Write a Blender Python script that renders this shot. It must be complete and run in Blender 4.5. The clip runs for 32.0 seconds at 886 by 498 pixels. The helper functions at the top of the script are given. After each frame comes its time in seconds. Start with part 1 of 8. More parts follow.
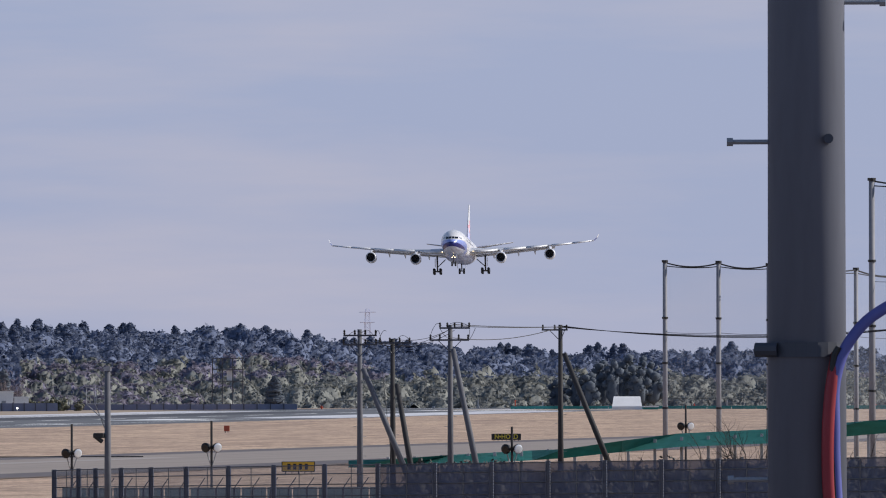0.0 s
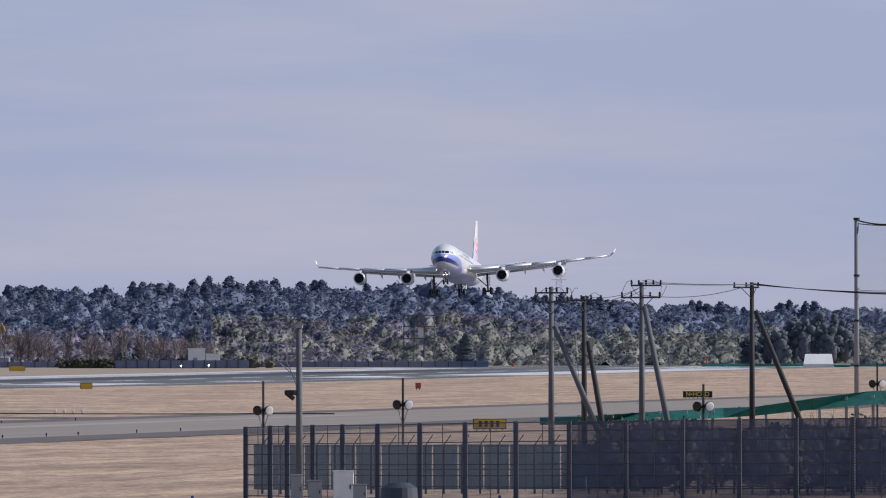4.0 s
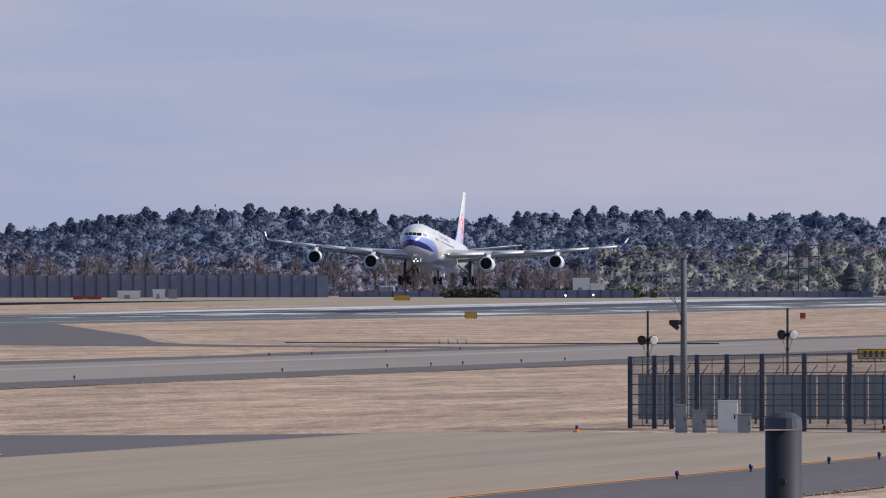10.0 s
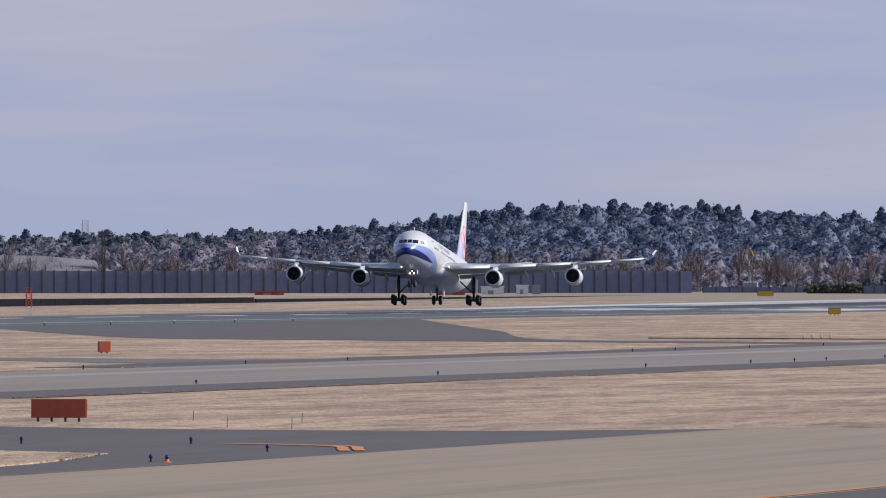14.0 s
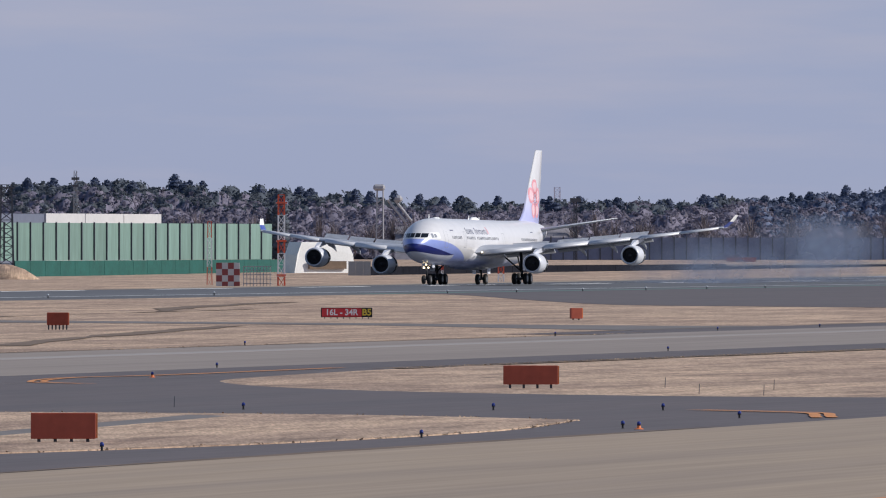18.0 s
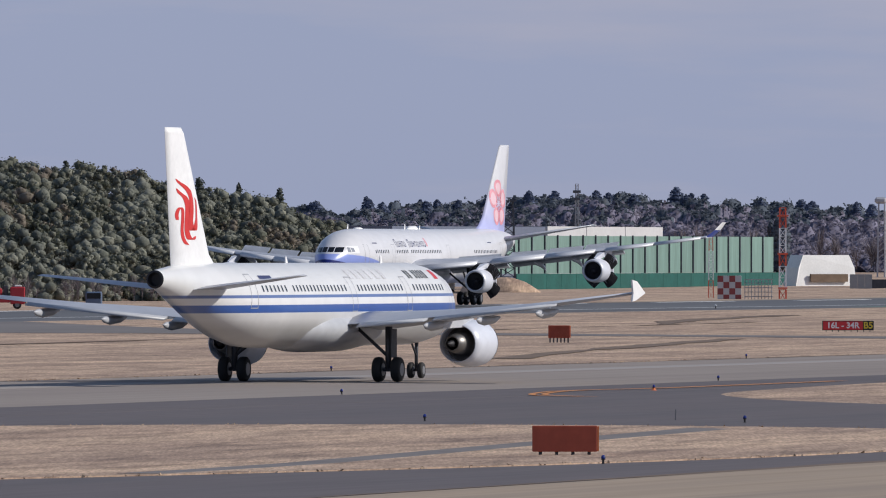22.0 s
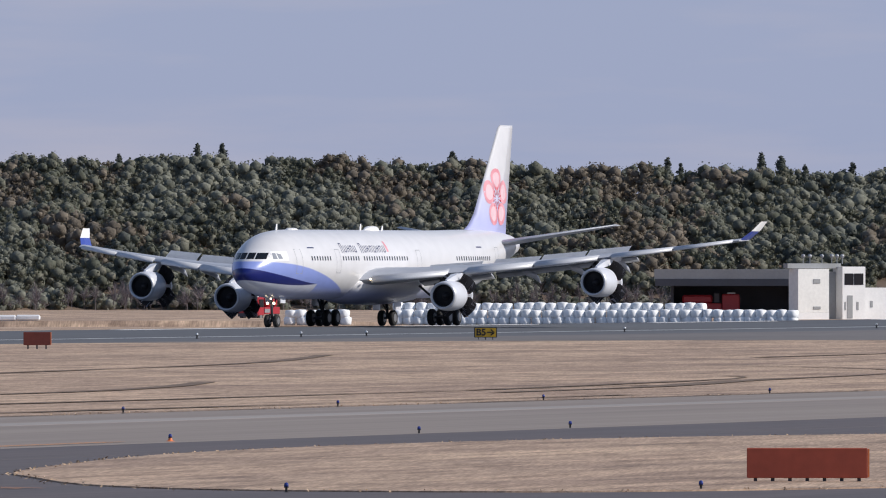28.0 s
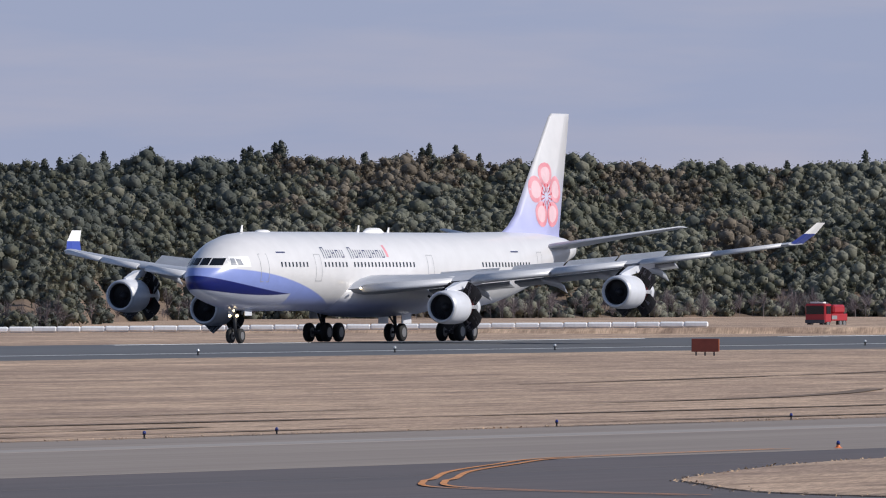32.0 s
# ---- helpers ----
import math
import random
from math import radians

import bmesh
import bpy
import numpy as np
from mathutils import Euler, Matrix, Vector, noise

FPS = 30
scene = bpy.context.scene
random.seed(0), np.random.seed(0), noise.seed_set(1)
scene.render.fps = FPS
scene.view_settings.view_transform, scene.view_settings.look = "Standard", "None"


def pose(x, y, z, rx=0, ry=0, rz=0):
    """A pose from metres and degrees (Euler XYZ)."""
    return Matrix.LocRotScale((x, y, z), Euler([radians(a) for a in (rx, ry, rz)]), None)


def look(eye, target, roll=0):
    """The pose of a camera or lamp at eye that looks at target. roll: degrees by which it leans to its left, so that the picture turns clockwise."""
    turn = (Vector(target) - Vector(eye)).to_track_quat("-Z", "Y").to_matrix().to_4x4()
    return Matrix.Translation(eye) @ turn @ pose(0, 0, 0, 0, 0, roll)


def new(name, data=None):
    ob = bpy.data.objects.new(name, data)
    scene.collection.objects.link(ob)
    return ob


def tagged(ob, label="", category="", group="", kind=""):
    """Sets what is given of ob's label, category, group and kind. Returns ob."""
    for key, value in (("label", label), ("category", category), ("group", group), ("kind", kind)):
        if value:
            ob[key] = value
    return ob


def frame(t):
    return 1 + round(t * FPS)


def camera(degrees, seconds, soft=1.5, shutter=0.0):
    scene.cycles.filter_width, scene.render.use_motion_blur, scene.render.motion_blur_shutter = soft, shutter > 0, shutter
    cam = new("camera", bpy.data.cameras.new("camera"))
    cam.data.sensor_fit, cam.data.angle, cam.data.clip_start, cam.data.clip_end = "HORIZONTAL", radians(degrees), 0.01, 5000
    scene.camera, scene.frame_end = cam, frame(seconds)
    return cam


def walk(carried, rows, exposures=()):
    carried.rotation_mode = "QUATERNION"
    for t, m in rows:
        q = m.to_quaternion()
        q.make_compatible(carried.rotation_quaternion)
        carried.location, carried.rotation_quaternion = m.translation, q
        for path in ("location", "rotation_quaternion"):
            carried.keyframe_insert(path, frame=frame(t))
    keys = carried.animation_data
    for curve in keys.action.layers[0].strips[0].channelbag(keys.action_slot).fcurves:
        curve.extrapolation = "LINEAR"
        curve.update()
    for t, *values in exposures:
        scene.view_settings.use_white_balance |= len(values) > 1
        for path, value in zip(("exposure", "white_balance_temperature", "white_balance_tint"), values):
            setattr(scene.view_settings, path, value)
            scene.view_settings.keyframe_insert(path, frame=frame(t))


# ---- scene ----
cam = camera(4.148, 32.0, soft=1.1)

# the tripod head: seconds, turn to the left of +y, lift, lean (degrees)
PAN = [
    (0, 7.915, 0.6598, -0.137), (0.5, 8.0545, 0.6349, -0.128), (1, 8.1391, 0.6031, -0.126), (1.5, 8.2165, 0.5341, -0.121),
    (2, 8.2817, 0.4933, -0.111), (2.5, 8.3743, 0.4777, -0.105), (3, 8.5269, 0.4588, -0.091), (3.5, 8.6596, 0.4686, -0.08),
    (4, 8.8124, 0.4617, -0.084), (4.5, 8.967, 0.4381, -0.081), (6.5, 9.5018, 0.2986, -0.058), (6.6, 9.5296, 0.2863, -0.048),
    (7, 9.6412, 0.2836, -0.039), (7.5, 9.7706, 0.2687, -0.043), (8, 9.8769, 0.2231, -0.032), (8.5, 10.0058, 0.1745, -0.02),
    (9, 10.1679, 0.1541, -0.013), (9.5, 10.3766, 0.134, -0.006), (10, 10.6142, 0.134, -0.003), (10.5, 10.8767, 0.1595, 0.008),
    (11, 11.121, 0.1633, 0.025), (11.5, 11.3075, 0.114, 0.037), (12, 11.4629, 0.0706, 0.053), (12.5, 11.6132, 0.0432, 0.048),
    (13, 11.7941, 0.068, 0.031), (13.5, 12.0325, 0.0926, 0.025), (14, 12.3166, 0.113, 0.03), (14.5, 12.6048, 0.0976, 0.049),
    (16.5, 13.6259, 0.0229, 0.044), (17, 13.9014, -0.0279, 0.036), (17.5, 14.2189, -0.0437, 0.031), (18, 14.5267, -0.044, 0.023),
    (18.5, 14.7987, -0.0284, 0.017), (19, 15.1045, -0.0169, 0.027), (19.5, 15.3893, -0.0099, 0.04), (20, 15.6843, -0.0141, 0.045),
    (20.5, 15.9611, -0.0087, 0.049), (21, 16.2673, 0.0181, 0.043), (21.5, 16.5762, 0.0207, 0.039), (22, 16.8747, 0.0157, 0.033),
    (22.5, 17.2757, 0.0101, 0.029), (23, 17.5635, 0.0233, 0.027), (23.5, 17.9047, 0.034, 0.024), (24, 18.2736, 0.0499, 0.021),
    (24.5, 18.6701, 0.0455, 0.018), (25, 19.105, 0.0576, 0.018), (25.5, 19.5299, 0.0502, 0.013), (27.5, 20.9024, 0.0621, 0.006),
    (28, 21.2674, 0.0487, 0.02), (28.5, 21.701, 0.0315, 0.044), (29, 22.1034, 0.034, 0.055), (29.5, 22.4522, 0.063, 0.054),
    (30, 22.6901, 0.0749, 0.051), (30.5, 23.0927, 0.0638, 0.054), (31, 23.5196, 0.0421, 0.05), (31.5, 23.9298, 0.046, 0.048),
    (32, 24.3958, 0.0782, 0.047),
]
EYE = 6.12
walk(cam, [(t, pose(0, 0, EYE, 0, 0, a) @ pose(0, 0, 0, 90 + e) @ pose(0, 0, 0, 0, 0, r)) for t, a, e, r in PAN],
     exposures=[(t, e, 6370, 10) for t, e in ((0, 0.0), (16, 0.0), (18, -0.10), (22, -0.2), (24, -0.17), (25, -0.10), (28, -0.08), (32, -0.12))])

# ---- light ----
SUN_AZ, SUN_EL = 74.0, 31.0     # degrees clockwise from +y, and above the horizon
world = bpy.data.worlds.new("sky")
scene.world = world
world.use_nodes = True
wn, wl = world.node_tree.nodes, world.node_tree.links
sky = wn.new("ShaderNodeTexSky")
sky.sky_type = 'NISHITA'
sky.sun_disc = False
sky.sun_elevation, sky.sun_rotation = radians(SUN_EL), radians(SUN_AZ)
sky.air_density, sky.dust_density, sky.ozone_density = 1.0, 0.3, 3.0
# thin winter haze: a blue-lavender veil with faint long clouds
tc = wn.new("ShaderNodeTexCoord")
mp = wn.new("ShaderNodeMapping")
mp.inputs["Scale"].default_value = (9.0, 9.0, 70.0)
wl.new(tc.outputs["Generated"], mp.inputs["Vector"])
cloud = wn.new("ShaderNodeTexNoise")
cloud.inputs["Scale"].default_value, cloud.inputs["Detail"].default_value, cloud.inputs["Roughness"].default_value = 1.6, 6, 0.55
wl.new(mp.outputs[0], cloud.inputs["Vector"])
ramp = wn.new("ShaderNodeValToRGB")
ramp.color_ramp.elements[0].position, ramp.color_ramp.elements[1].position = 0.44, 0.72
ramp.color_ramp.elements[0].color, ramp.color_ramp.elements[1].color = (3.5, 3.98, 5.85, 1), (4.7, 4.62, 5.85, 1)
wl.new(cloud.outputs["Fac"], ramp.inputs[0])
veil = wn.new("ShaderNodeMix")
veil.data_type = 'RGBA'
lift = wn.new("ShaderNodeSeparateXYZ")
wl.new(tc.outputs["Generated"], lift.inputs[0])
fade = wn.new("ShaderNodeMapRange")
fade.inputs[1].default_value, fade.inputs[2].default_value, fade.inputs[3].default_value, fade.inputs[4].default_value = 0.03, 0.40, 0.90, 0.12
wl.new(lift.outputs[2], fade.inputs[0])
wl.new(fade.outputs[0], veil.inputs[0])
wl.new(sky.outputs[0], veil.inputs[6])
wl.new(ramp.outputs[0], veil.inputs[7])
wn["Background"].inputs["Strength"].default_value = 0.10
wl.new(veil.outputs[2], wn["Background"].inputs["Color"])
sun_data = bpy.data.lights.new("sun", 'SUN')
sun_data.energy, sun_data.angle, sun_data.color = 4.3, radians(0.53), (1.0, 0.93, 0.84)
sun = new("sun", sun_data)
_d = Vector((math.sin(radians(SUN_AZ)) * math.cos(radians(SUN_EL)), math.cos(radians(SUN_AZ)) * math.cos(radians(SUN_EL)), math.sin(radians(SUN_EL))))
sun.matrix_world = look(_d * 100, (0, 0, 0))


# ---- materials ----
def mat(name, col, rough=0.6, metal=0.0, var=0.12, fine=8.0, broad=0.6, bump=0.0, stretch=(1, 1, 1), second=None, emit=0.0, island=0.0, objrand=0.0, coords="Object", alpha=1.0, sharp=(0.35, 0.65), thin=0.0, relief=0.02):
    """A surface with grain at two scales: fine and broad are noise scales in 1/m."""
    m = bpy.data.materials.new(name)
    m.use_nodes = True
    nt = m.node_tree
    n, l = nt.nodes, nt.links
    b = n["Principled BSDF"]
    b.inputs["Roughness"].default_value, b.inputs["Metallic"].default_value = rough, metal
    tc = n.new("ShaderNodeTexCoord")
    mp = n.new("ShaderNodeMapping")
    mp.inputs["Scale"].default_value = stretch
    if coords == "World":
        geo = n.new("ShaderNodeNewGeometry")
        l.new(geo.outputs["Position"], mp.inputs["Vector"])
    else:
        l.new(tc.outputs["Object"], mp.inputs["Vector"])
    base = n.new("ShaderNodeRGB")
    base.outputs[0].default_value = (*col, 1)
    out = base.outputs[0]
    for i, (sc, k) in enumerate(((broad, 1.0), (fine, 0.8))):
        no = n.new("ShaderNodeTexNoise")
        no.inputs["Scale"].default_value, no.inputs["Detail"].default_value = sc, 5
        l.new(mp.outputs[0], no.inputs["Vector"])
        if i == 0 and second:
            cr = n.new("ShaderNodeValToRGB")
            cr.color_ramp.elements[0].position, cr.color_ramp.elements[1].position = sharp
            l.new(no.outputs["Fac"], cr.inputs[0])
            mx = n.new("ShaderNodeMix")
            mx.data_type = 'RGBA'
            mx.inputs[7].default_value = (*second, 1)
            l.new(cr.outputs[0], mx.inputs[0])
            l.new(out, mx.inputs[6])
            out = mx.outputs[2]
        mr = n.new("ShaderNodeMapRange")
        mr.inputs[1].default_value, mr.inputs[2].default_value = 0.25, 0.75
        mr.inputs[3].default_value, mr.inputs[4].default_value = 1 - var * k, 1 + var * k
        l.new(no.outputs["Fac"], mr.inputs[0])
        hs = n.new("ShaderNodeVectorMath")
        hs.operation = 'SCALE'
        l.new(out, hs.inputs[0])
        l.new(mr.outputs[0], hs.inputs["Scale"])
        out = hs.outputs[0]
        if i == 1 and bump:
            bp = n.new("ShaderNodeBump")
            bp.inputs["Strength"].default_value, bp.inputs["Distance"].default_value = bump, relief
            l.new(no.outputs["Fac"], bp.inputs["Height"])
            l.new(bp.outputs[0], b.inputs["Normal"])
    for amount, kind in ((island, "ShaderNodeNewGeometry"), (objrand, "ShaderNodeObjectInfo")):
        if amount:
            g = n.new(kind)
            mr = n.new("ShaderNodeMapRange")
            mr.inputs[3].default_value, mr.inputs[4].default_value = 1 - amount, 1 + amount
            l.new(g.outputs["Random Per Island" if kind.endswith("Geometry") else "Random"], mr.inputs[0])
            hs = n.new("ShaderNodeVectorMath")
            hs.operation = 'SCALE'
            l.new(out, hs.inputs[0])
            l.new(mr.outputs[0], hs.inputs["Scale"])
            out = hs.outputs[0]
    l.new(out, b.inputs["Base Color"])
    if emit:
        b.inputs["Emission Color"].default_value = (*col, 1)
        b.inputs["Emission Strength"].default_value = emit
    if alpha < 1:
        b.inputs["Alpha"].default_value = alpha
    if thin:
        # leaves let part of the light through
        tr = n.new("ShaderNodeBsdfTranslucent")
        l.new(out, tr.inputs["Color"])
        ms = n.new("ShaderNodeMixShader")
        ms.inputs[0].default_value = thin
        l.new(b.outputs[0], ms.inputs[1])
        l.new(tr.outputs[0], ms.inputs[2])
        l.new(ms.outputs[0], n["Material Output"].inputs["Surface"])
    return m


def grass_material():
    """Dry winter turf: straw with darker mown streaks, grey-brown worn patches and fine speckle."""
    m = bpy.data.materials.new("dry_grass")
    m.use_nodes = True
    n, l = m.node_tree.nodes, m.node_tree.links
    b = n["Principled BSDF"]
    b.inputs["Roughness"].default_value = 0.95
    geo = n.new("ShaderNodeNewGeometry")
    out = None
    # scale along x, along y, noise scale, low colour, high colour, window
    layers = (((0.22, 0.030, 1), 1.0, (0.385, 0.278, 0.205), (0.535, 0.388, 0.277), (0.36, 0.64), 0),
              ((0.7, 0.10, 1), 1.0, (0.66, 0.635, 0.63), (1.07, 1.06, 1.05), (0.36, 0.52), 4),
              ((0.14, 0.02, 1), 1.0, (0.80, 0.78, 0.79), (1.10, 1.10, 1.08), (0.38, 0.60), -3),
              ((2.6, 0.16, 1), 1.0, (0.84, 0.83, 0.82), (1.12, 1.12, 1.12), (0.34, 0.66), 16),
              ((9.0, 0.45, 1), 1.0, (0.72, 0.71, 0.70), (1.22, 1.22, 1.22), (0.34, 0.66), 17))
    for k, (st, sc, lo, hi, win, turn) in enumerate(layers):
        mp = n.new("ShaderNodeMapping")
        mp.vector_type = 'TEXTURE'
        mp.inputs["Scale"].default_value = (1 / st[0], 1 / st[1], 1)
        mp.inputs["Rotation"].default_value = (0, 0, radians(turn))
        l.new(geo.outputs["Position"], mp.inputs["Vector"])
        no = n.new("ShaderNodeTexNoise")
        no.inputs["Scale"].default_value, no.inputs["Detail"].default_value, no.inputs["Roughness"].default_value = sc, 4, 0.6
        l.new(mp.outputs[0], no.inputs["Vector"])
        cr = n.new("ShaderNodeValToRGB")
        cr.color_ramp.elements[0].position, cr.color_ramp.elements[1].position = win
        cr.color_ramp.elements[0].color, cr.color_ramp.elements[1].color = (*lo, 1), (*hi, 1)
        l.new(no.outputs["Fac"], cr.inputs[0])
        if out is None:
            out = cr.outputs[0]
        else:
            mx = n.new("ShaderNodeMix")
            mx.data_type, mx.blend_type = 'RGBA', 'MULTIPLY'
            mx.inputs[0].default_value = 1.0
            l.new(out, mx.inputs[6])
            l.new(cr.outputs[0], mx.inputs[7])
            out = mx.outputs[2]
    l.new(out, b.inputs["Base Color"])
    return m


M_GRASS = grass_material()
M_BLADE = mat("dry_grass_blades", (0.50, 0.36, 0.24), 0.95, var=0.15, fine=1.5, broad=0.1, island=0.15)
M_RUNWAY = mat("runway_asphalt", (0.105, 0.11, 0.12), 0.85, var=0.16, fine=1.2, broad=0.05, stretch=(1.0, 0.12, 1))
M_ASPHALT = mat("shoulder_asphalt", (0.135, 0.115, 0.118), 0.9, var=0.2, fine=1.6, broad=0.2, stretch=(1, 0.06, 1), second=(0.090, 0.080, 0.085))
M_CONCRETE = mat("taxiway_concrete", (0.38, 0.294, 0.212), 0.85, var=0.15, fine=1.4, broad=0.26, stretch=(1.2, 0.03, 1), second=(0.265, 0.208, 0.158), sharp=(0.40, 0.66))
M_TAXI = mat("grey_taxiway_concrete", (0.30, 0.255, 0.222), 0.85, var=0.14, fine=1.2, broad=0.24, stretch=(1.2, 0.03, 1), second=(0.225, 0.188, 0.166), sharp=(0.40, 0.66))
M_RUBBER = mat("rubber_stained_asphalt", (0.052, 0.052, 0.06), 0.8, var=0.2, fine=0.6, broad=0.05, stretch=(1, 0.05, 1))
M_PALEBAND = mat("pale_worn_concrete", (0.37, 0.335, 0.315), 0.85, var=0.14, fine=0.8, broad=0.2, stretch=(1.2, 0.03, 1), second=(0.285, 0.25, 0.225))
M_PALESTREAK = mat("streaky_pale_white", (0.72, 0.72, 0.75), 0.8, var=0.2, fine=0.5, broad=0.05, stretch=(1, 0.05, 1), second=(0.42, 0.42, 0.45))
M_EDGE = mat("worn_pavement_edge", (0.17, 0.155, 0.15), 0.9, var=0.2, fine=1.5, broad=0.1)
M_WHITE_LINE = mat("white_marking", (0.72, 0.72, 0.72), 0.7, var=0.1, fine=2.0)
M_ORANGE_LINE = mat("orange_marking", (0.62, 0.26, 0.09), 0.75, var=0.2, fine=2.0)
M_GREEN_LINE = mat("green_painted_shoulder", (0.10, 0.19, 0.17), 0.85, var=0.15, fine=1.0)
M_GREYEARTH = mat("grey_earth", (0.21, 0.20, 0.225), 0.95, var=0.2, fine=0.8, broad=0.15)
M_DARKSOIL = mat("dark_soil", (0.045, 0.038, 0.036), 0.95, var=0.3, fine=1.0, broad=0.2)
M_FAINTSTEEL = mat("pale_bluish_steel", (0.36, 0.37, 0.42), 0.7, var=0.1)
M_SOIL = mat("bare_soil", (0.17, 0.12, 0.085), 0.95, var=0.25, fine=1.0, broad=0.2)
M_STEEL = mat("galvanised_steel", (0.34, 0.35, 0.37), 0.5, 0.6, var=0.12, fine=10, broad=1.0)
M_DARKSTEEL = mat("dark_fence_steel", (0.06, 0.066, 0.085), 0.55, 0.2, var=0.12, fine=6)
M_FENCE = mat("blue_grey_fence_steel", (0.11, 0.12, 0.155), 0.55, 0.2, var=0.12, fine=6)
M_POLE = mat("concrete_pole", (0.115, 0.118, 0.135), 0.8, var=0.15, fine=6, broad=0.7)
M_NETPOLE = mat("grey_net_pole", (0.23, 0.235, 0.26), 0.6, var=0.1, fine=6, broad=0.7)
M_WOODPOLE = mat("tarred_pole", (0.035, 0.034, 0.036), 0.8, var=0.2, fine=8)
M_WHITE = mat("white_paint", (0.78, 0.78, 0.78), 0.55, var=0.06, fine=4, broad=0.4)
M_OFFWHITE = mat("off_white_wall", (0.78, 0.78, 0.76), 0.8, var=0.08, fine=3, broad=0.3)
M_GREYWALL = mat("grey_wall", (0.30, 0.31, 0.32), 0.8, var=0.08, fine=3, broad=0.3)
M_BLACKNET = mat("matt_black_screen", (0.018, 0.019, 0.026), 1.0, var=0.2, fine=1.0, broad=0.1)
M_BLACKNET.node_tree.nodes["Principled BSDF"].inputs["Specular IOR Level"].default_value = 0.0
M_REDBOARD = mat("red_brown_board", (0.36, 0.07, 0.036), 0.6, var=0.14, fine=3, broad=0.7)
M_DARKBOARD = mat("dark_red_board", (0.16, 0.034, 0.024), 0.6, var=0.14, fine=3, broad=0.7)
# plain orange for cones; on board ends it imitates sun on red paint
M_ORANGE_AND_SUNLIT = mat("orange_and_sunlit_red_paint", (0.75, 0.20, 0.06), 0.55, var=0.08, fine=4)
M_REDSIGN = mat("red_sign_face", (0.62, 0.03, 0.04), 0.4, var=0.05)
M_YELLOWSIGN = mat("yellow_sign_face", (0.60, 0.36, 0.02), 0.4, var=0.06)
M_BLACK = mat("black_paint", (0.012, 0.012, 0.013), 0.5, var=0.1)
M_TEAL = mat("teal_netting", (0.026, 0.20, 0.185), 0.8, var=0.2, fine=2.0, broad=0.3)
M_PALEGREEN = mat("pale_green_panel", (0.165, 0.262, 0.228), 0.7, var=0.16, fine=2.0, broad=0.5, objrand=0.10, stretch=(1, 1, 0.12))
M_SHEET = mat("blue_grey_sheet", (0.155, 0.18, 0.27), 0.7, var=0.12, fine=1.0, broad=0.1)
M_BLUEVAN = mat("blue_grey_van_paint", (0.10, 0.14, 0.22), 0.4)
M_SLATE = mat("slate_blue_roof", (0.13, 0.15, 0.21), 0.6, var=0.1)
# pylon steel brought close to the sky colour in place of haze
M_FAINT = mat("haze_pale_steel", (0.62, 0.62, 0.74), 0.8)
M_REDTRUCK = mat("red_vehicle_paint", (0.36, 0.02, 0.03), 0.35, var=0.05)
M_MASTRED = mat("red_mast_paint", (0.62, 0.09, 0.04), 0.5, var=0.08)
def leaves(name, col, second, thin=0.5, var=0.24, broad=0.35, island=0.22, wax=0.6):
    m = mat(name, col, 0.6, var=var, fine=1.2, broad=broad, island=island, second=second, coords="World", thin=thin, sharp=(0.40, 0.68))
    m.node_tree.nodes["Principled BSDF"].inputs["Specular IOR Level"].default_value = wax
    return m


def hearts(name, col, second):
    return mat(name, col, 0.95, var=0.35, fine=2.2, broad=0.4, second=second, coords="World", sharp=(0.42, 0.66), bump=0.5, relief=0.25)


M_LEAF, M_LEAFCORE = leaves("evergreen_leaves", (0.086, 0.094, 0.062), (0.15, 0.145, 0.10)), hearts("inner_foliage", (0.098, 0.105, 0.078), (0.14, 0.135, 0.105))
M_LEAFGREY, M_LEAFGREYCORE = leaves("grey_green_leaves", (0.150, 0.158, 0.122), (0.21, 0.205, 0.16)), hearts("inner_grey_foliage", (0.14, 0.147, 0.118), (0.18, 0.18, 0.145))
M_LEAFBROWN, M_LEAFBROWNCORE = leaves("brownish_leaves", (0.140, 0.115, 0.082), (0.18, 0.15, 0.11)), hearts("inner_brown_twigs", (0.135, 0.113, 0.088), (0.16, 0.135, 0.105))
M_LEAFCEDAR, M_LEAFCEDARCORE = leaves("dark_cedar_leaves", (0.062, 0.074, 0.060), (0.09, 0.098, 0.075)), hearts("inner_cedar_foliage", (0.075, 0.085, 0.074), (0.10, 0.105, 0.09))
# base colours of the far woods carry aerial haze: paler and bluer
M_FARLEAF = leaves("haze_tinted_cedar_leaves", (0.112, 0.138, 0.215), (0.124, 0.149, 0.218), 0.5, 0.12, 0.04, 0.06, 0.3)
M_FARCORE = mat("haze_tinted_inner_foliage", (0.130, 0.158, 0.245), 0.95, var=0.2, fine=1.0, broad=0.15, coords="World")
M_MIDLEAF = leaves("haze_tinted_evergreen_leaves", (0.085, 0.102, 0.128), (0.105, 0.118, 0.138), 0.5, 0.2, 0.05, 0.08, 0.3)
M_MIDCORE = mat("haze_tinted_evergreen_hearts", (0.085, 0.102, 0.128), 0.95, var=0.2, fine=1.0, broad=0.1, coords="World")
M_BAMBOO = leaves("haze_tinted_bamboo", (0.205, 0.208, 0.190), (0.172, 0.185, 0.195), 0.5, 0.15, 0.03, 0.08, 0.3)
M_BARE = mat("bare_winter_twigs", (0.17, 0.145, 0.155), 0.9, var=0.25, fine=0.3, broad=0.03, island=0.25, coords="World")
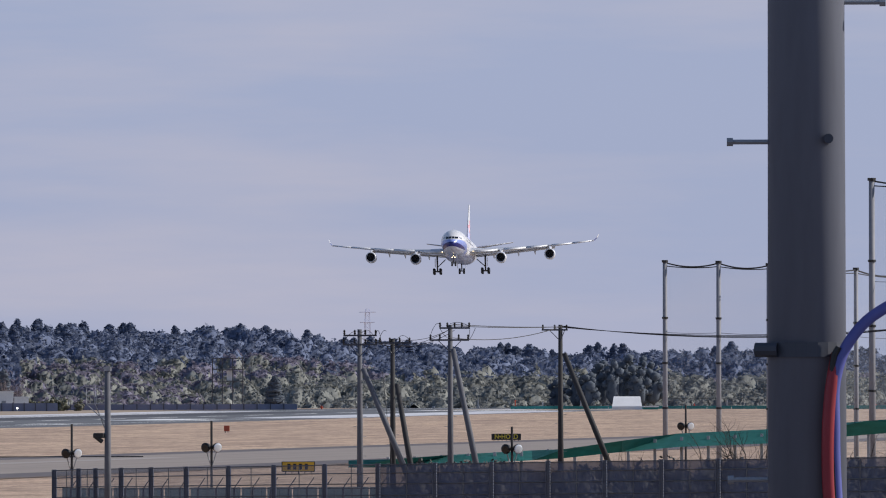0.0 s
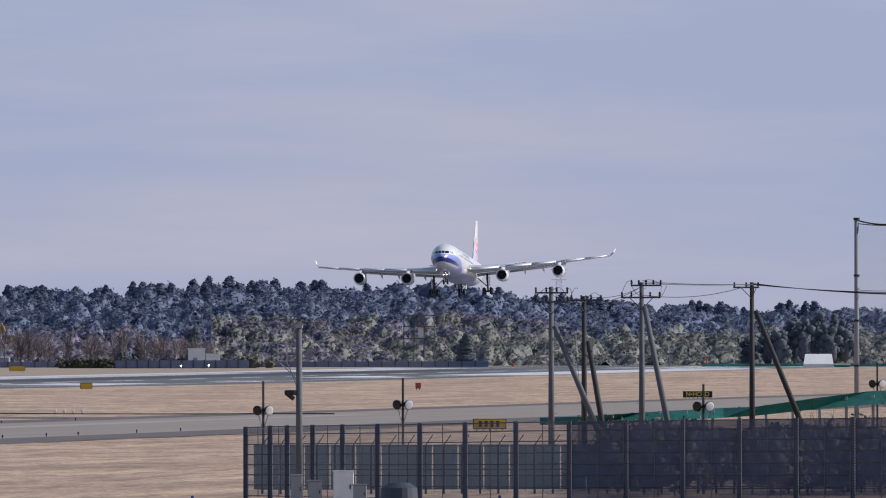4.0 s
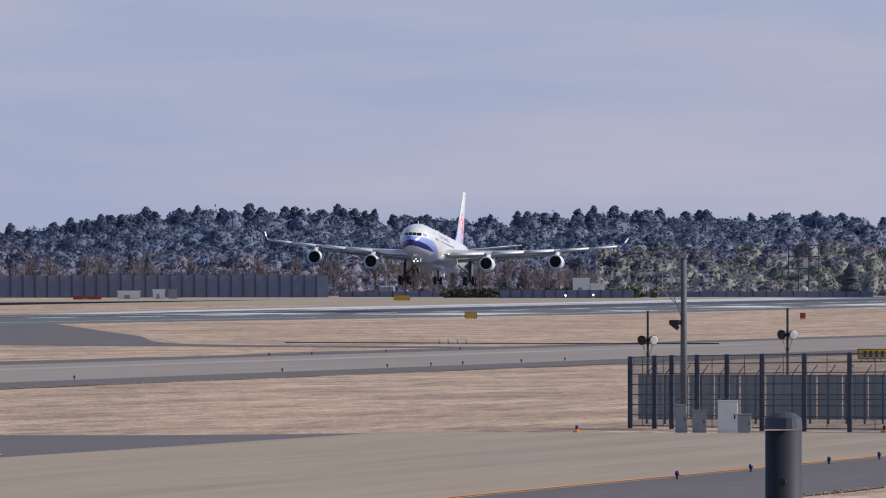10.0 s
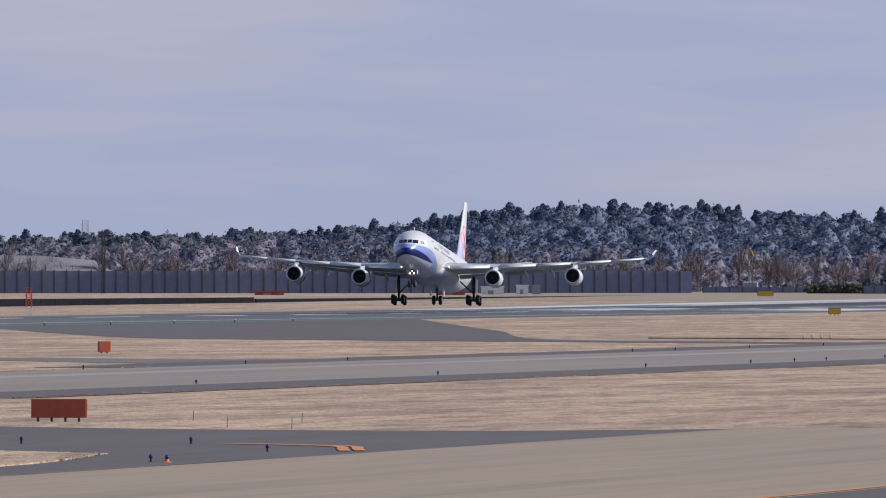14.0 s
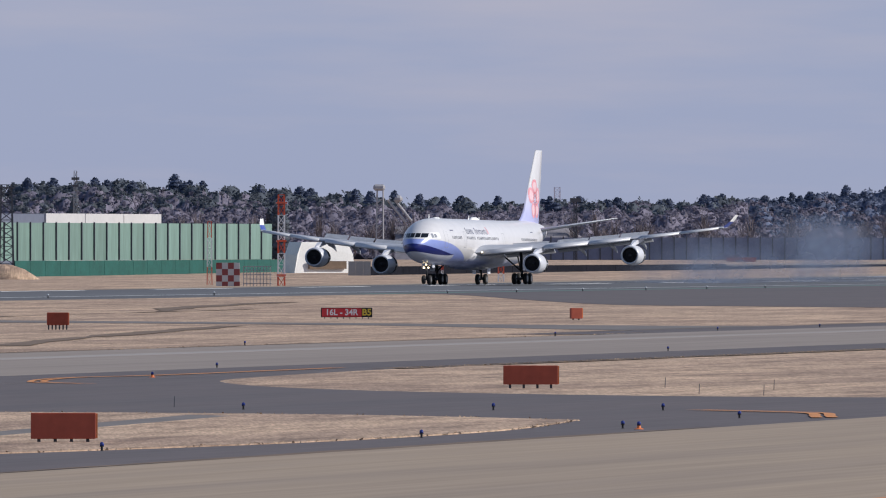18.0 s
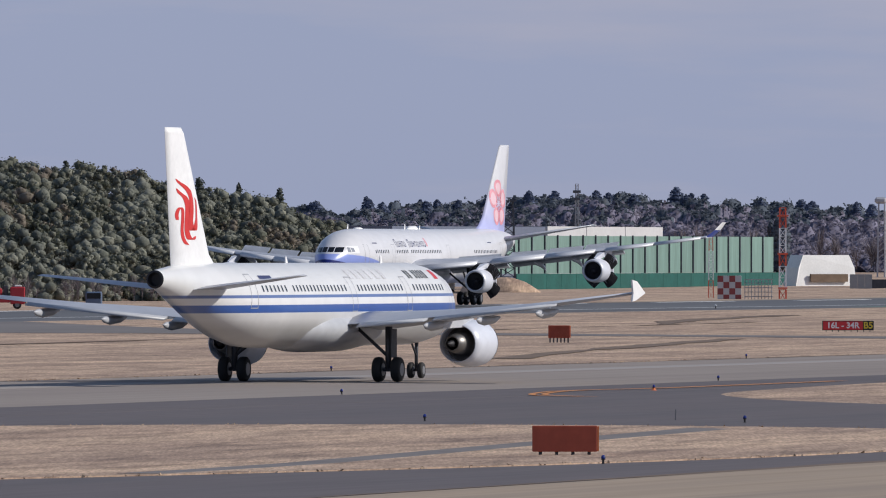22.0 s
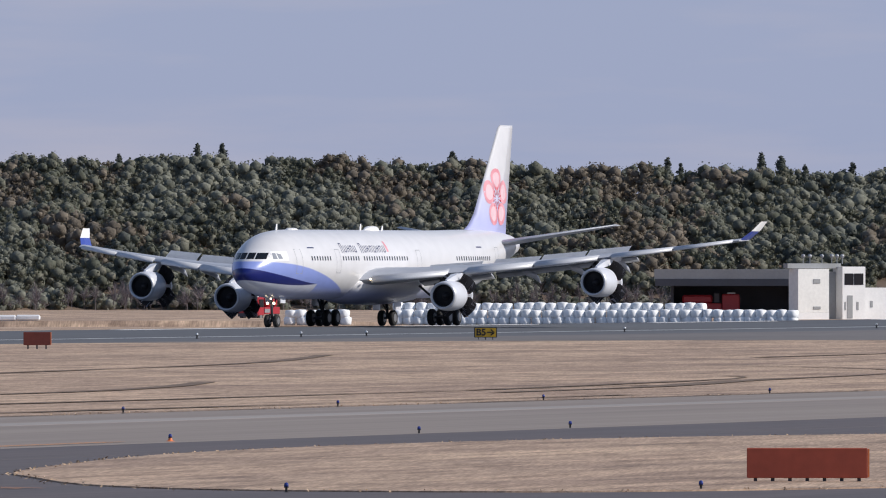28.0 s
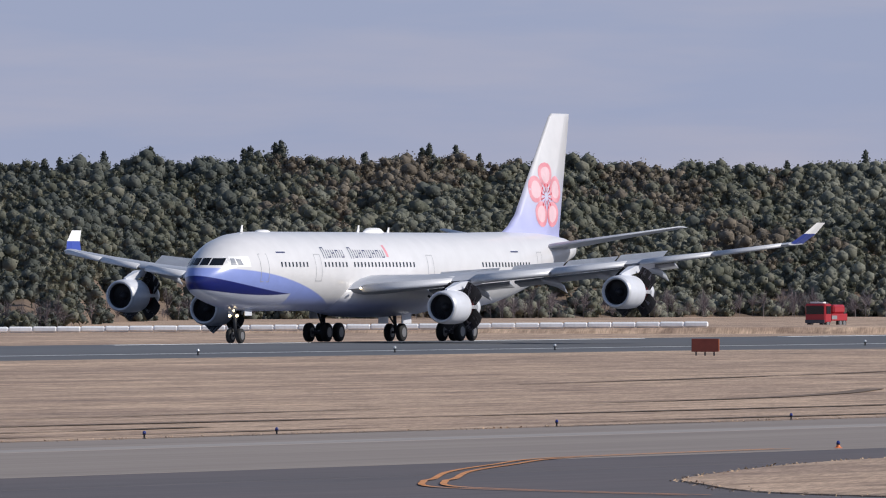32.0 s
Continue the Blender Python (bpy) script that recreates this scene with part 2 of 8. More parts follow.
M_BAG = mat("white_bag_plastic", (0.88, 0.89, 0.90), 0.6, var=0.08, fine=2.5, broad=0.7, objrand=0.06, bump=0.4)
M_TYRE = mat("black_rubber", (0.014, 0.014, 0.015), 0.8, var=0.15, fine=10)
M_HUB = mat("wheel_hub_metal", (0.22, 0.22, 0.23), 0.45, 0.4, var=0.1)
M_GLASS = mat("dark_cockpit_glass", (0.006, 0.007, 0.01), 0.08, var=0.02)
M_WING = mat("grey_wing_paint", (0.46, 0.48, 0.53), 0.4, 0.1, var=0.07, fine=1.5, broad=0.3)
M_SLAT = mat("bare_metal_leading_edge", (0.60, 0.61, 0.64), 0.45, 0.15, var=0.06)
M_FAN = mat("engine_inside", (0.022, 0.022, 0.026), 0.6, 0.0, var=0.15)
M_NACELLE = mat("pale_nacelle_paint", (0.66, 0.68, 0.74), 0.35, 0.05, var=0.06, fine=2)
M_GEAR = mat("grey_gear_steel", (0.075, 0.078, 0.088), 0.5, 0.4, var=0.1)
M_LAMP = mat("landing_lamp", (1.0, 0.78, 0.45), 0.3, emit=6.0)
M_LAMPGLASS = mat("lamp_lens", (0.7, 0.72, 0.74), 0.15, 0.2)
M_REDDOOR = mat("red_lining", (0.16, 0.02, 0.025), 0.6)


# ---- mesh helpers ----
def link(name, verts, faces, material, parent=None, label="", smooth=False, slots=None):
    me = bpy.data.meshes.new(name)
    me.from_pydata(verts, [], faces)
    me.materials.append(material)
    if slots:
        for m in slots[0]:
            me.materials.append(m)
        me.polygons.foreach_set("material_index", slots[1])
    if smooth:
        me.polygons.foreach_set("use_smooth", [True] * len(me.polygons))
    me.update()
    ob = new(name, me)
    if parent is not None:
        ob.parent = parent
    if label:
        ob["label"] = label
    return ob


def part(name, bm, material, parent=None, label="", smooth=False):
    me = bpy.data.meshes.new(name)
    bmesh.ops.recalc_face_normals(bm, faces=bm.faces)
    bm.to_mesh(me)
    bm.free()
    me.materials.append(material)
    if smooth:
        me.polygons.foreach_set("use_smooth", [True] * len(me.polygons))
    ob = new(name, me)
    if parent is not None:
        ob.parent = parent
    if label:
        ob["label"] = label
    return ob


def box(bm, x0, y0, z0, x1, y1, z1, m=None, bevel=0.0):
    g = bmesh.ops.create_cube(bm, size=1.0)["verts"]
    for v in g:
        v.co = Vector(((x0 + x1) / 2 + v.co.x * (x1 - x0), (y0 + y1) / 2 + v.co.y * (y1 - y0), (z0 + z1) / 2 + v.co.z * (z1 - z0)))
    if bevel:
        es = list({e for v in g for e in v.link_edges})
        r = bmesh.ops.bevel(bm, geom=es, offset=bevel, segments=1, affect='EDGES')
        g = list({v for f in r["faces"] for v in f.verts} | {v for v in g if v.is_valid})
    if m is not None:
        bmesh.ops.transform(bm, matrix=m, verts=[v for v in g if v.is_valid])
    return g


def tube(bm, a, b, r0, r1=None, n=8, caps=True):
    a, b = Vector(a), Vector(b)
    r1 = r0 if r1 is None else r1
    ax = (b - a).normalized()
    u = ax.orthogonal().normalized()
    w = ax.cross(u)
    ra, rb = [], []
    for i in range(n):
        c, s = math.cos(2 * math.pi * i / n), math.sin(2 * math.pi * i / n)
        ra.append(bm.verts.new(a + (u * c + w * s) * r0))
        rb.append(bm.verts.new(b + (u * c + w * s) * r1))
    for i in range(n):
        bm.faces.new((ra[i], ra[(i + 1) % n], rb[(i + 1) % n], rb[i]))
    if caps:
        bm.faces.new(ra[::-1])
        bm.faces.new(rb)


def loft(bm, rings, close=True, cap0=True, cap1=True):
    """Skin over rings of points, each with the same count."""
    rs = [[bm.verts.new(p) for p in r] for r in rings]
    n = len(rs[0])
    for a, b in zip(rs, rs[1:]):
        for i in range(n if close else n - 1):
            bm.faces.new((a[i], a[(i + 1) % n], b[(i + 1) % n], b[i]))
    if cap0:
        bm.faces.new(rs[0][::-1])
    if cap1:
        bm.faces.new(rs[-1])
    return rs


def empty(name, m=None):
    e = new(name)
    e.empty_display_size = 0.5
    if m is not None:
        e.matrix_basis = m
    return e


def bear(a, d):
    """The plan point at a degrees to the left of +y and d metres from the tripod."""
    return -d * math.sin(radians(a)), d * math.cos(radians(a))


# ---- ground ----
PROFILE = ((-4800, -0.4), (-432, -0.4), (-372, 0.6), (-340, 0.42), (-326, 0.36), (-200, 0.0), (4800, 0.0))


def far_rise(y):
    """The far end of the field lies a little higher."""
    return RISE * min(max((y - 1900.0) / 800.0, 0.0), 1.0)


RISE = 1.35


def ground_z(x, y=0.0):
    """The runway is crowned near its middle and flat towards the far end."""
    f = min(max((y - 1400.0) / 600.0, 0.0), 1.0)
    z = cross_z(x)
    return far_rise(y) + (z + f * (0.36 - z) if x < -326 else z)


def cross_z(x):
    for (xa, za), (xb, zb) in zip(PROFILE, PROFILE[1:]):
        if x <= xb:
            return za + (zb - za) * (x - xa) / (xb - xa)
    return 0.0


gx = [p[0] for p in PROFILE]
gy = [-1000, -200] + list(range(0, 1400, 100)) + list(range(1400, 2000, 25)) + list(range(2000, 4801, 100)) + [4900]
gv = [(x, y, ground_z(x, y)) for y in gy for x in gx]
gf = [(j * len(gx) + i, j * len(gx) + i + 1, (j + 1) * len(gx) + i + 1, (j + 1) * len(gx) + i) for j in range(len(gy) - 1) for i in range(len(gx) - 1)]
ground = tagged(link("ground", gv, gf, M_GRASS), "flat airfield of dry straw-coloured winter grass", "ground", kind="structure")


def slab(name, pts, lift, material, label="", category="", kind="structure"):
    """A paved sheet over a plan outline, draped on the ground and lift metres proud of it."""
    bm = bmesh.new()
    bm.faces.new([bm.verts.new((x, y, 0)) for x, y in pts])
    for xb in gx[1:-1]:
        geom = bm.verts[:] + bm.edges[:] + bm.faces[:]
        bmesh.ops.bisect_plane(bm, geom=geom, plane_co=(xb, 0, 0), plane_no=(1, 0, 0))
    ys = [p[1] for p in pts]
    for yb in [q for q in gy if 1400 <= q <= 2700 and min(ys) < q < max(ys)]:
        bmesh.ops.bisect_plane(bm, geom=bm.verts[:] + bm.edges[:] + bm.faces[:], plane_co=(0, yb, 0), plane_no=(0, 1, 0))
    for v in bm.verts:
        v.co.z = ground_z(v.co.x, v.co.y) + lift
    top = bm.faces[:]
    r = bmesh.ops.extrude_face_region(bm, geom=top)
    for v in r["geom"]:
        if isinstance(v, bmesh.types.BMVert):
            v.co.z -= lift + 0.3
    return tagged(part(name, bm, material), label, category, kind=kind)


def rect(x0, x1, y0, y1):
    return [(x0, y0), (x1, y0), (x1, y1), (x0, y1)]


def bow(pts, n=6):
    """Rounds an open run of plan points (Catmull-Rom)."""
    out = []
    for i in range(len(pts) - 1):
        p = [Vector(pts[max(i - 1, 0)]), Vector(pts[i]), Vector(pts[i + 1]), Vector(pts[min(i + 2, len(pts) - 1)])]
        for k in range(n):
            t = k / n
            q = 0.5 * ((2 * p[1]) + (p[2] - p[0]) * t + (2 * p[0] - 5 * p[1] + 4 * p[2] - p[3]) * t * t + (3 * p[1] - p[0] - 3 * p[2] + p[3]) * t ** 3)
            out.append((q.x, q.y))
    return out + [tuple(pts[-1])]


def ragged(run, step=3.0):
    """Fills a plan run with points and gives each an uneven share of the width."""
    rng = random.Random(len(run) * 31 + int(run[0][1]))
    out, share = [], []
    for a, b in zip(run, run[1:]):
        n = max(1, int(math.hypot(b[0] - a[0], b[1] - a[1]) / step))
        for i in range(n):
            k = i / n
            out.append((a[0] + (b[0] - a[0]) * k + rng.gauss(0, 0.05), a[1] + (b[1] - a[1]) * k))
    ease = [rng.uniform(0.1, 1.7) for _ in range(len(out) // 4 + 2)]
    share = [ease[i // 4] * (1 - i % 4 / 4) + ease[i // 4 + 1] * (i % 4 / 4) + rng.uniform(-0.15, 0.15) for i in range(len(out))]
    return out, [max(q, 0.05) for q in share]


def stripe(name, pts, w, lift, material, label="", share=None):
    """A painted line of width w along plan points."""
    left, right = [], []
    for i, p in enumerate(pts):
        a, b = Vector(pts[max(i - 1, 0)]), Vector(pts[min(i + 1, len(pts) - 1)])
        d = (b - a).normalized()
        h = w / 2 * (share[i] if share else 1.0)
        left.append((p[0] - d.y * h, p[1] + d.x * h))
        right.append((p[0] + d.y * h, p[1] - d.x * h))
    vs = [(x, y, ground_z(x, y) + lift) for x, y in left + right]
    n = len(pts)
    ob = link(name, vs, [(i, n + i, n + i + 1, i + 1) for i in range(n - 1)], material)
    return tagged(ob, label, "marking", kind="structure")


slab("runway", rect(-424, -328, 480, 3600), 0.02, M_RUNWAY, "long dark grey asphalt runway with worn tyre marks", "runway")
stripe("runway_edge_line", [(-340.5, y) for y in (480, 1240)], 0.9, 0.03, M_WHITE_LINE, "white painted runway edge line")
stripe("runway_edge_line", [(-340.5, y) for y in range(1240, 3501, 20)], 0.9, 0.03, M_WHITE_LINE, "white painted runway edge line")
slab("taxiway", rect(-187, -156, -200, 2400), 0.03, M_TAXI, "pale concrete parallel taxiway", "taxiway")
slab("pale_wheel_band", rect(-179.6, -176.9, 280, 1100), 0.036, M_PALEBAND, "pale worn band along the taxiway", "taxiway")
slab("taxiway_shoulder", rect(-156.05, -147.5, -200, 2400), 0.025, M_ASPHALT, "dark asphalt taxiway shoulder", "taxiway")
slab("taxiway_shoulder", rect(-194, -186.95, 765, 2400), 0.025, M_ASPHALT, "dark asphalt taxiway shoulder", "taxiway")
# the rapid exit that fans out of the runway
slab("exit_taxiway", bow([(-331, 1260), (-318, 1235), (-292, 1158), (-265, 1084), (-248, 1068)]) + [(-227, 1056), (-205, 1048), (-190, 1040), (-188, 1060)] + bow([(-205, 1070), (-229, 1092), (-260, 1219), (-287, 1325), (-331, 1500)]), 0.024, M_ASPHALT, "dark asphalt runway exit fanning out", "taxiway")
# link strip behind the parallel taxiway, flaring out at the runway
M_LINK = mat("grey_link_asphalt", (0.165, 0.15, 0.145), 0.9, var=0.15, fine=1.1, broad=0.08, stretch=(1, 0.2, 1))
slab("link_taxiway", bow([(-189, 797), (-197, 804), (-225, 836), (-258, 842), (-293, 838), (-315, 806), (-327.9, 770)]) + [(-327.9, 960)] + bow([(-310, 925), (-285, 882), (-266, 866), (-229, 853), (-195, 845), (-190, 890), (-188, 960)]), 0.022, M_LINK, "grey asphalt link taxiway flaring at the runway", "taxiway")
# near taxiway and the junctions between
slab("near_taxiway", rect(-91, -62, -200, 474), 0.03, M_CONCRETE, "sand-coloured concrete taxiway", "taxiway")
slab("near_taxiway_end", [(-91.05, 474), (-62, 474), (-30, 484), (40, 484), (40, 470), (-30, 470), (-61, 440), (-61.9, 440), (-62, 473.9), (-91, 473.9)], 0.028, M_CONCRETE, "sand-coloured concrete taxiway turning off", "taxiway")
slab("near_shoulder", rect(-61.95, -53, -200, 440), 0.026, M_ASPHALT, "dark asphalt taxiway shoulder", "taxiway")
slab("junction", [(-147.45, -200)] + bow([(-147.45, 560), (-145, 530), (-141, 506), (-130, 482), (-114, 466), (-100, 463), (-91.05, 471)]) + [(-91.05, -200)], 0.021, M_ASPHALT, "dark asphalt taxiway junction", "taxiway")
ISLAND = bow([(-99, 400), (-111, 410), (-127, 412), (-140, 402), (-147, 380), (-146.5, 354), (-139, 324), (-134, 313), (-127, 302), (-119, 298), (-110, 303), (-101.5, 326), (-98, 341), (-96, 357), (-96, 378), (-99, 400)])[:-1]
slab("grass_island", ISLAND, 0.06, M_GRASS, "island of dry grass between taxiways", "grass")
slab("gravel_path", bow([(-104.5, 318), (-105, 335), (-108, 362), (-112.5, 405)], 2) + bow([(-114.5, 407), (-110.5, 371), (-106.3, 334), (-105.8, 318)], 2), 0.068, M_EDGE, "thin grey service path across the grass", "path")
for name, run, w in (("turn_line", [(-158, 375), (-157, 355), (-153, 341), (-149, 329), (-144.5, 318), (-143, 314), (-139, 306), (-133, 301), (-128, 298)], 0.2),
                     ("turn_line", [(-150.5, 560), (-150, 528), (-151, 516), (-148, 501), (-144, 495)], 0.3),
                     ("turn_line", [(-101, 425), (-97, 421), (-95, 418), (-93.5, 412), (-92.5, 408)], 0.4)):
    line = bow(run)
    stripe(name, line, w, 0.05, M_ORANGE_LINE, "orange painted turning line")
    stripe(name, [(x + 0.4, y + 0.6) for x, y in line], w, 0.05, M_ORANGE_LINE, "orange painted turning line")
stripe("taxiway_edge_line", [(-62.2, -100), (-62.2, 440)], 0.35, 0.05, M_ORANGE_LINE, "thin orange painted taxiway edge line")
stripe("green_band", [(-330.5, y) for y in range(1240, 1501, 20)], 3.0, 0.035, M_GREEN_LINE, "green painted strip beside the runway")

# runway paint: centre line, touchdown bars and threshold keys
for k in range(40):
    y = 700 + k * 60
    slab("centre_line_bar", rect(-370.45, -369.55, y, y + 32), 0.035, M_WHITE_LINE, "white painted runway centre bar", "marking")
for y in (1850, 2000, 2150, 2300, 2450):
    for x in (-349, -346, -343):
        slab("touchdown_bar", rect(x - 0.9, x + 0.9, y, y + 23), 0.035, M_WHITE_LINE, "white painted touchdown bar", "marking")
for y0, y1 in ((2150, 2215),):
    slab("aiming_bar", rect(-360, -350, y0, y1), 0.036, M_WHITE_LINE, "broad white painted aiming bar", "marking")
for k in range(8):
    slab("threshold_key", rect(-345 - k * 3.6 - 1.8, -345 - k * 3.6, 2620, 2650), 0.036, M_WHITE_LINE, "white painted threshold key", "marking")
# broad pale fields, streaked lengthwise, towards the runway's far end
slab("pale_streak_field", rect(-423.5, -413, 1900, 2640), 0.034, M_PALESTREAK, "pale strip along the runway's far side", "marking")
slab("rubber_marks", rect(-399, -379, 1560, 1845), 0.026, M_RUBBER, "dark rubber marks on the touchdown zone", "marking")
slab("rubber_marks", rect(-399, -379, 1940, 2560), 0.026, M_RUBBER, "dark rubber marks on the touchdown zone", "marking")
slab("pale_streak_field", rect(-362, -345, 1850, 1935), 0.034, M_PALESTREAK, "worn white touchdown paint on the runway", "marking")
slab("pale_streak_field", rect(-394, -380, 1850, 1935), 0.034, M_PALESTREAK, "worn white touchdown paint on the runway", "marking")
stripe("runway_edge_line", [(-400, y) for y in range(1240, 3501, 20)], 1.2, 0.03, M_WHITE_LINE, "white painted runway edge line")
slab("runway_shoulder", rect(-436, -424.03, 1500, 2240), 0.022, M_CONCRETE, "pale concrete runway shoulder", "runway")
slab("pale_streak_field", rect(-410, -404, 2050, 2640), 0.034, M_PALESTREAK, "pale strip along the runway's far side", "marking")
slab("pale_streak_field", rect(-352, -331, 2240, 2600), 0.034, M_PALESTREAK, "pale strip at the runway's touchdown end", "marking")
slab("pale_streak_field", rect(-366, -356, 2680, 3290), 0.034, M_PALESTREAK, "pale strip beyond the runway end", "marking")
slab("pale_streak_field", rect(-345, -333, 2700, 3290), 0.034, M_PALESTREAK, "pale strip beyond the runway end", "marking")
slab("far_apron", rect(-560, -424.05, 2250, 2700), 0.024, M_CONCRETE, "pale concrete apron beside the runway end", "runway")
slab("overrun", rect(-372, -330, 2660, 3300), 0.03, M_CONCRETE, "pale concrete overrun beyond the runway end", "runway")

# bare earth seams and tracks
for run, w in (([(-187.7, 300), (-187.7, 765)], 0.9), ([(-194.6, 780), (-194.6, 1040)], 0.9), ([(-147.2, 560), (-147.2, 1500)], 0.7),
               ([(-201, 523), (-203, 548), (-209, 580), (-214, 615), (-224, 640), (-243, 657)], 1.1), ([(-205, 530), (-212, 585), (-218, 600)], 0.6),
               ([(-200, 672), (-209, 714), (-219, 770), (-229, 826)], 1.7), ([(-262, 1068), (-245, 1075), (-228, 1088), (-200, 1096), (-188, 1110)], 1.2),
               ([(-300, 1100), (-285, 1010), (-272, 960)], 2.2), ([(-214, 425), (-216, 470), (-219, 520), (-230, 560)], 0.8), ([(-250, 560), (-262, 640), (-280, 700)], 0.9),
               ([(-193.0, 300), (-192.2, 520)], 0.7), ([(-196, 330), (-199, 420)], 0.9), ([(-207, 380), (-204, 470), (-206, 560)], 0.7), ([(-148.4, 560), (-148.4, 1200)], 0.5), ([(-252, 700), (-268, 900), (-275, 1000)], 0.9), ([(-91.3, 200), (-91.3, 392)], 0.5), ([(-53, 200), (-53, 440)], 0.5)):
    pts, share = ragged(bow(run) if len(run) > 2 else run)
    stripe("bare_seam", pts, w, 0.034, M_SOIL, "bare earth seam in the turf", share)


# ---- aircraft ----
def ring(s, zc, rh, rv, n=40, bottom=1.0):
    return [(rh * math.sin(2 * math.pi * i / n), s, zc - rv * math.cos(2 * math.pi * i / n) * (bottom if math.cos(2 * math.pi * i / n) > 0 else 1)) for i in range(n)]


def wing_section(l, le, te, z, thick, n=9, twist=0.0):
    """A closed aerofoil outline across the wing at l metres from the middle."""
    c = te - le
    up, lo = [], []
    for i in range(n + 1):
        x = (1 - math.cos(math.pi * i / n)) / 2
        y = 5 * thick * c * (0.2969 * math.sqrt(x) - 0.126 * x - 0.3516 * x ** 2 + 0.2843 * x ** 3 - 0.1036 * x ** 4)
        camber = 0.02 * c * math.sin(math.pi * x)
        up.append((l, le + x * c, z + camber + y - twist * x * c))
        lo.append((l, le + x * c, z + camber - y * 0.8 - twist * x * c))
    return up + lo[-2:0:-1]


def mirror_rings(rings, side):
    return [[(p[0] * side, p[1], p[2]) for p in r] for r in rings]


def wheel(name, parent, c, r, w, label=""):
    """A tyre with rounded shoulders on a hub; its axle lies along x."""
    e = bmesh.new()
    prof = [(-w / 2, r * 0.55), (-w / 2, r * 0.86), (-w * 0.36, r * 0.97), (0, r), (w * 0.36, r * 0.97), (w / 2, r * 0.86), (w / 2, r * 0.55)]
    n = 22
    loft(e, [[(x, q * math.cos(2 * math.pi * i / n), q * math.sin(2 * math.pi * i / n)) for i in range(n)] for x, q in prof])
    t = part(name, e, M_TYRE, parent, label, True)
    t.matrix_basis = pose(*c)
    h = bmesh.new()
    loft(h, [[(x, q * math.cos(2 * math.pi * i / 12), q * math.sin(2 * math.pi * i / 12)) for i in range(12)] for x, q in ((-w / 2 - 0.02, r * 0.3), (-w / 2 - 0.012, r * 0.53), (w / 2 + 0.012, r * 0.53), (w / 2 + 0.02, r * 0.3))])
    part("hub", h, M_HUB, t, "bright metal wheel hub")
    return t


def paint(name, base, bands, rough=0.28):
    """Aircraft paint: bands of colour laid along the body, each a list of (kind, a, b, c, colour).
    A band covers where  c2*s*s + c1*s + c0 - z  is positive (and s below its end)."""
    m = bpy.data.materials.new(name)
    m.use_nodes = True
    n, l = m.node_tree.nodes, m.node_tree.links
    b = n["Principled BSDF"]
    b.inputs["Roughness"].default_value = rough
    b.inputs["Coat Weight"].default_value, b.inputs["Coat Roughness"].default_value = 0.15, 0.12
    tc = n.new("ShaderNodeTexCoord")
    sp = n.new("ShaderNodeSeparateXYZ")
    l.new(tc.outputs["Object"], sp.inputs[0])

    def math_node(op, a, c, d=None):
        k = n.new("ShaderNodeMath")
        k.operation = op
        for i, v in enumerate((a, c, d)):
            if v is None:
                continue
            if isinstance(v, (int, float)):
                k.inputs[i].default_value = v
            else:
                l.new(v, k.inputs[i])
        return k.outputs[0]

    s, z = sp.outputs[1], sp.outputs[2]
    rgb = n.new("ShaderNodeRGB")
    rgb.outputs[0].default_value = (*base, 1)
    out = rgb.outputs[0]
    no = n.new("ShaderNodeTexNoise")
    no.inputs["Scale"].default_value, no.inputs["Detail"].default_value = 0.8, 5
    l.new(tc.outputs["Object"], no.inputs["Vector"])
    for c2, c1, c0, end, soft, col in bands:
        q = math_node('MULTIPLY_ADD', math_node('MULTIPLY_ADD', s, c2, c1), s, c0)
        f = math_node('MULTIPLY', math_node('SUBTRACT', q, z), 1.0 / soft)
        f = math_node('ADD', f, 0.5)
        g = math_node('MULTIPLY', math_node('SUBTRACT', end, s), 4.0)
        k = n.new("ShaderNodeClamp")
        l.new(f, k.inputs[0])
        k2 = n.new("ShaderNodeClamp")
        l.new(g, k2.inputs[0])
        mx = n.new("ShaderNodeMix")
        mx.data_type = 'RGBA'
        l.new(math_node('MULTIPLY', k.outputs[0], k2.outputs[0]), mx.inputs[0])
        l.new(out, mx.inputs[6])
        mx.inputs[7].default_value = (*col, 1)
        out = mx.outputs[2]
    mr = n.new("ShaderNodeMapRange")
    mr.inputs[1].default_value, mr.inputs[2].default_value, mr.inputs[3].default_value, mr.inputs[4].default_value = 0.3, 0.7, 0.95, 1.03
    l.new(no.outputs["Fac"], mr.inputs[0])
    hs = n.new("ShaderNodeVectorMath")
    hs.operation = 'SCALE'
    l.new(out, hs.inputs[0])
    l.new(mr.outputs[0], hs.inputs["Scale"])
    l.new(hs.outputs[0], b.inputs["Base Color"])
    return m


WHITE = (0.695, 0.69, 0.705)
PERI, NAVY = (0.26, 0.33, 0.70), (0.008, 0.015, 0.15)
# the last band blends softly to lavender below a height of 2.9
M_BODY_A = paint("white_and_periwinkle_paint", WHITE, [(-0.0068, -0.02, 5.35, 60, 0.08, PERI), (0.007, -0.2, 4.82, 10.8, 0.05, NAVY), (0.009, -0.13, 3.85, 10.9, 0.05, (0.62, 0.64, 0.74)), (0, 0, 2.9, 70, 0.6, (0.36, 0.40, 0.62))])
M_FIN_A = paint("white_fin_fading_to_lavender", WHITE, [(0, 0, 10.6, 80, 4.5, (0.48, 0.50, 0.80))])
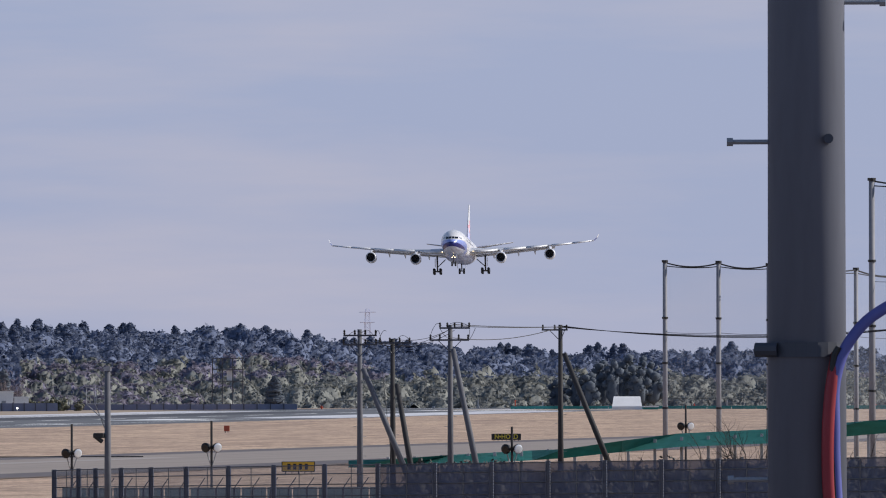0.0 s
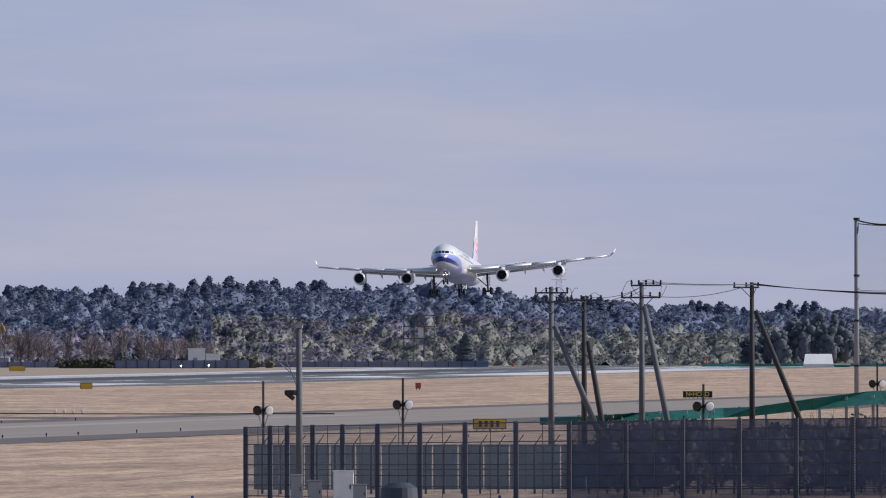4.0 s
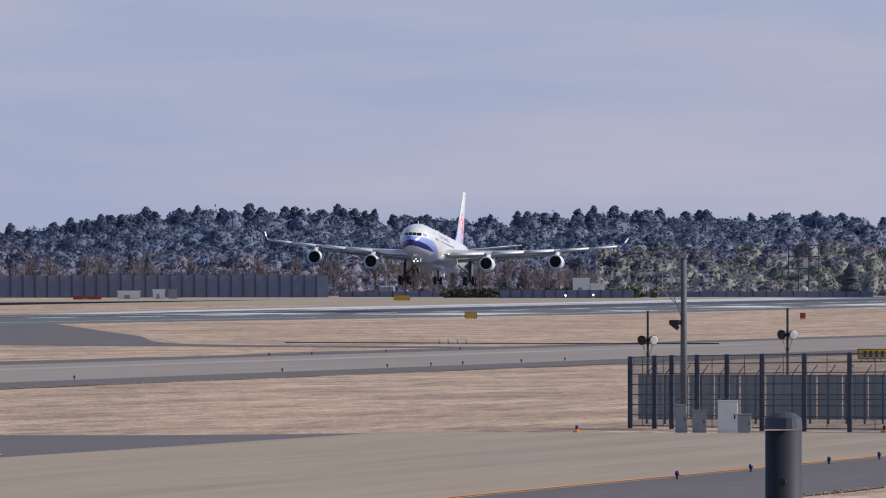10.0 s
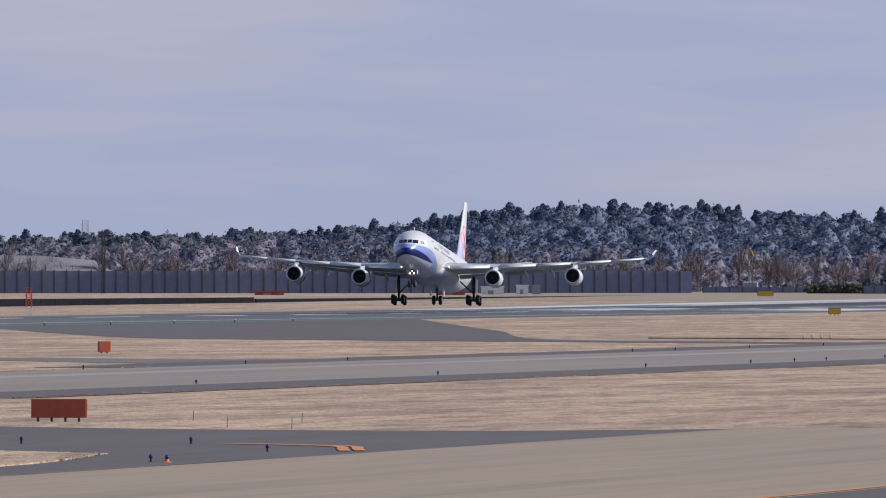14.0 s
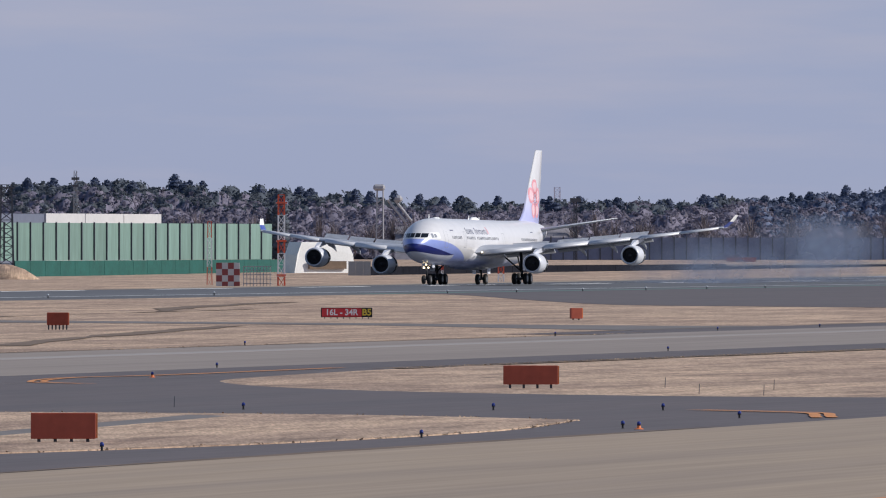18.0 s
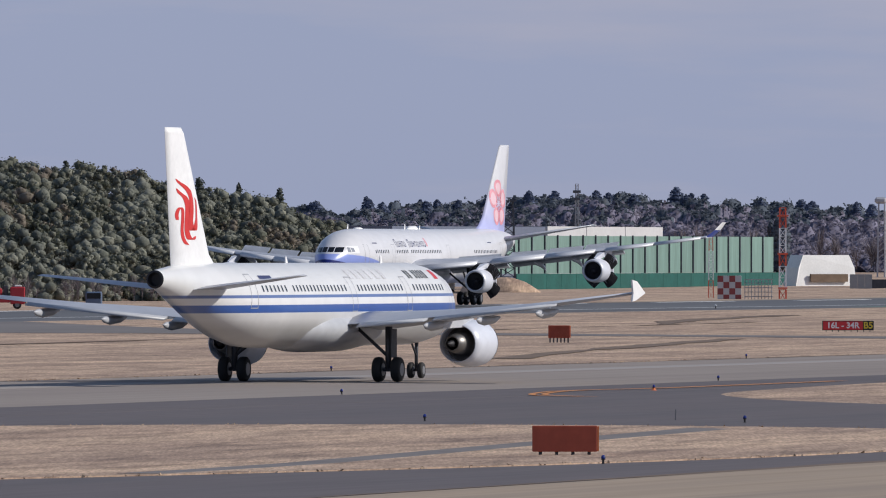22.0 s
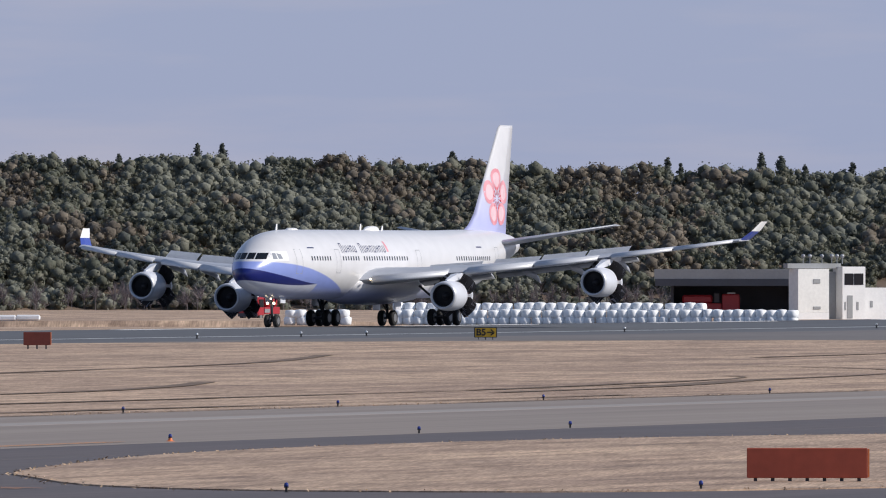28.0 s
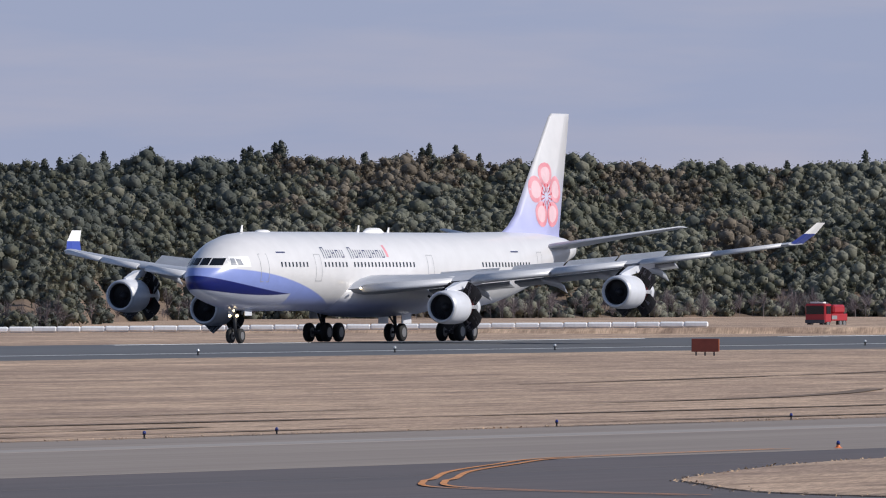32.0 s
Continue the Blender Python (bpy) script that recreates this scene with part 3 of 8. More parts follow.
M_PLUM = mat("plum_blossom_pink", (0.76, 0.27, 0.32), 0.35, var=0.12, fine=1.2, broad=0.5, second=(0.80, 0.42, 0.47))
M_PLUMPALE = mat("plum_blossom_pale_pink", (0.80, 0.56, 0.60), 0.35, var=0.10, fine=1.2, broad=0.5)
M_PLUMDARK = mat("plum_blossom_red", (0.62, 0.05, 0.08), 0.35)
M_LETTER = mat("dark_blue_lettering", (0.035, 0.04, 0.12), 0.4)
M_BRIGHTWHITE = mat("bright_white_patch", (0.83, 0.83, 0.83), 0.3, var=0.03)
# pale base colour imitates the sky reflected in the side panes
M_PALEPANE = mat("painted_reflection_pane", (0.30, 0.32, 0.36), 0.15, var=0.05)
M_WINDOW = mat("cabin_window", (0.03, 0.035, 0.045), 0.2)
M_TIPBLUE = mat("blue_winglet_paint", (0.05, 0.08, 0.38), 0.3, var=0.05)
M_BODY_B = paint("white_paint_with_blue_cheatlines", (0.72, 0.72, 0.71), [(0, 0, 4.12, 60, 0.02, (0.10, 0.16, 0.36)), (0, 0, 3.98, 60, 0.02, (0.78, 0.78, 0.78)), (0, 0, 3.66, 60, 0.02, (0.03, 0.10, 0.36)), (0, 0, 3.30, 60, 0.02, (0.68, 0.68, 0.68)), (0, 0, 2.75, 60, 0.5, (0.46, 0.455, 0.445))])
M_REDMARK = mat("red_tail_mark", (0.62, 0.025, 0.02), 0.35, var=0.06)


def body_point(prof, s, z, side, proud=0.012):
    """The point of the round body at s aft of the nose and height z."""
    for (s0, z0, r0), (s1, z1, r1) in zip(prof, prof[1:]):
        if s0 <= s <= s1:
            k = (s - s0) / (s1 - s0)
            zc, r = z0 + (z1 - z0) * k, r0 + (r1 - r0) * k
            return (side * (math.sqrt(max(r * r - (z - zc) ** 2, 0.0)) + proud), s, z)
    return (0.0, s, z)


def skin_patch(name, parent, prof, s0, s1, z0, z1, side, material, label="", proud=0.012, n=5):
    """A marking laid on the round body between two stations and two heights."""
    vs, fs = [], []
    m = max(1, int((s1 - s0) / 0.5))
    for j in range(n + 1):
        for i in range(m + 1):
            vs.append(body_point(prof, s0 + (s1 - s0) * i / m, z0 + (z1 - z0) * j / n, side, proud))
    for j in range(n):
        for i in range(m):
            k = j * (m + 1) + i
            fs.append((k, k + 1, k + m + 2, k + m + 1))
    return link(name, vs, fs, material, parent, label)


def window_row(parent, prof, s0, s1, step, z, side, w=0.22, h=0.34):
    s = s0
    while s <= s1:
        skin_patch("cabin_window", parent, prof, s - w / 2, s + w / 2, z - h / 2, z + h / 2, side, M_WINDOW, n=2)
        s += step


def door(parent, prof, s0, s1, z0, z1, side):
    """The seam of a cabin door: four thin strips."""
    vs, fs = [], []
    t = 0.045
    for a0, a1, b0, b1 in ((s0, s0 + t, z0, z1), (s1 - t, s1, z0, z1), (s0, s1, z0, z0 + t), (s0, s1, z1 - t, z1)):
        nz = 6
        for j in range(nz):
            k = len(vs)
            za, zb = b0 + (b1 - b0) * j / nz, b0 + (b1 - b0) * (j + 1) / nz
            for s, z in ((a0, za), (a1, za), (a1, zb), (a0, zb)):
                vs.append(body_point(prof, s, z, side, 0.01))
            fs.append((k, k + 1, k + 2, k + 3))
    return link("cabin_door", vs, fs, M_SEAM, parent, "cabin door outlined by a grey seam")


M_SPOILER = mat("pale_spoiler_paint", (0.66, 0.68, 0.72), 0.45, var=0.06)
M_SEAM = mat("grey_door_seam", (0.36, 0.37, 0.40), 0.5)


def nacelle(parent, l, s, z, length, r, long_duct, body, doors_open=False):
    """An engine on its pylon: cowl, dark intake with fan and spinner, reverser doors, nozzle."""
    n = 28
    eng = bmesh.new()

    def circ(x, q):
        return [(l + q * math.sin(2 * math.pi * i / n), s + x, z + q * math.cos(2 * math.pi * i / n)) for i in range(n)]
    front = 0.55 * length if long_duct else 0.62 * length
    prof = [(0.0, r * 0.83), (0.06, r * 0.89), (0.35, r * 0.96), (1.0, r), (front * 0.8, r), (front, r * 0.97)]
    if not long_duct:
        prof += [(length * 0.8, r * 0.90), (length, r * 0.80), (length, r * 0.76), (length * 0.7, r * 0.76)]
    loft(eng, [circ(*p) for p in prof], cap0=False, cap1=False)
    cowl = part("engine", eng, body, parent, "pale engine nacelle with a dark intake", True)
    lip = bmesh.new()
    loft(lip, [circ(*p) for p in [(0.20, r * 0.745), (0.05, r * 0.775), (-0.012, r * 0.832), (0.05, r * 0.896), (0.22, r * 0.948)]], cap0=False, cap1=False)
    part("intake_lip", lip, M_SLAT, cowl, "bare metal intake lip", True)
    duct = bmesh.new()
    loft(duct, [circ(*p) for p in [(0.9, r * 0.71), (0.3, r * 0.733), (0.2, r * 0.742)]], cap0=False, cap1=False)
    part("intake_duct", duct, M_FAN, cowl, "dark intake duct", True)
    f = bmesh.new()
    loft(f, [circ(0.86, r * 0.71), circ(0.87, 0.01)], cap0=False)
    for i in range(24):
        a = 2 * math.pi * i / 24
        c, q = math.cos(a), math.sin(a)
        p = [Vector((l + q * k + c * o, s + y, z + c * k - q * o)) for k, o, y in ((0.3 * r, -0.05, 0.80), (0.69 * r, -0.09, 0.72), (0.69 * r, 0.09, 0.84), (0.3 * r, 0.05, 0.85))]
        f.faces.new([f.verts.new(v) for v in p])
    part("fan", f, M_FAN, cowl, "dark fan behind the intake")
    sp = bmesh.new()
    loft(sp, [circ(x, q) for x, q in ((0.80, 0.27 * r), (0.55, 0.2 * r), (0.38, 0.10 * r), (0.32, 0.01))], cap0=False)
    part("spinner", sp, M_FAN, cowl, "", True)
    if long_duct:
        core = bmesh.new()
        loft(core, [circ(x, q) for x, q in ((front - 0.02, r * 0.955), (front + 0.02, r * 0.72), (length * 0.80, r * 0.66), (length * 0.80, r * 0.86))], cap0=False, cap1=False)
        part("reverser_duct", core, M_REDDOOR, cowl, "dark red duct under the reverser doors")
        noz = bmesh.new()
        loft(noz, [circ(x, q) for x, q in ((length * 0.795, r * 0.65), (length * 0.795, r * 0.885), (length * 0.9, r * 0.80), (length, r * 0.70), (length, r * 0.66), (length * 0.86, r * 0.68))], cap0=False, cap1=False)
        part("nozzle", noz, body, cowl, "", True)
        for a in (0, 90, 180, 270):
            beam = bmesh.new()
            c0 = radians(a)
            for k in range(1):
                w = 0.13
                pts = []
                for x, q in ((front, r * 0.965), (length * 0.80, r * 0.885)):
                    for o in (-w, w):
                        pts.append((l + q * math.sin(c0) + o * math.cos(c0), s + x, z + q * math.cos(c0) - o * math.sin(c0)))
                beam.faces.new([beam.verts.new(p) for p in (pts[0], pts[1], pts[3], pts[2])])
            bmesh.ops.solidify(beam, geom=beam.faces[:], thickness=0.08)
            part("reverser_beam", beam, body, cowl)
        hinges = []
        for a in (45, 135, 225, 315):
            d = bmesh.new()
            rr = []
            # the door in its own space: its hinge line at the rear, x outwards
            x0, x1 = front, length * 0.80
            for x, q in ((x0, r * 0.975), ((x0 + x1) / 2, r * 0.94), (x1, r * 0.89)):
                row = []
                for j in range(7):
                    b = radians(a - 40 + 80 * j / 6)
                    row.append((q * math.sin(b), x, q * math.cos(b)))
                rr.append(row)
            hinge = Vector((r * 0.84 * math.sin(radians(a)), x1 - 0.25 * (x1 - x0), r * 0.84 * math.cos(radians(a))))
            vs = [[d.verts.new(Vector(p) - hinge) for p in row] for row in rr]
            for u, v in zip(vs, vs[1:]):
                for j in range(6):
                    d.faces.new((u[j], u[j + 1], v[j + 1], v[j]))
            bmesh.ops.solidify(d, geom=d.faces[:], thickness=0.07)
            dd = part("reverser_door", d, body, cowl, "pivoting thrust reverser door with a dark lining")
            dd.data.materials.append(M_FAN)
            out = Vector((math.sin(radians(a)), 0, math.cos(radians(a))))
            for f3 in dd.data.polygons:
                if f3.normal.dot(out) < 0.3:
                    f3.material_index = 1
            dd.matrix_basis = Matrix.Translation(Vector((l, s, z)) + hinge)
            hinges.append((dd, Vector((l, s, z)) + hinge, a))
        cowl["doors"] = 4
    else:
        hinges = []
        core = bmesh.new()
        loft(core, [circ(x, q) for x, q in ((length * 0.72, r * 0.755), (length * 0.72, r * 0.48), (length * 0.95, r * 0.46), (length * 1.28, r * 0.33), (length * 1.28, r * 0.26), (length * 1.15, r * 0.25))], cap0=False, cap1=False)
        part("core_nozzle", core, M_CORE, cowl, "bare metal core nozzle", True)
        plug = bmesh.new()
        loft(plug, [circ(x, q) for x, q in ((length * 1.1, r * 0.2), (length * 1.3, r * 0.14), (length * 1.48, 0.02))])
        part("exhaust_plug", plug, M_FAN, cowl, "dark exhaust cone", True)
    return cowl, hinges


M_CORE = mat("heat_stained_metal", (0.20, 0.19, 0.18), 0.4, 0.7, var=0.2)


def pylon(parent, l, s0, s1, zt0, zt1, zb0, zb1, body, w=0.28):
    b = bmesh.new()
    loft(b, [[(l - w * k, s, za), (l + w * k, s, za), (l + w * k, s, zb), (l - w * k, s, zb)] for s, za, zb, k in ((s0, zt0 + 0.05, zb0, 0.3), (s0 + (s1 - s0) * 0.35, (zt0 + zt1) / 2 + 0.12, zb0 * 0.6 + zb1 * 0.4, 1.0), (s1, zt1, zb1, 0.8))])
    return part("engine_pylon", b, body, parent)


def wing_z(l, root_z, l0, tip_l, rise, curve):
    k = (l - l0) / (tip_l - l0)
    return root_z + rise * (k * (1 - curve) + k * k * curve)


FIN_FOUR = ((7.0, 48.5, 61.6, 0.40), (7.75, 50.6, 61.3, 0.40), (8.4, 52.2, 61.4, 0.38), (9.3, 53.5, 61.6, 0.36), (16.6, 59.5, 63.2, 0.17), (16.85, 60.0, 63.2, 0.10))
FIN_TWO = ((5.0, 34.0, 42.0, 0.3), (5.45, 35.4, 42.0, 0.3), (6.0, 36.4, 42.1, 0.29), (11.5, 40.1, 42.9, 0.15), (11.76, 40.5, 42.9, 0.08))
FIN_SHAPE = ((0.0, 0.0), (0.12, 0.6), (0.35, 1.0), (0.7, 0.55), (1.0, 0.03))


def on_fin(secs, s, z, side, proud=0.012):
    """The point of a fin's skin at station s and height z. secs: (height, leading edge, trailing edge, half thickness)."""
    zs = [q[0] for q in secs]
    le, te, th = (float(np.interp(z, zs, [q[k] for q in secs])) for k in (1, 2, 3))
    x = (s - le) / (te - le)
    return (side * (th * float(np.interp(x, [q[0] for q in FIN_SHAPE], [q[1] for q in FIN_SHAPE])) + proud), s, z)


def fin_ribbon(name, parent, secs, run, half, side, material, label):
    """A ribbon along (station, height) points with a half width at each."""
    vs = [on_fin(secs, st + w * o, z, side) for (st, z), w in zip(run, half) for o in (-1, 0, 1)]
    fs = [(3 * k + j, 3 * k + j + 1, 3 * k + j + 4, 3 * k + j + 3) for k in range(len(run) - 1) for j in (0, 1)]
    return link(name, vs, fs, material, parent, label)


GEARS = []


def airliner_four():
    """The landing four-engined airliner: its nose over the origin, flying towards -y, port side at +x."""
    T = empty("four_engine_airliner")
    R, ZC = 2.82, 5.08
    fus = bmesh.new()
    prof = [(0.0, 4.30, 0.04), (0.12, 4.31, 0.36), (0.45, 4.36, 0.72), (1.0, 4.46, 1.10), (1.7, 4.60, 1.47), (2.6, 4.76, 1.85), (3.6, 4.89, 2.18), (4.8, 4.98, 2.47), (6.2, 5.04, 2.68), (8.0, 5.075, 2.79), (10, ZC, R)]
    prof += [(s, ZC, R) for s in (14, 18, 22, 26, 30, 34, 38, 42)]
    prof += [(45, 5.13, 2.79), (48, 5.30, 2.66), (51, 5.55, 2.44), (54, 5.87, 2.12), (57, 6.20, 1.72), (59.5, 6.45, 1.32), (61.5, 6.60, 0.98), (63.0, 6.66, 0.66), (63.69, 6.66, 0.34)]
    loft(fus, [ring(s, z, r, r) for s, z, r in prof])
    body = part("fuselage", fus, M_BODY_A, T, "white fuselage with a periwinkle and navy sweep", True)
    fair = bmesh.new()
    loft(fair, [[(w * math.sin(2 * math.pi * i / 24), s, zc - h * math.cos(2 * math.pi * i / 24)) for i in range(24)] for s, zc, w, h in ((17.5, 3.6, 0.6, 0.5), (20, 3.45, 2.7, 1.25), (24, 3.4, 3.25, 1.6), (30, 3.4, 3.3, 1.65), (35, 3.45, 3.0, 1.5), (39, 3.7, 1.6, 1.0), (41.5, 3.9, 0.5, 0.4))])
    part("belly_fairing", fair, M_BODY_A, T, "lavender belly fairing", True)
    # cockpit glazing
    def glaze(l, z, side):
        lo, hi = 0.05, 6.0
        for _ in range(30):
            mid = (lo + hi) / 2
            if body_point(prof, mid, z, 1, 0.0)[0] < l:
                lo = mid
            else:
                hi = mid
        return (side * (l + 0.004), hi - 0.02, z + 0.004)
    for side in (1, -1):
        for l0, l1, z0, z1 in ((0.05, 0.60, 5.52, 6.02), (0.68, 1.36, 5.50, 6.00)):
            n = 6
            vs = [glaze(l0 + (l1 - l0) * i / (n - 1), z0 + (z1 - z0) * j / (n - 1), side) for j in range(n) for i in range(n)]
            link("cockpit_pane", vs, [(j * n + i, j * n + i + 1, (j + 1) * n + i + 1, (j + 1) * n + i) for j in range(n - 1) for i in range(n - 1)], M_GLASS, T, "dark cockpit window pane")
        # a patch whiter than the body round the side windows
        skin_patch("cockpit_surround", T, prof, 2.45, 4.5, 5.36, 6.12, side, M_BRIGHTWHITE, "brighter white patch round the side windows", 0.008, 6)
        # side panes, with their reflection put into the base colour
        for q in ([(2.62, 5.48), (3.12, 5.48), (3.12, 5.98), (2.80, 5.98)], [(3.22, 5.50), (3.72, 5.52), (3.62, 5.90), (3.22, 5.96)]):
            n = 4
            vs = []
            for j in range(n):
                for i in range(n):
                    u, v = i / (n - 1), j / (n - 1)
                    s = (q[0][0] * (1 - u) + q[1][0] * u) * (1 - v) + (q[3][0] * (1 - u) + q[2][0] * u) * v
                    z = (q[0][1] * (1 - u) + q[1][1] * u) * (1 - v) + (q[3][1] * (1 - u) + q[2][1] * u) * v
                    vs.append(body_point(prof, s, z, side, 0.015))
            link("cockpit_pane", vs, [(j * n + i, j * n + i + 1, (j + 1) * n + i + 1, (j + 1) * n + i) for j in range(n - 1) for i in range(n - 1)], M_PALEPANE, T, "cockpit side window coloured pale for a sky reflection")
        for s0, s1 in ((8.6, 13.2), (15.6, 19.6), (20.4, 30.5), (42.0, 51.0)):
            window_row(T, prof, s0, s1, 0.58, 5.55, side)
        for s0, s1, z0, z1 in ((5.6, 6.7, 4.3, 6.3), (14.0, 15.0, 4.35, 6.3), (32.6, 33.6, 4.35, 6.25), (52.6, 53.6, 4.7, 6.5)):
            door(T, prof, s0, s1, z0, z1, side)
        # the airline's name as plain bars
        for k in range(14):
            s = 15.6 + k * 0.74
            if k == 5:
                continue
            big = k in (0, 6)
            z0, z1 = (6.04, 6.60) if not big else (5.98, 6.80)
            for o in (0.0, 0.38):
                skin_patch("name_bar", T, prof, s + o, s + o + 0.08, z0, z1, side, M_LETTER)
            zb = (z1 - 0.09, z0, (z0 + z1) / 2)[k % 3]
            skin_patch("name_bar", T, prof, s + 0.09, s + 0.375, zb, zb + 0.08, side, M_LETTER)
        skin_patch("name_emblem", T, prof, 26.0, 26.35, 6.1, 6.95, side, M_PLUM, "small pink emblem")
        skin_patch("registration_bar", T, prof, 8.2, 9.6, 6.36, 6.46, side, M_LETTER)
        skin_patch("registration_bar", T, prof, 47.6, 49.0, 6.45, 6.55, side, M_LETTER)
    # wings
    spoilers, doors = [], []
    for side in (1, -1):
        def zz(l):
            return wing_z(l, 3.75, 2.0, 29.2, 3.05, 0.35)
        sect = [(2.0, 19.4, 32.0, 0.135), (5.6, 22.3, 32.2, 0.125), (9.4, 24.7, 32.9, 0.115), (14.5, 27.95, 34.4, 0.11), (19.7, 31.25, 36.2, 0.105), (25, 34.6, 38.2, 0.10), (29.2, 37.3, 40.0, 0.095)]
        w = bmesh.new()
        loft(w, mirror_rings([wing_section(l, le, te, zz(l), th) for l, le, te, th in sect], side))
        wing = part("wing", w, M_WING, T, "grey swept wing with flaps lowered", True)
        ev = wing.modifiers.new("edges", 'EDGE_SPLIT')
        ev.split_angle = radians(40)
        # slats along the leading edge
        for a, b in ((3.4, 8.6), (9.9, 14.6), (14.8, 19.2), (20.2, 24.5), (24.7, 28.8)):
            rr = []
            for l in (a, (a + b) / 2, b):
                le = np.interp(l, [x[0] for x in sect], [x[1] for x in sect])
                c = np.interp(l, [x[0] for x in sect], [x[2] - x[1] for x in sect])
                h = 0.05 * c + 0.10
                z = zz(l) - 0.05
                rr.append([(l * side, le - 0.30 + q * 0.14 * c, z + p * h) for q, p in ((0.0, -0.35), (0.02, 0.0), (0.18, 0.38), (0.75, 0.78), (1.0, 0.86), (0.8, 0.5), (0.28, 0.0), (0.16, -0.42))])
            b2 = bmesh.new()
            loft(b2, rr)
            part("slat", b2, M_SLAT, T, "lowered bright metal slat", True)
        # flaps, lowered behind the trailing edge
        for a, b in ((3.2, 9.2), (9.6, 20.6)):
            rr = []
            for l in (a, b):
                te = np.interp(l, [x[0] for x in sect], [x[2] for x in sect])
                c = 1.35 if l < 12 else 1.0
                if l == 9.6 or l == 9.2:
                    c = 1.2
                z = zz(l) - 0.12
                q = radians(20)
                rr.append([(l * side, te - 0.25 + x * c * math.cos(q) + h * math.sin(q), z - x * c * math.sin(q) + h * math.cos(q)) for x, h in ((0, 0.0), (0.12, 0.13), (0.5, 0.12), (1.0, 0.0), (0.5, -0.03), (0.12, -0.08))])
            b2 = bmesh.new()
            loft(b2, rr)
            part("flap", b2, M_WING, T, "lowered grey flap", True)
        # flap track fairings
        for l in (7.2, 12.6, 16.2, 19.6):
            te = float(np.interp(l, [x[0] for x in sect], [x[2] for x in sect]))
            b2 = bmesh.new()
            loft(b2, [[(l * side + r * math.sin(2 * math.pi * i / 10), s, z + 1.4 * r * math.cos(2 * math.pi * i / 10)) for i in range(10)] for s, z, r in ((te - 3.0, zz(l) - 0.30, 0.05), (te - 1.8, zz(l) - 0.45, 0.16), (te - 0.2, zz(l) - 0.6, 0.19), (te + 0.8, zz(l) - 0.9, 0.15), (te + 1.5, zz(l) - 1.25, 0.03))])
            part("flap_fairing", b2, M_WING, T, "pointed flap track fairing", True)
        # spoilers, hinged on the upper surface ahead of the flaps
        for a, b in ((4.4, 8.8), (9.8, 13.4), (13.6, 17.0), (17.2, 20.4)):
            ha = Vector((a * side, np.interp(a, [x[0] for x in sect], [x[2] for x in sect]) - 1.9, zz(a) + 0.42 - 0.007 * a))
            hb = Vector((b * side, np.interp(b, [x[0] for x in sect], [x[2] for x in sect]) - 1.8, zz(b) + 0.40 - 0.007 * b))
            b2 = bmesh.new()
            d = (hb - ha)
            pts = [Vector((0, 0, 0)), d, d + Vector((0, 1.35, -0.10)), Vector((0, 1.45, -0.10))]
            f = b2.faces.new([b2.verts.new(p) for p in pts])
            bmesh.ops.solidify(b2, geom=[f], thickness=0.05)
            o = part("spoiler", b2, M_SPOILER, T, "flat grey spoiler panel")
            o.matrix_basis = Matrix.Translation(ha)
            spoilers.append((o, ha, d.normalized(), side))
        # winglet
        b2 = bmesh.new()
        loft(b2, [[(p[0] * side, p[1], p[2]) for p in r] for r in ([(29.15 + o, s, zz(29.2) + 0.02) for s, o in ((37.6, 0.0), (38.4, 0.09), (40.0, 0.0), (38.4, -0.09))], [(29.75 + o, s, zz(29.2) + 0.75) for s, o in ((38.9, 0), (39.6, 0.06), (41.0, 0), (39.6, -0.06))])])
        wl = part("winglet", b2, M_TIPBLUE, T, "upturned winglet, blue below and white above")
        b2 = bmesh.new()
        loft(b2, [[(p[0] * side, p[1], p[2]) for p in r] for r in ([(29.75 + o, s, zz(29.2) + 0.75) for s, o in ((38.9, 0), (39.6, 0.06), (41.0, 0), (39.6, -0.06))], [(30.1 + o, s, zz(29.2) + 1.55) for s, o in ((40.4, 0), (40.9, 0.04), (41.9, 0), (40.9, -0.04))])])
        part("winglet_tip", b2, M_WHITE, wl)
        # engines
        for l, s, z in ((9.45, 20.6, 2.45), (19.85, 27.8, 3.45)):
            eng, hd = nacelle(T, l * side, s, z, 4.9, 1.22, True, M_NACELLE)
            pylon(T, l * side, s + 0.9, s + 6.4, z + 1.25, zz(l) + 0.1, z + 1.0, zz(l) - 0.3, M_NACELLE)
            doors += hd
        # tailplane
        b2 = bmesh.new()
        loft(b2, mirror_rings([wing_section(0.6, 54.9, 60.9, 6.65, 0.09), wing_section(5.0, 57.9, 61.9, 7.45, 0.08), wing_section(9.7, 61.0, 63.2, 8.25, 0.07)], side))
        part("tailplane", b2, M_WING, T, "grey tailplane", True)
        # aerials on the roof line are below
    fin = bmesh.new()
    def fsec(z, le, te, th):
        c = te - le
        o = [(0.0, 0), (0.12, 0.6), (0.35, 1.0), (0.7, 0.55), (1.0, 0.03)]
        return [(th * h, le + x * c, z) for x, h in o] + [(-th * h, le + x * c, z) for x, h in o[-1:0:-1]]
    loft(fin, [fsec(*q) for q in FIN_FOUR])
    part("fin", fin, M_FIN_A, T, "white tail fin fading to lavender", True)
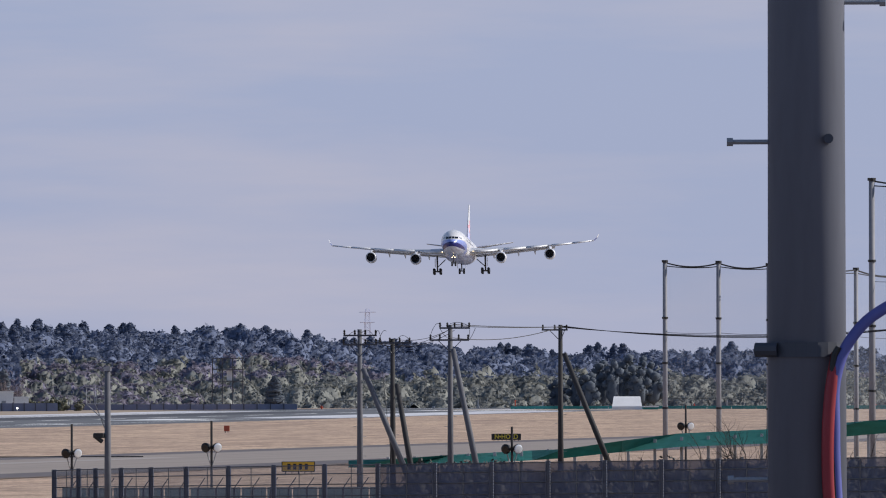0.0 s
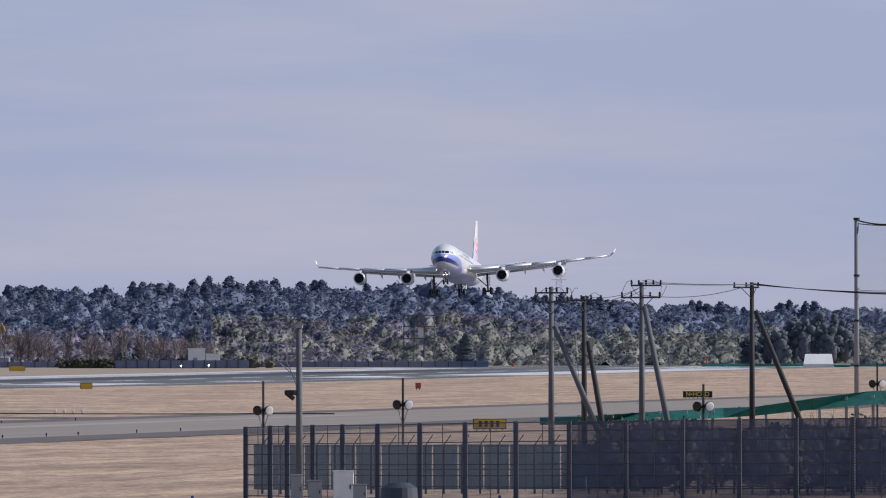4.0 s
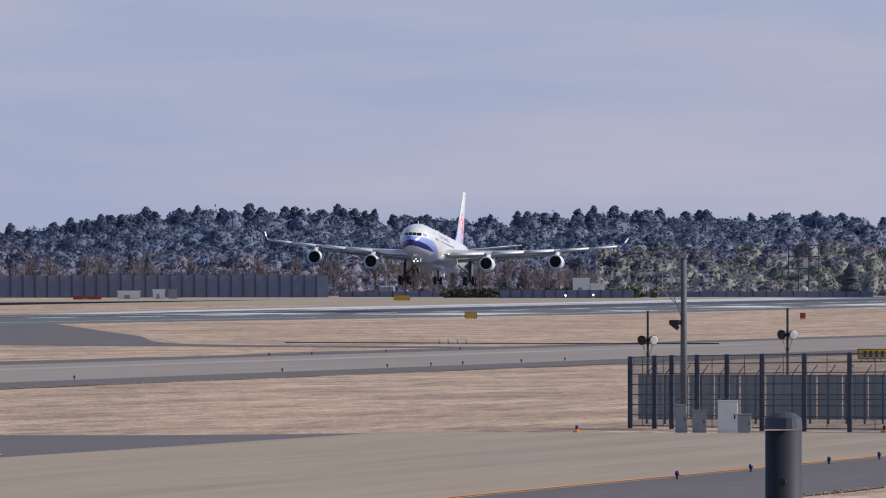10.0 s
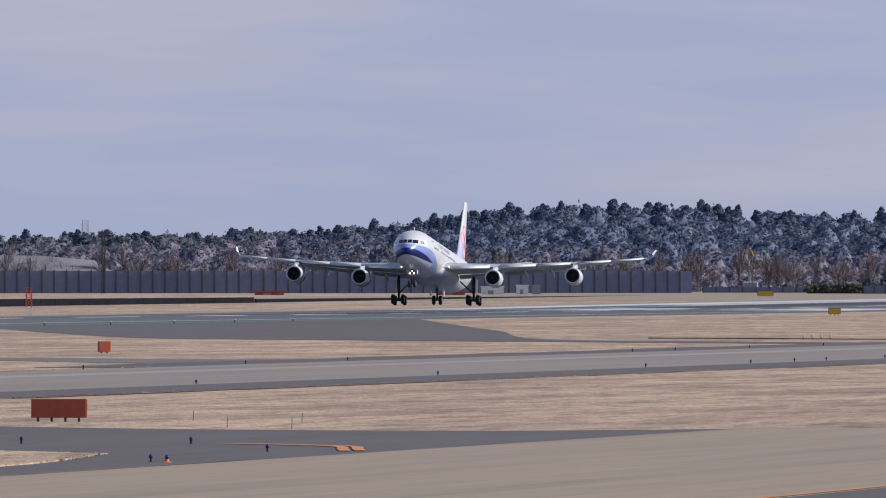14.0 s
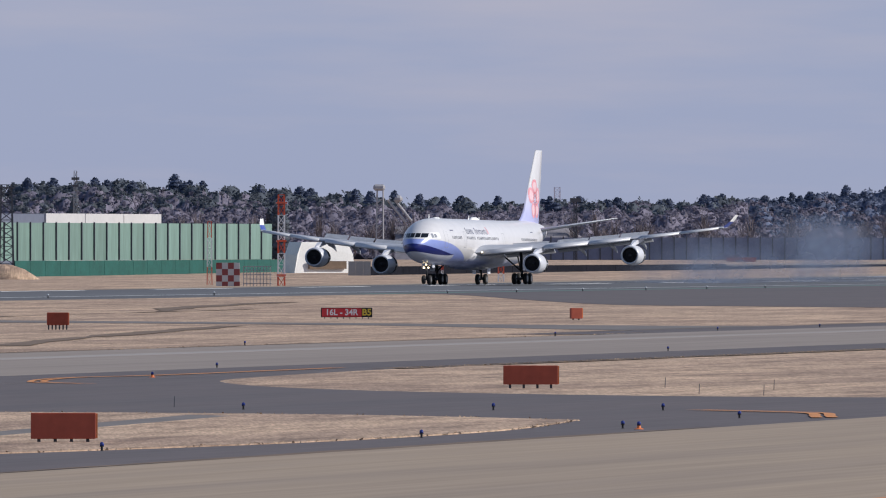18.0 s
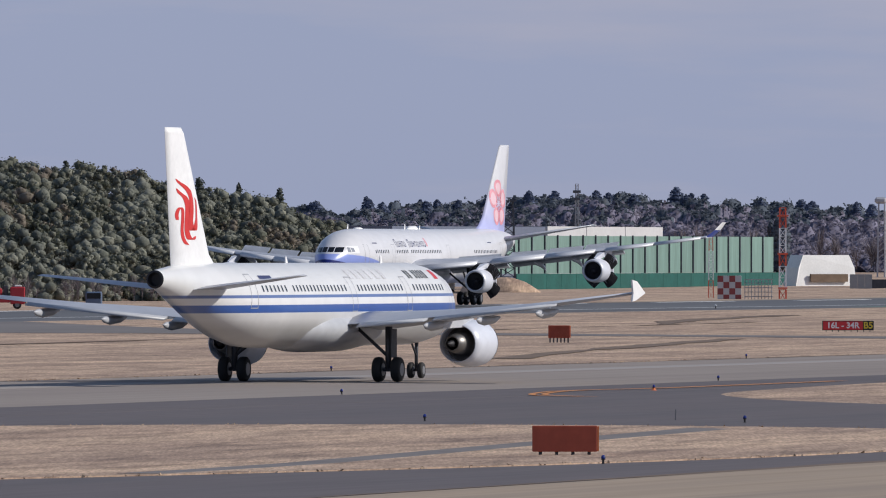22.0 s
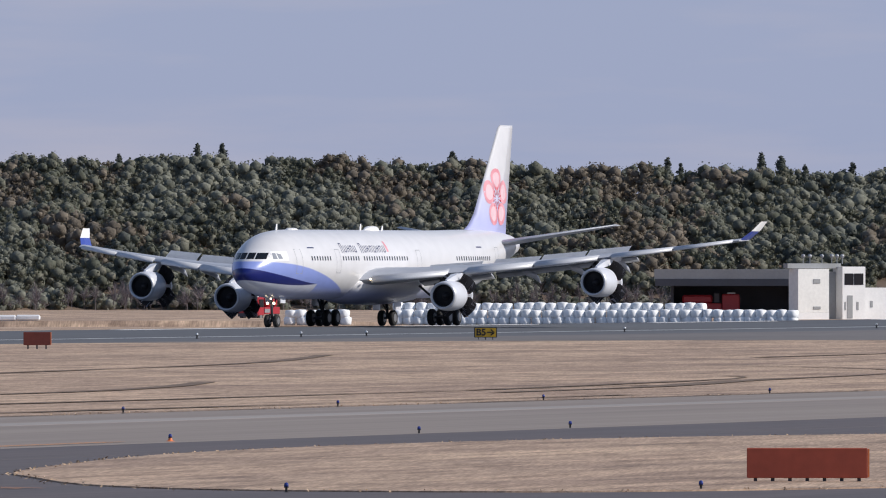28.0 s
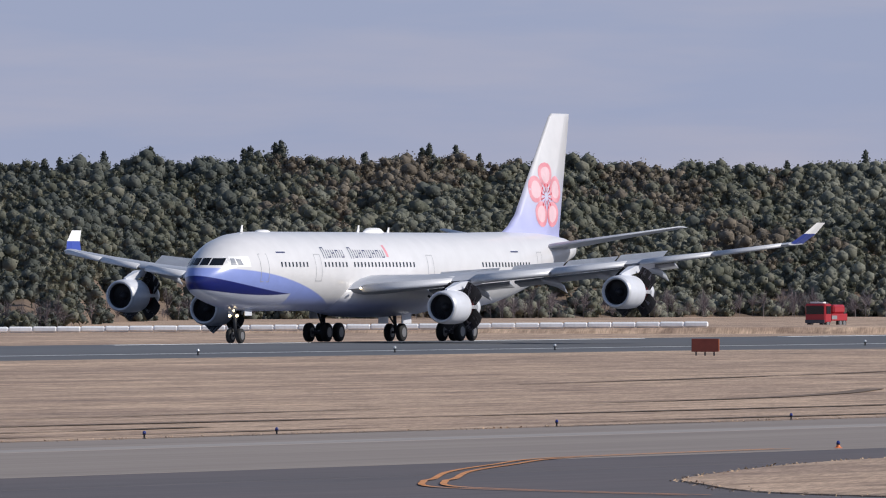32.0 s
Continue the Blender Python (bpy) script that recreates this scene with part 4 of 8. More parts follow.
    for side in (1, -1):
        # the tail blossom as five petals and a heart, lying on the fin
        cs, cz = 58.6, 10.65
        def petal_point(ds, dz, side=side):
            z = cz + dz * 1.15
            return on_fin(FIN_FOUR, cs + ds * 1.36 - (z - cz) * 0.12, z, side, 0.015)
        for k in range(5):
            a0 = radians(90 + 72 * k)
            vs = []
            for q0 in (1.0, 0.66, 0.33, 0.0):
                for i in range(16):
                    a = 2 * math.pi * i / 16
                    q, p = 1.38 + 0.82 * q0 * math.cos(a), q0 * (0.88 + 0.14 * math.cos(a)) * math.sin(a)
                    vs.append(petal_point(q * math.cos(a0) - p * math.sin(a0), q * math.sin(a0) + p * math.cos(a0)))
            fs = [(j * 16 + i, j * 16 + (i + 1) % 16, (j + 1) * 16 + (i + 1) % 16, (j + 1) * 16 + i) for j in range(3) for i in range(16)]
            link("petal", vs, fs, M_PLUM, T, "pink blossom petal on the fin", slots=((M_PLUMPALE,), [0] * 16 + [1] * 32))
        for k in range(12):
            a0 = radians(30 * k + 15)
            vs = []
            for q, p in ((0.28, -0.03), (0.28, 0.03), (0.6, 0.035), (0.6, -0.035), (0.66, -0.07), (0.66, 0.07), (0.82, 0.07), (0.82, -0.07)):
                v = petal_point(q * math.cos(a0) - p * math.sin(a0), q * math.sin(a0) + p * math.cos(a0))
                vs.append((v[0] + 0.008 * side, v[1], v[2]))
            link("stamen", vs, [(0, 1, 2, 3), (4, 5, 6, 7)], M_PLUMDARK, T, "dark red stamen")
    for s, h in ((7.5, 0.45), (26.5, 0.5), (31.5, 0.35)):
        b2 = bmesh.new()
        loft(b2, [[(-0.03, s, ZC + R - 0.03), (0.03, s, ZC + R - 0.03), (0.03, s + 0.4, ZC + R - 0.03), (-0.03, s + 0.4, ZC + R - 0.03)], [(-0.015, s + 0.25, ZC + R + h), (0.015, s + 0.25, ZC + R + h), (0.015, s + 0.45, ZC + R + h), (-0.015, s + 0.45, ZC + R + h)]])
        part("aerial", b2, M_WHITE, T)
    for s0, s1, h in ((10.2, 12.0, 0.14), (27.5, 31.0, 0.32)):
        b2 = bmesh.new()
        loft(b2, [[(w * math.cos(a), s, ZC + R - 0.05 + hh * math.sin(a)) for a in [math.pi * i / 8 for i in range(9)]] for s, w, hh in ((s0, 0.05, 0.05), (s0 + 0.3 * (s1 - s0), 0.45, h + 0.05), (s0 + 0.7 * (s1 - s0), 0.45, h + 0.05), (s1, 0.05, 0.05))], close=False, cap0=False, cap1=False)
        part("aerial_dome", b2, M_WHITE, T, "", True)
    # undercarriage
    for side in (1, -1):
        l = 5.34 * side
        leg = bmesh.new()
        tube(leg, (l, 31.5, 4.1), (l, 32.0, 0.85), 0.20, 0.17, 10)
        tube(leg, (l, 31.7, 1.6), (l - 1.9 * side, 31.2, 3.3), 0.10, 0.10, 8)
        tube(leg, (l, 31.7, 1.3), (l, 29.9, 3.4), 0.09, 0.09, 8)
        g = part("main_gear", leg, M_GEAR, T, "grey main undercarriage leg with four wheels", True)
        GEARS.append((g, 0.5, 14.4, 15.2))
        bo = bmesh.new()
        tube(bo, (l, 31.0, 0.70), (l, 33.0, 0.70), 0.16, 0.16, 8)
        for s in (31.0, 33.0):
            tube(bo, (l - 0.75, s, 0.70), (l + 0.75, s, 0.70), 0.11, 0.11, 8)
        part("bogie_beam", bo, M_GEAR, g)
        for s in (31.0, 33.0):
            for o in (-0.70, 0.70):
                wheel("tyre", g, (l + o, s, 0.70), 0.70, 0.46)
        dr = bmesh.new()
        box(dr, l + 0.42 * side, 30.6, 1.7, l + 0.48 * side, 32.4, 3.6)
        part("gear_door", dr, M_NACELLE, g)
    leg = bmesh.new()
    tube(leg, (0, 32.6, 3.0), (0, 32.9, 0.65), 0.15, 0.13, 10)
    tube(leg, (0, 32.8, 1.2), (0, 31.0, 2.4), 0.07, 0.07, 8)
    tube(leg, (-0.5, 32.9, 0.66), (0.5, 32.9, 0.66), 0.10, 0.10, 8)
    g = part("centre_gear", leg, M_GEAR, T, "", True)
    GEARS.append((g, 0.4, 14.8, 15.8))
    for o in (-0.48, 0.48):
        wheel("tyre", g, (o, 32.9, 0.66), 0.66, 0.42)
    for o in (-0.95, 0.9):
        dr = bmesh.new()
        box(dr, o, 32.0, 1.3, o + 0.05, 33.6, 2.3)
        part("gear_door", dr, M_NACELLE, g)
    leg = bmesh.new()
    tube(leg, (0, 6.5, 2.9), (0, 6.67, 0.5), 0.12, 0.10, 10)
    tube(leg, (0, 6.6, 1.4), (0, 7.9, 2.6), 0.06, 0.06, 8)
    tube(leg, (-0.45, 6.67, 0.53), (0.45, 6.67, 0.53), 0.07, 0.07, 8)
    tube(leg, (-0.35, 6.45, 1.95), (0.35, 6.45, 1.95), 0.05, 0.05, 6)
    g = part("nose_gear", leg, M_GEAR, T, "grey nose leg with two wheels and lit lamps", True)
    GEARS.append((g, 0.25, 17.4, 18.2))
    for o in (-0.38, 0.38):
        wheel("tyre", g, (o, 6.67, 0.53), 0.53, 0.34)
    for o in (-0.62, 0.62):
        dr = bmesh.new()
        box(dr, o - 0.03, 6.9, 1.95, o + 0.03, 8.0, 2.6)
        part("gear_door", dr, M_NACELLE, g)
    for x, s, z, r in ((-0.28, 6.36, 1.95, 0.11), (0.28, 6.36, 1.95, 0.11), (0.0, 6.4, 2.3, 0.07)):
        b2 = bmesh.new()
        loft(b2, [[(x + q * math.cos(2 * math.pi * i / 14), s + y, z + q * math.sin(2 * math.pi * i / 14)) for i in range(14)] for y, q in ((0.12, r * 0.6), (0.0, r), (-0.03, r * 0.8), (-0.05, 0.01))])
        part("landing_light", b2, M_LAMP, g, "lit landing lamp")
    for side in (1, -1):
        b2 = bmesh.new()
        bmesh.ops.create_uvsphere(b2, u_segments=10, v_segments=6, radius=0.085, matrix=pose(3.4 * side, 20.05, 3.85))
        part("wing_root_light", b2, M_LAMP, T, "lit wing root lamp")
    tagged(T, "white four-engined airliner with periwinkle nose sweep and blossom fin", "airplane")
    return T, spoilers, doors


def airliner_two():
    """The taxiing twin-engined airliner: its nose over the origin, heading towards -y in its own space."""
    T = empty("twin_engine_airliner")
    R, ZC = 1.975, 3.62
    fus = bmesh.new()
    prof = [(0, 3.15, 0.04), (0.3, 3.18, 0.55), (0.9, 3.28, 0.95), (1.8, 3.42, 1.35), (3.0, 3.54, 1.68), (4.5, 3.60, 1.88), (6.0, ZC, R)] + [(s, ZC, R) for s in (10, 15, 20, 25, 30)]
    prof += [(32, 3.66, 1.93), (34, 3.80, 1.80), (36, 4.00, 1.60), (38, 4.24, 1.34), (40, 4.48, 1.06), (42, 4.70, 0.76), (43.6, 4.83, 0.50), (44.3, 4.86, 0.42)]
    loft(fus, [ring(s, z, r, r) for s, z, r in prof], cap1=False)
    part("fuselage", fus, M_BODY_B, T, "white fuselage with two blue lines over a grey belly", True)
    ex = bmesh.new()
    loft(ex, [ring(s, 4.86, q, q, 20) for s, q in ((44.3, 0.42), (44.34, 0.33), (44.0, 0.28))], cap0=False)
    part("tail_exhaust", ex, M_FAN, T, "dark round tail exhaust")
    fair = bmesh.new()
    loft(fair, [[(w * math.sin(2 * math.pi * i / 24), s, zc - h * math.cos(2 * math.pi * i / 24)) for i in range(24)] for s, zc, w, h in ((13.5, 2.6, 0.5, 0.5), (15.5, 2.5, 1.9, 0.95), (18, 2.45, 2.25, 1.05), (23, 2.45, 2.25, 1.05), (26, 2.55, 1.6, 0.9), (28.5, 2.7, 0.4, 0.4))])
    part("belly_fairing", fair, M_FAIR, T, "pale grey belly fairing", True)
    for side in (1, -1):
        for s0, s1 in ((5.4, 10.6), (12.2, 19.2), (21.2, 29.5), (30.4, 34.0)):
            window_row(T, prof, s0, s1, 0.533, 4.42, side, 0.18, 0.29)
        for s0, s1, z0, z1 in ((3.7, 4.5, 3.3, 5.0), (10.9, 11.7, 3.3, 4.95), (19.7, 20.5, 3.3, 4.95), (34.4, 35.2, 3.5, 5.1)):
            door(T, prof, s0, s1, z0, z1, side)
        for k in range(8):
            s = 7.0 + k * 0.42
            if k != 5:
                for o in (0.0, 0.17):
                    skin_patch("name_bar", T, prof, s + o, s + o + 0.085, 4.85, 5.24, side, M_BLACK)
        skin_patch("flag", T, prof, 5.2, 6.0, 4.82, 5.24, side, M_REDMARK, "small red flag")
        for k in range(6):
            s = 13.8 + k * 1.05
            skin_patch("script_bar", T, prof, s, s + 0.5, 4.85, 5.28, side, M_PALESCRIPT)
        skin_patch("registration_bar", T, prof, 31.6, 33.4, 4.86, 5.02, side, M_LETTER)

        def zz(l):
            return wing_z(l, 2.65, 1.5, 16.9, 1.55, 0.3)
        sect = [(1.5, 14.6, 22.0, 0.14), (3.6, 15.9, 22.1, 0.13), (6.4, 17.5, 22.3, 0.12), (11.0, 20.05, 23.5, 0.085), (16.9, 23.3, 24.9, 0.07)]
        w = bmesh.new()
        loft(w, mirror_rings([wing_section(l, le, te, zz(l), th) for l, le, te, th in sect], side))
        part("wing", w, M_WING, T, "grey swept wing", True)
        for a, b in ((2.8, 6.2), (6.6, 13.0)):
            rr = []
            for l in (a, b):
                te = np.interp(l, [x[0] for x in sect], [x[2] for x in sect])
                c, q, z = 0.9 if l < 8 else 0.6, radians(8), zz(l) - 0.06
                rr.append([(l * side, te - 0.15 + x * c * math.cos(q) + h * math.sin(q), z - x * c * math.sin(q) + h * math.cos(q)) for x, h in ((0, 0.0), (0.12, 0.09), (0.5, 0.08), (1.0, 0.0), (0.5, -0.02), (0.12, -0.05))])
            b2 = bmesh.new()
            loft(b2, rr)
            part("flap", b2, M_FAIR, T, "", True)
        for l in (6.4, 9.2, 12.3):
            te = float(np.interp(l, [x[0] for x in sect], [x[2] for x in sect]))
            b2 = bmesh.new()
            loft(b2, [[(l * side + r * math.sin(2 * math.pi * i / 10), s, z + 1.3 * r * math.cos(2 * math.pi * i / 10)) for i in range(10)] for s, z, r in ((te - 2.4, zz(l) - 0.26, 0.05), (te - 1.4, zz(l) - 0.36, 0.15), (te + 0.1, zz(l) - 0.42, 0.17), (te + 0.9, zz(l) - 0.40, 0.12), (te + 1.35, zz(l) - 0.36, 0.02))])
            part("flap_fairing", b2, M_FAIR, T, "pale flap track fairing", True)
        # wingtip fence
        b2 = bmesh.new()
        outline = ((23.2, 0.0), (24.6, 0.55), (25.4, 0.62), (25.2, 0.0), (25.4, -0.38), (24.8, -0.34))
        loft(b2, [[(x * side, s, zz(16.9) + z) for s, z in outline] for x in (16.96, 17.04)])
        part("wingtip_fence", b2, M_WHITE, T, "white arrow-shaped wingtip fence")
        nacelle(T, 5.75 * side, 12.6, 1.78, 3.4, 1.12, False, M_NACELLE)
        pylon(T, 5.75 * side, 13.6, 19.4, 2.9, zz(5.75), 2.6, zz(5.75) - 0.5, M_FAIR, 0.24)
        b2 = bmesh.new()
        loft(b2, mirror_rings([wing_section(0.4, 37.2, 41.2, 4.32, 0.065), wing_section(6.2, 41.0, 42.6, 5.02, 0.05)], side))
        part("tailplane", b2, M_WING, T, "grey tailplane", True)
        l = 3.795 * side
        leg = bmesh.new()
        tube(leg, (l, 20.7, 2.6), (l, 20.8, 0.6), 0.17, 0.14, 10)
        tube(leg, (l, 20.8, 1.2), (l - 1.6 * side, 20.4, 2.5), 0.08, 0.08, 8)
        tube(leg, (l - 0.5, 20.8, 0.59), (l + 0.5, 20.8, 0.59), 0.1, 0.1, 8)
        g = part("main_gear", leg, M_GEAR, T, "grey main undercarriage leg with two wheels", True)
        dr = bmesh.new()
        box(dr, l + 0.24 * side, 20.35, 1.15, l + 0.29 * side, 21.2, 2.5)
        part("gear_door", dr, M_GEAR, g)
        for o in (-0.46, 0.46):
            TAXI_WHEELS.append((wheel("tyre", g, (l + o, 20.8, 0.59), 0.59, 0.42), (l + o, 20.8, 0.59), 0.59))
    leg = bmesh.new()
    tube(leg, (0, 3.8, 2.2), (0, 3.9, 0.4), 0.10, 0.08, 10)
    tube(leg, (0, 3.9, 1.1), (0, 5.0, 2.0), 0.05, 0.05, 8)
    tube(leg, (-0.35, 3.9, 0.39), (0.35, 3.9, 0.39), 0.06, 0.06, 8)
    g = part("nose_gear", leg, M_GEAR, T, "", True)
    for o in (-0.26, 0.26):
        TAXI_WHEELS.append((wheel("tyre", g, (o, 3.9, 0.39), 0.39, 0.24), (o, 3.9, 0.39), 0.39))
    fin = bmesh.new()
    def fsec(z, le, te, th):
        c = te - le
        o = [(0.0, 0), (0.12, 0.6), (0.35, 1.0), (0.7, 0.55), (1.0, 0.03)]
        return [(th * h, le + x * c, z) for x, h in o] + [(-th * h, le + x * c, z) for x, h in o[-1:0:-1]]
    loft(fin, [fsec(*q) for q in FIN_TWO])
    part("fin", fin, M_WHITE, T, "white tail fin with a red mark", True)
    for side in (1, -1):
        # red ribbons that run down the fin, turn and curl; shares of the chord from the trailing edge, heights and half widths
        for run in (
                [(0.254, 9.43, 0.03), (0.351, 9.26, 0.24), (0.481, 9.1, 0.36), (0.594, 8.87, 0.33), (0.633, 8.53, 0.27), (0.591, 8.05, 0.27), (0.525, 7.49, 0.27), (0.521, 7.14, 0.36), (0.565, 7.09, 0.36), (0.63, 7.29, 0.27), (0.699, 7.67, 0.18), (0.772, 8.15, 0.15), (0.804, 8.45, 0.12), (0.759, 8.59, 0.03)],
                [(0.246, 8.99, 0.03), (0.332, 8.78, 0.27), (0.456, 8.59, 0.33), (0.5, 8.24, 0.3), (0.467, 7.87, 0.27), (0.416, 7.39, 0.27), (0.401, 7.01, 0.3), (0.437, 6.71, 0.36), (0.503, 6.67, 0.33), (0.584, 6.82, 0.06)],
                [(0.202, 7.56, 0.18), (0.193, 7.77, 0.21), (0.237, 8.01, 0.21), (0.312, 8.13, 0.18), (0.354, 7.98, 0.18), (0.328, 7.58, 0.18), (0.287, 7.1, 0.18), (0.295, 6.72, 0.21), (0.349, 6.48, 0.24), (0.406, 6.42, 0.06)]):
            line, half = [], []
            for u, z in bow([p[:2] for p in run], 4):
                le, te = (float(np.interp(z, [q[0] for q in FIN_TWO], [q[k] for q in FIN_TWO])) for k in (1, 2))
                line.append((te - u * (te - le), z))
            half = [float(np.interp(k / 4, range(len(run)), [p[2] for p in run])) for k in range(len(line))]
            fin_ribbon("tail_mark", T, FIN_TWO, line, half, side, M_REDMARK, "red curling ribbon on the fin")
    for s, h in ((9.5, 0.35), (24.5, 0.3)):
        b2 = bmesh.new()
        loft(b2, [[(-0.03, s, ZC + R - 0.03), (0.03, s, ZC + R - 0.03), (0.03, s + 0.35, ZC + R - 0.03), (-0.03, s + 0.35, ZC + R - 0.03)], [(-0.015, s + 0.2, ZC + R + h), (0.015, s + 0.2, ZC + R + h), (0.015, s + 0.35, ZC + R + h), (-0.015, s + 0.35, ZC + R + h)]])
        part("aerial", b2, M_WHITE, T)
    tagged(T, "white twin-engined airliner with blue lines and a red tail mark, taxiing", "airplane")
    return T


TAXI_WHEELS = []
M_FAIR = mat("pale_grey_fairing", (0.46, 0.47, 0.49), 0.4, var=0.08, fine=2)
M_PALESCRIPT = mat("faded_grey_script", (0.58, 0.58, 0.60), 0.5)
JET, SPOILERS, DOORS = airliner_four()
TWIN = airliner_two()


# ---- woods ----
RNG = np.random.default_rng(7)


UPBIAS = [0.25]


def clump_quads(cent, rad, per, size, rng, loose=0.4):
    """Leaf quads scattered through ellipsoid clumps. cent (k,3), rad (k,3)."""
    k = len(cent)
    d = rng.normal(size=(k, per, 3))
    d /= np.linalg.norm(d, axis=2, keepdims=True)
    q = rng.uniform(0.78, 1.10, (k, per, 1))
    c = cent[:, None, :] + d * q * rad[:, None, :]
    nrm = d + rng.normal(scale=loose, size=d.shape)
    nrm[..., 2] += UPBIAS[0]
    nrm /= np.linalg.norm(nrm, axis=2, keepdims=True)
    h = rng.normal(size=d.shape)
    u = np.cross(nrm, h)
    u /= np.linalg.norm(u, axis=2, keepdims=True)
    w = np.cross(nrm, u)
    s = size * rng.uniform(0.6, 1.4, (k, per, 1)) * 0.5
    u, w = u * s, w * s * rng.uniform(0.5, 1.0, (k, per, 1))
    p = np.stack([c - u - w, c + u - w * 0.6, c + u * 0.7 + w, c - u * 0.8 + w * 0.8], 2)
    return p.reshape(-1, 3)


def unit_ico():
    bm = bmesh.new()
    bmesh.ops.create_icosphere(bm, subdivisions=1, radius=1.0)
    bm.verts.ensure_lookup_table()
    v, f = np.array([v.co[:] for v in bm.verts]), np.array([[v.index for v in f.verts] for f in bm.faces])
    bm.free()
    return v, f


ICO_V, ICO_F = unit_ico()


def mass(name, quads, cent, rad, trunks, leaf, core_mat, trunk_mat, label, category="woods", kind="stuff"):
    """One mesh of leaf quads, inner lumps (centres, radii) and trunks (foot, top, radius)."""
    k, nv = len(cent), len(ICO_V)
    lump = ICO_V[None] * (1 + RNG.normal(scale=0.12, size=(k, nv, 1))) * rad[:, None, :] + cent[:, None, :]
    ring5 = np.array([(math.cos(i * 1.2566), math.sin(i * 1.2566), 0) for i in range(5)])
    stem = np.concatenate([np.stack([np.array(p) + ring5 * q for p, q in ((a, r), (b, r * 0.45))]).reshape(-1, 3) for a, b, r in trunks])
    verts = np.concatenate([quads, lump.reshape(-1, 3), stem])
    b1, b2 = len(quads), len(quads) + k * nv
    tri = (ICO_F[None] + b1 + (np.arange(k) * nv)[:, None, None]).reshape(-1, 3)
    side = np.array([(i, (i + 1) % 5, 5 + (i + 1) % 5, 5 + i) for i in range(5)])
    tq = (side[None] + b2 + (np.arange(len(trunks)) * 10)[:, None, None]).reshape(-1, 4)
    n0, n1, n2 = len(quads) // 4, len(tri), len(tq)
    loops = np.concatenate([np.arange(len(quads)), tri.ravel(), tq.ravel()]).astype(np.int32)
    start = np.concatenate([np.arange(n0) * 4, n0 * 4 + np.arange(n1) * 3, n0 * 4 + n1 * 3 + np.arange(n2) * 4]).astype(np.int32)
    me = bpy.data.meshes.new(name)
    me.vertices.add(len(verts))
    me.vertices.foreach_set("co", verts.astype(np.float32).ravel())
    me.loops.add(len(loops))
    me.loops.foreach_set("vertex_index", loops)
    me.polygons.add(len(start))
    me.polygons.foreach_set("loop_start", start)
    for m in (leaf, core_mat, trunk_mat):
        me.materials.append(m)
    me.polygons.foreach_set("material_index", np.repeat([0, 1, 2], [n0, n1, n2]).astype(np.int32))
    me.update(calc_edges=True)
    me.polygons.foreach_set("use_smooth", np.repeat([False, True, True], [n0, n1, n2]))
    return tagged(new(name, me), label, category, kind=kind)


LUMPS = [11, 1.0]


def broadleaf(x, y, z, h, r, rng, lumps=None):
    """Lump centres and radii of a domed crown that reaches low down: lumps over an ellipsoid, one large heart."""
    lumps = lumps or LUMPS[0]
    k = np.arange(lumps - 1) + 0.5
    up = 1.0 - 1.55 * k / (lumps - 1)
    a = k * 2.39996 + rng.uniform(0, 6.28)
    q = np.sqrt(1 - up * up)
    ch = min(h * 0.5, r * 2.0)
    cr = r * rng.uniform(0.30, 0.48, lumps - 1) * LUMPS[1]
    w = 0.80 + rng.uniform(-0.10, 0.06, lumps - 1)
    cent = np.stack([x + r * w * q * np.cos(a), y + r * w * q * np.sin(a), z + h - ch + ch * w * up], 1)
    cent = np.concatenate([cent, [(x, y, z + h * 0.5 - ch * 0.1)]])
    rad = np.concatenate([np.stack([cr, cr, np.maximum(cr * 0.9, ch * 0.2)], 1), [(r * 0.8, r * 0.8, h * 0.42)]])
    return cent, rad


def conifer(x, y, z, h, r, rng, tiers=15):
    """A cedar: rounded tiers that widen downwards under a blunt point."""
    k = np.linspace(0.97, 0.15, tiers)
    a = rng.uniform(0, 2 * math.pi, tiers)
    rr = r * (0.10 + 0.98 * (1 - k) ** 0.55) * rng.uniform(0.88, 1.1, tiers)
    cent = np.stack([x + 0.18 * rr * np.cos(a), y + 0.18 * rr * np.sin(a), z + h * k], 1)
    return cent, np.stack([rr, rr, np.full(tiers, h * 0.07)], 1)


def wood(name, trees, per, size, leaf, core_mat, label, core_scale=0.9, loose=0.5):
    """trees: (x, y, z, height, crown radius, kind)."""
    cs, rs, trunks = [], [], []
    for x, y, z, h, r, kind in trees:
        c, q = (conifer if kind == "c" else broadleaf)(x, y, z, h, r, RNG)
        cs.append(c)
        rs.append(q)
        trunks.append(((x, y, z - 0.5), (x, y, z + h * 0.7), 0.03 * h * 0.5))
    cs, rs = np.concatenate(cs), np.concatenate(rs)
    return mass(name, clump_quads(cs, rs, per, size, RNG, loose), cs, rs * core_scale, trunks, leaf, core_mat, M_BARK, label)


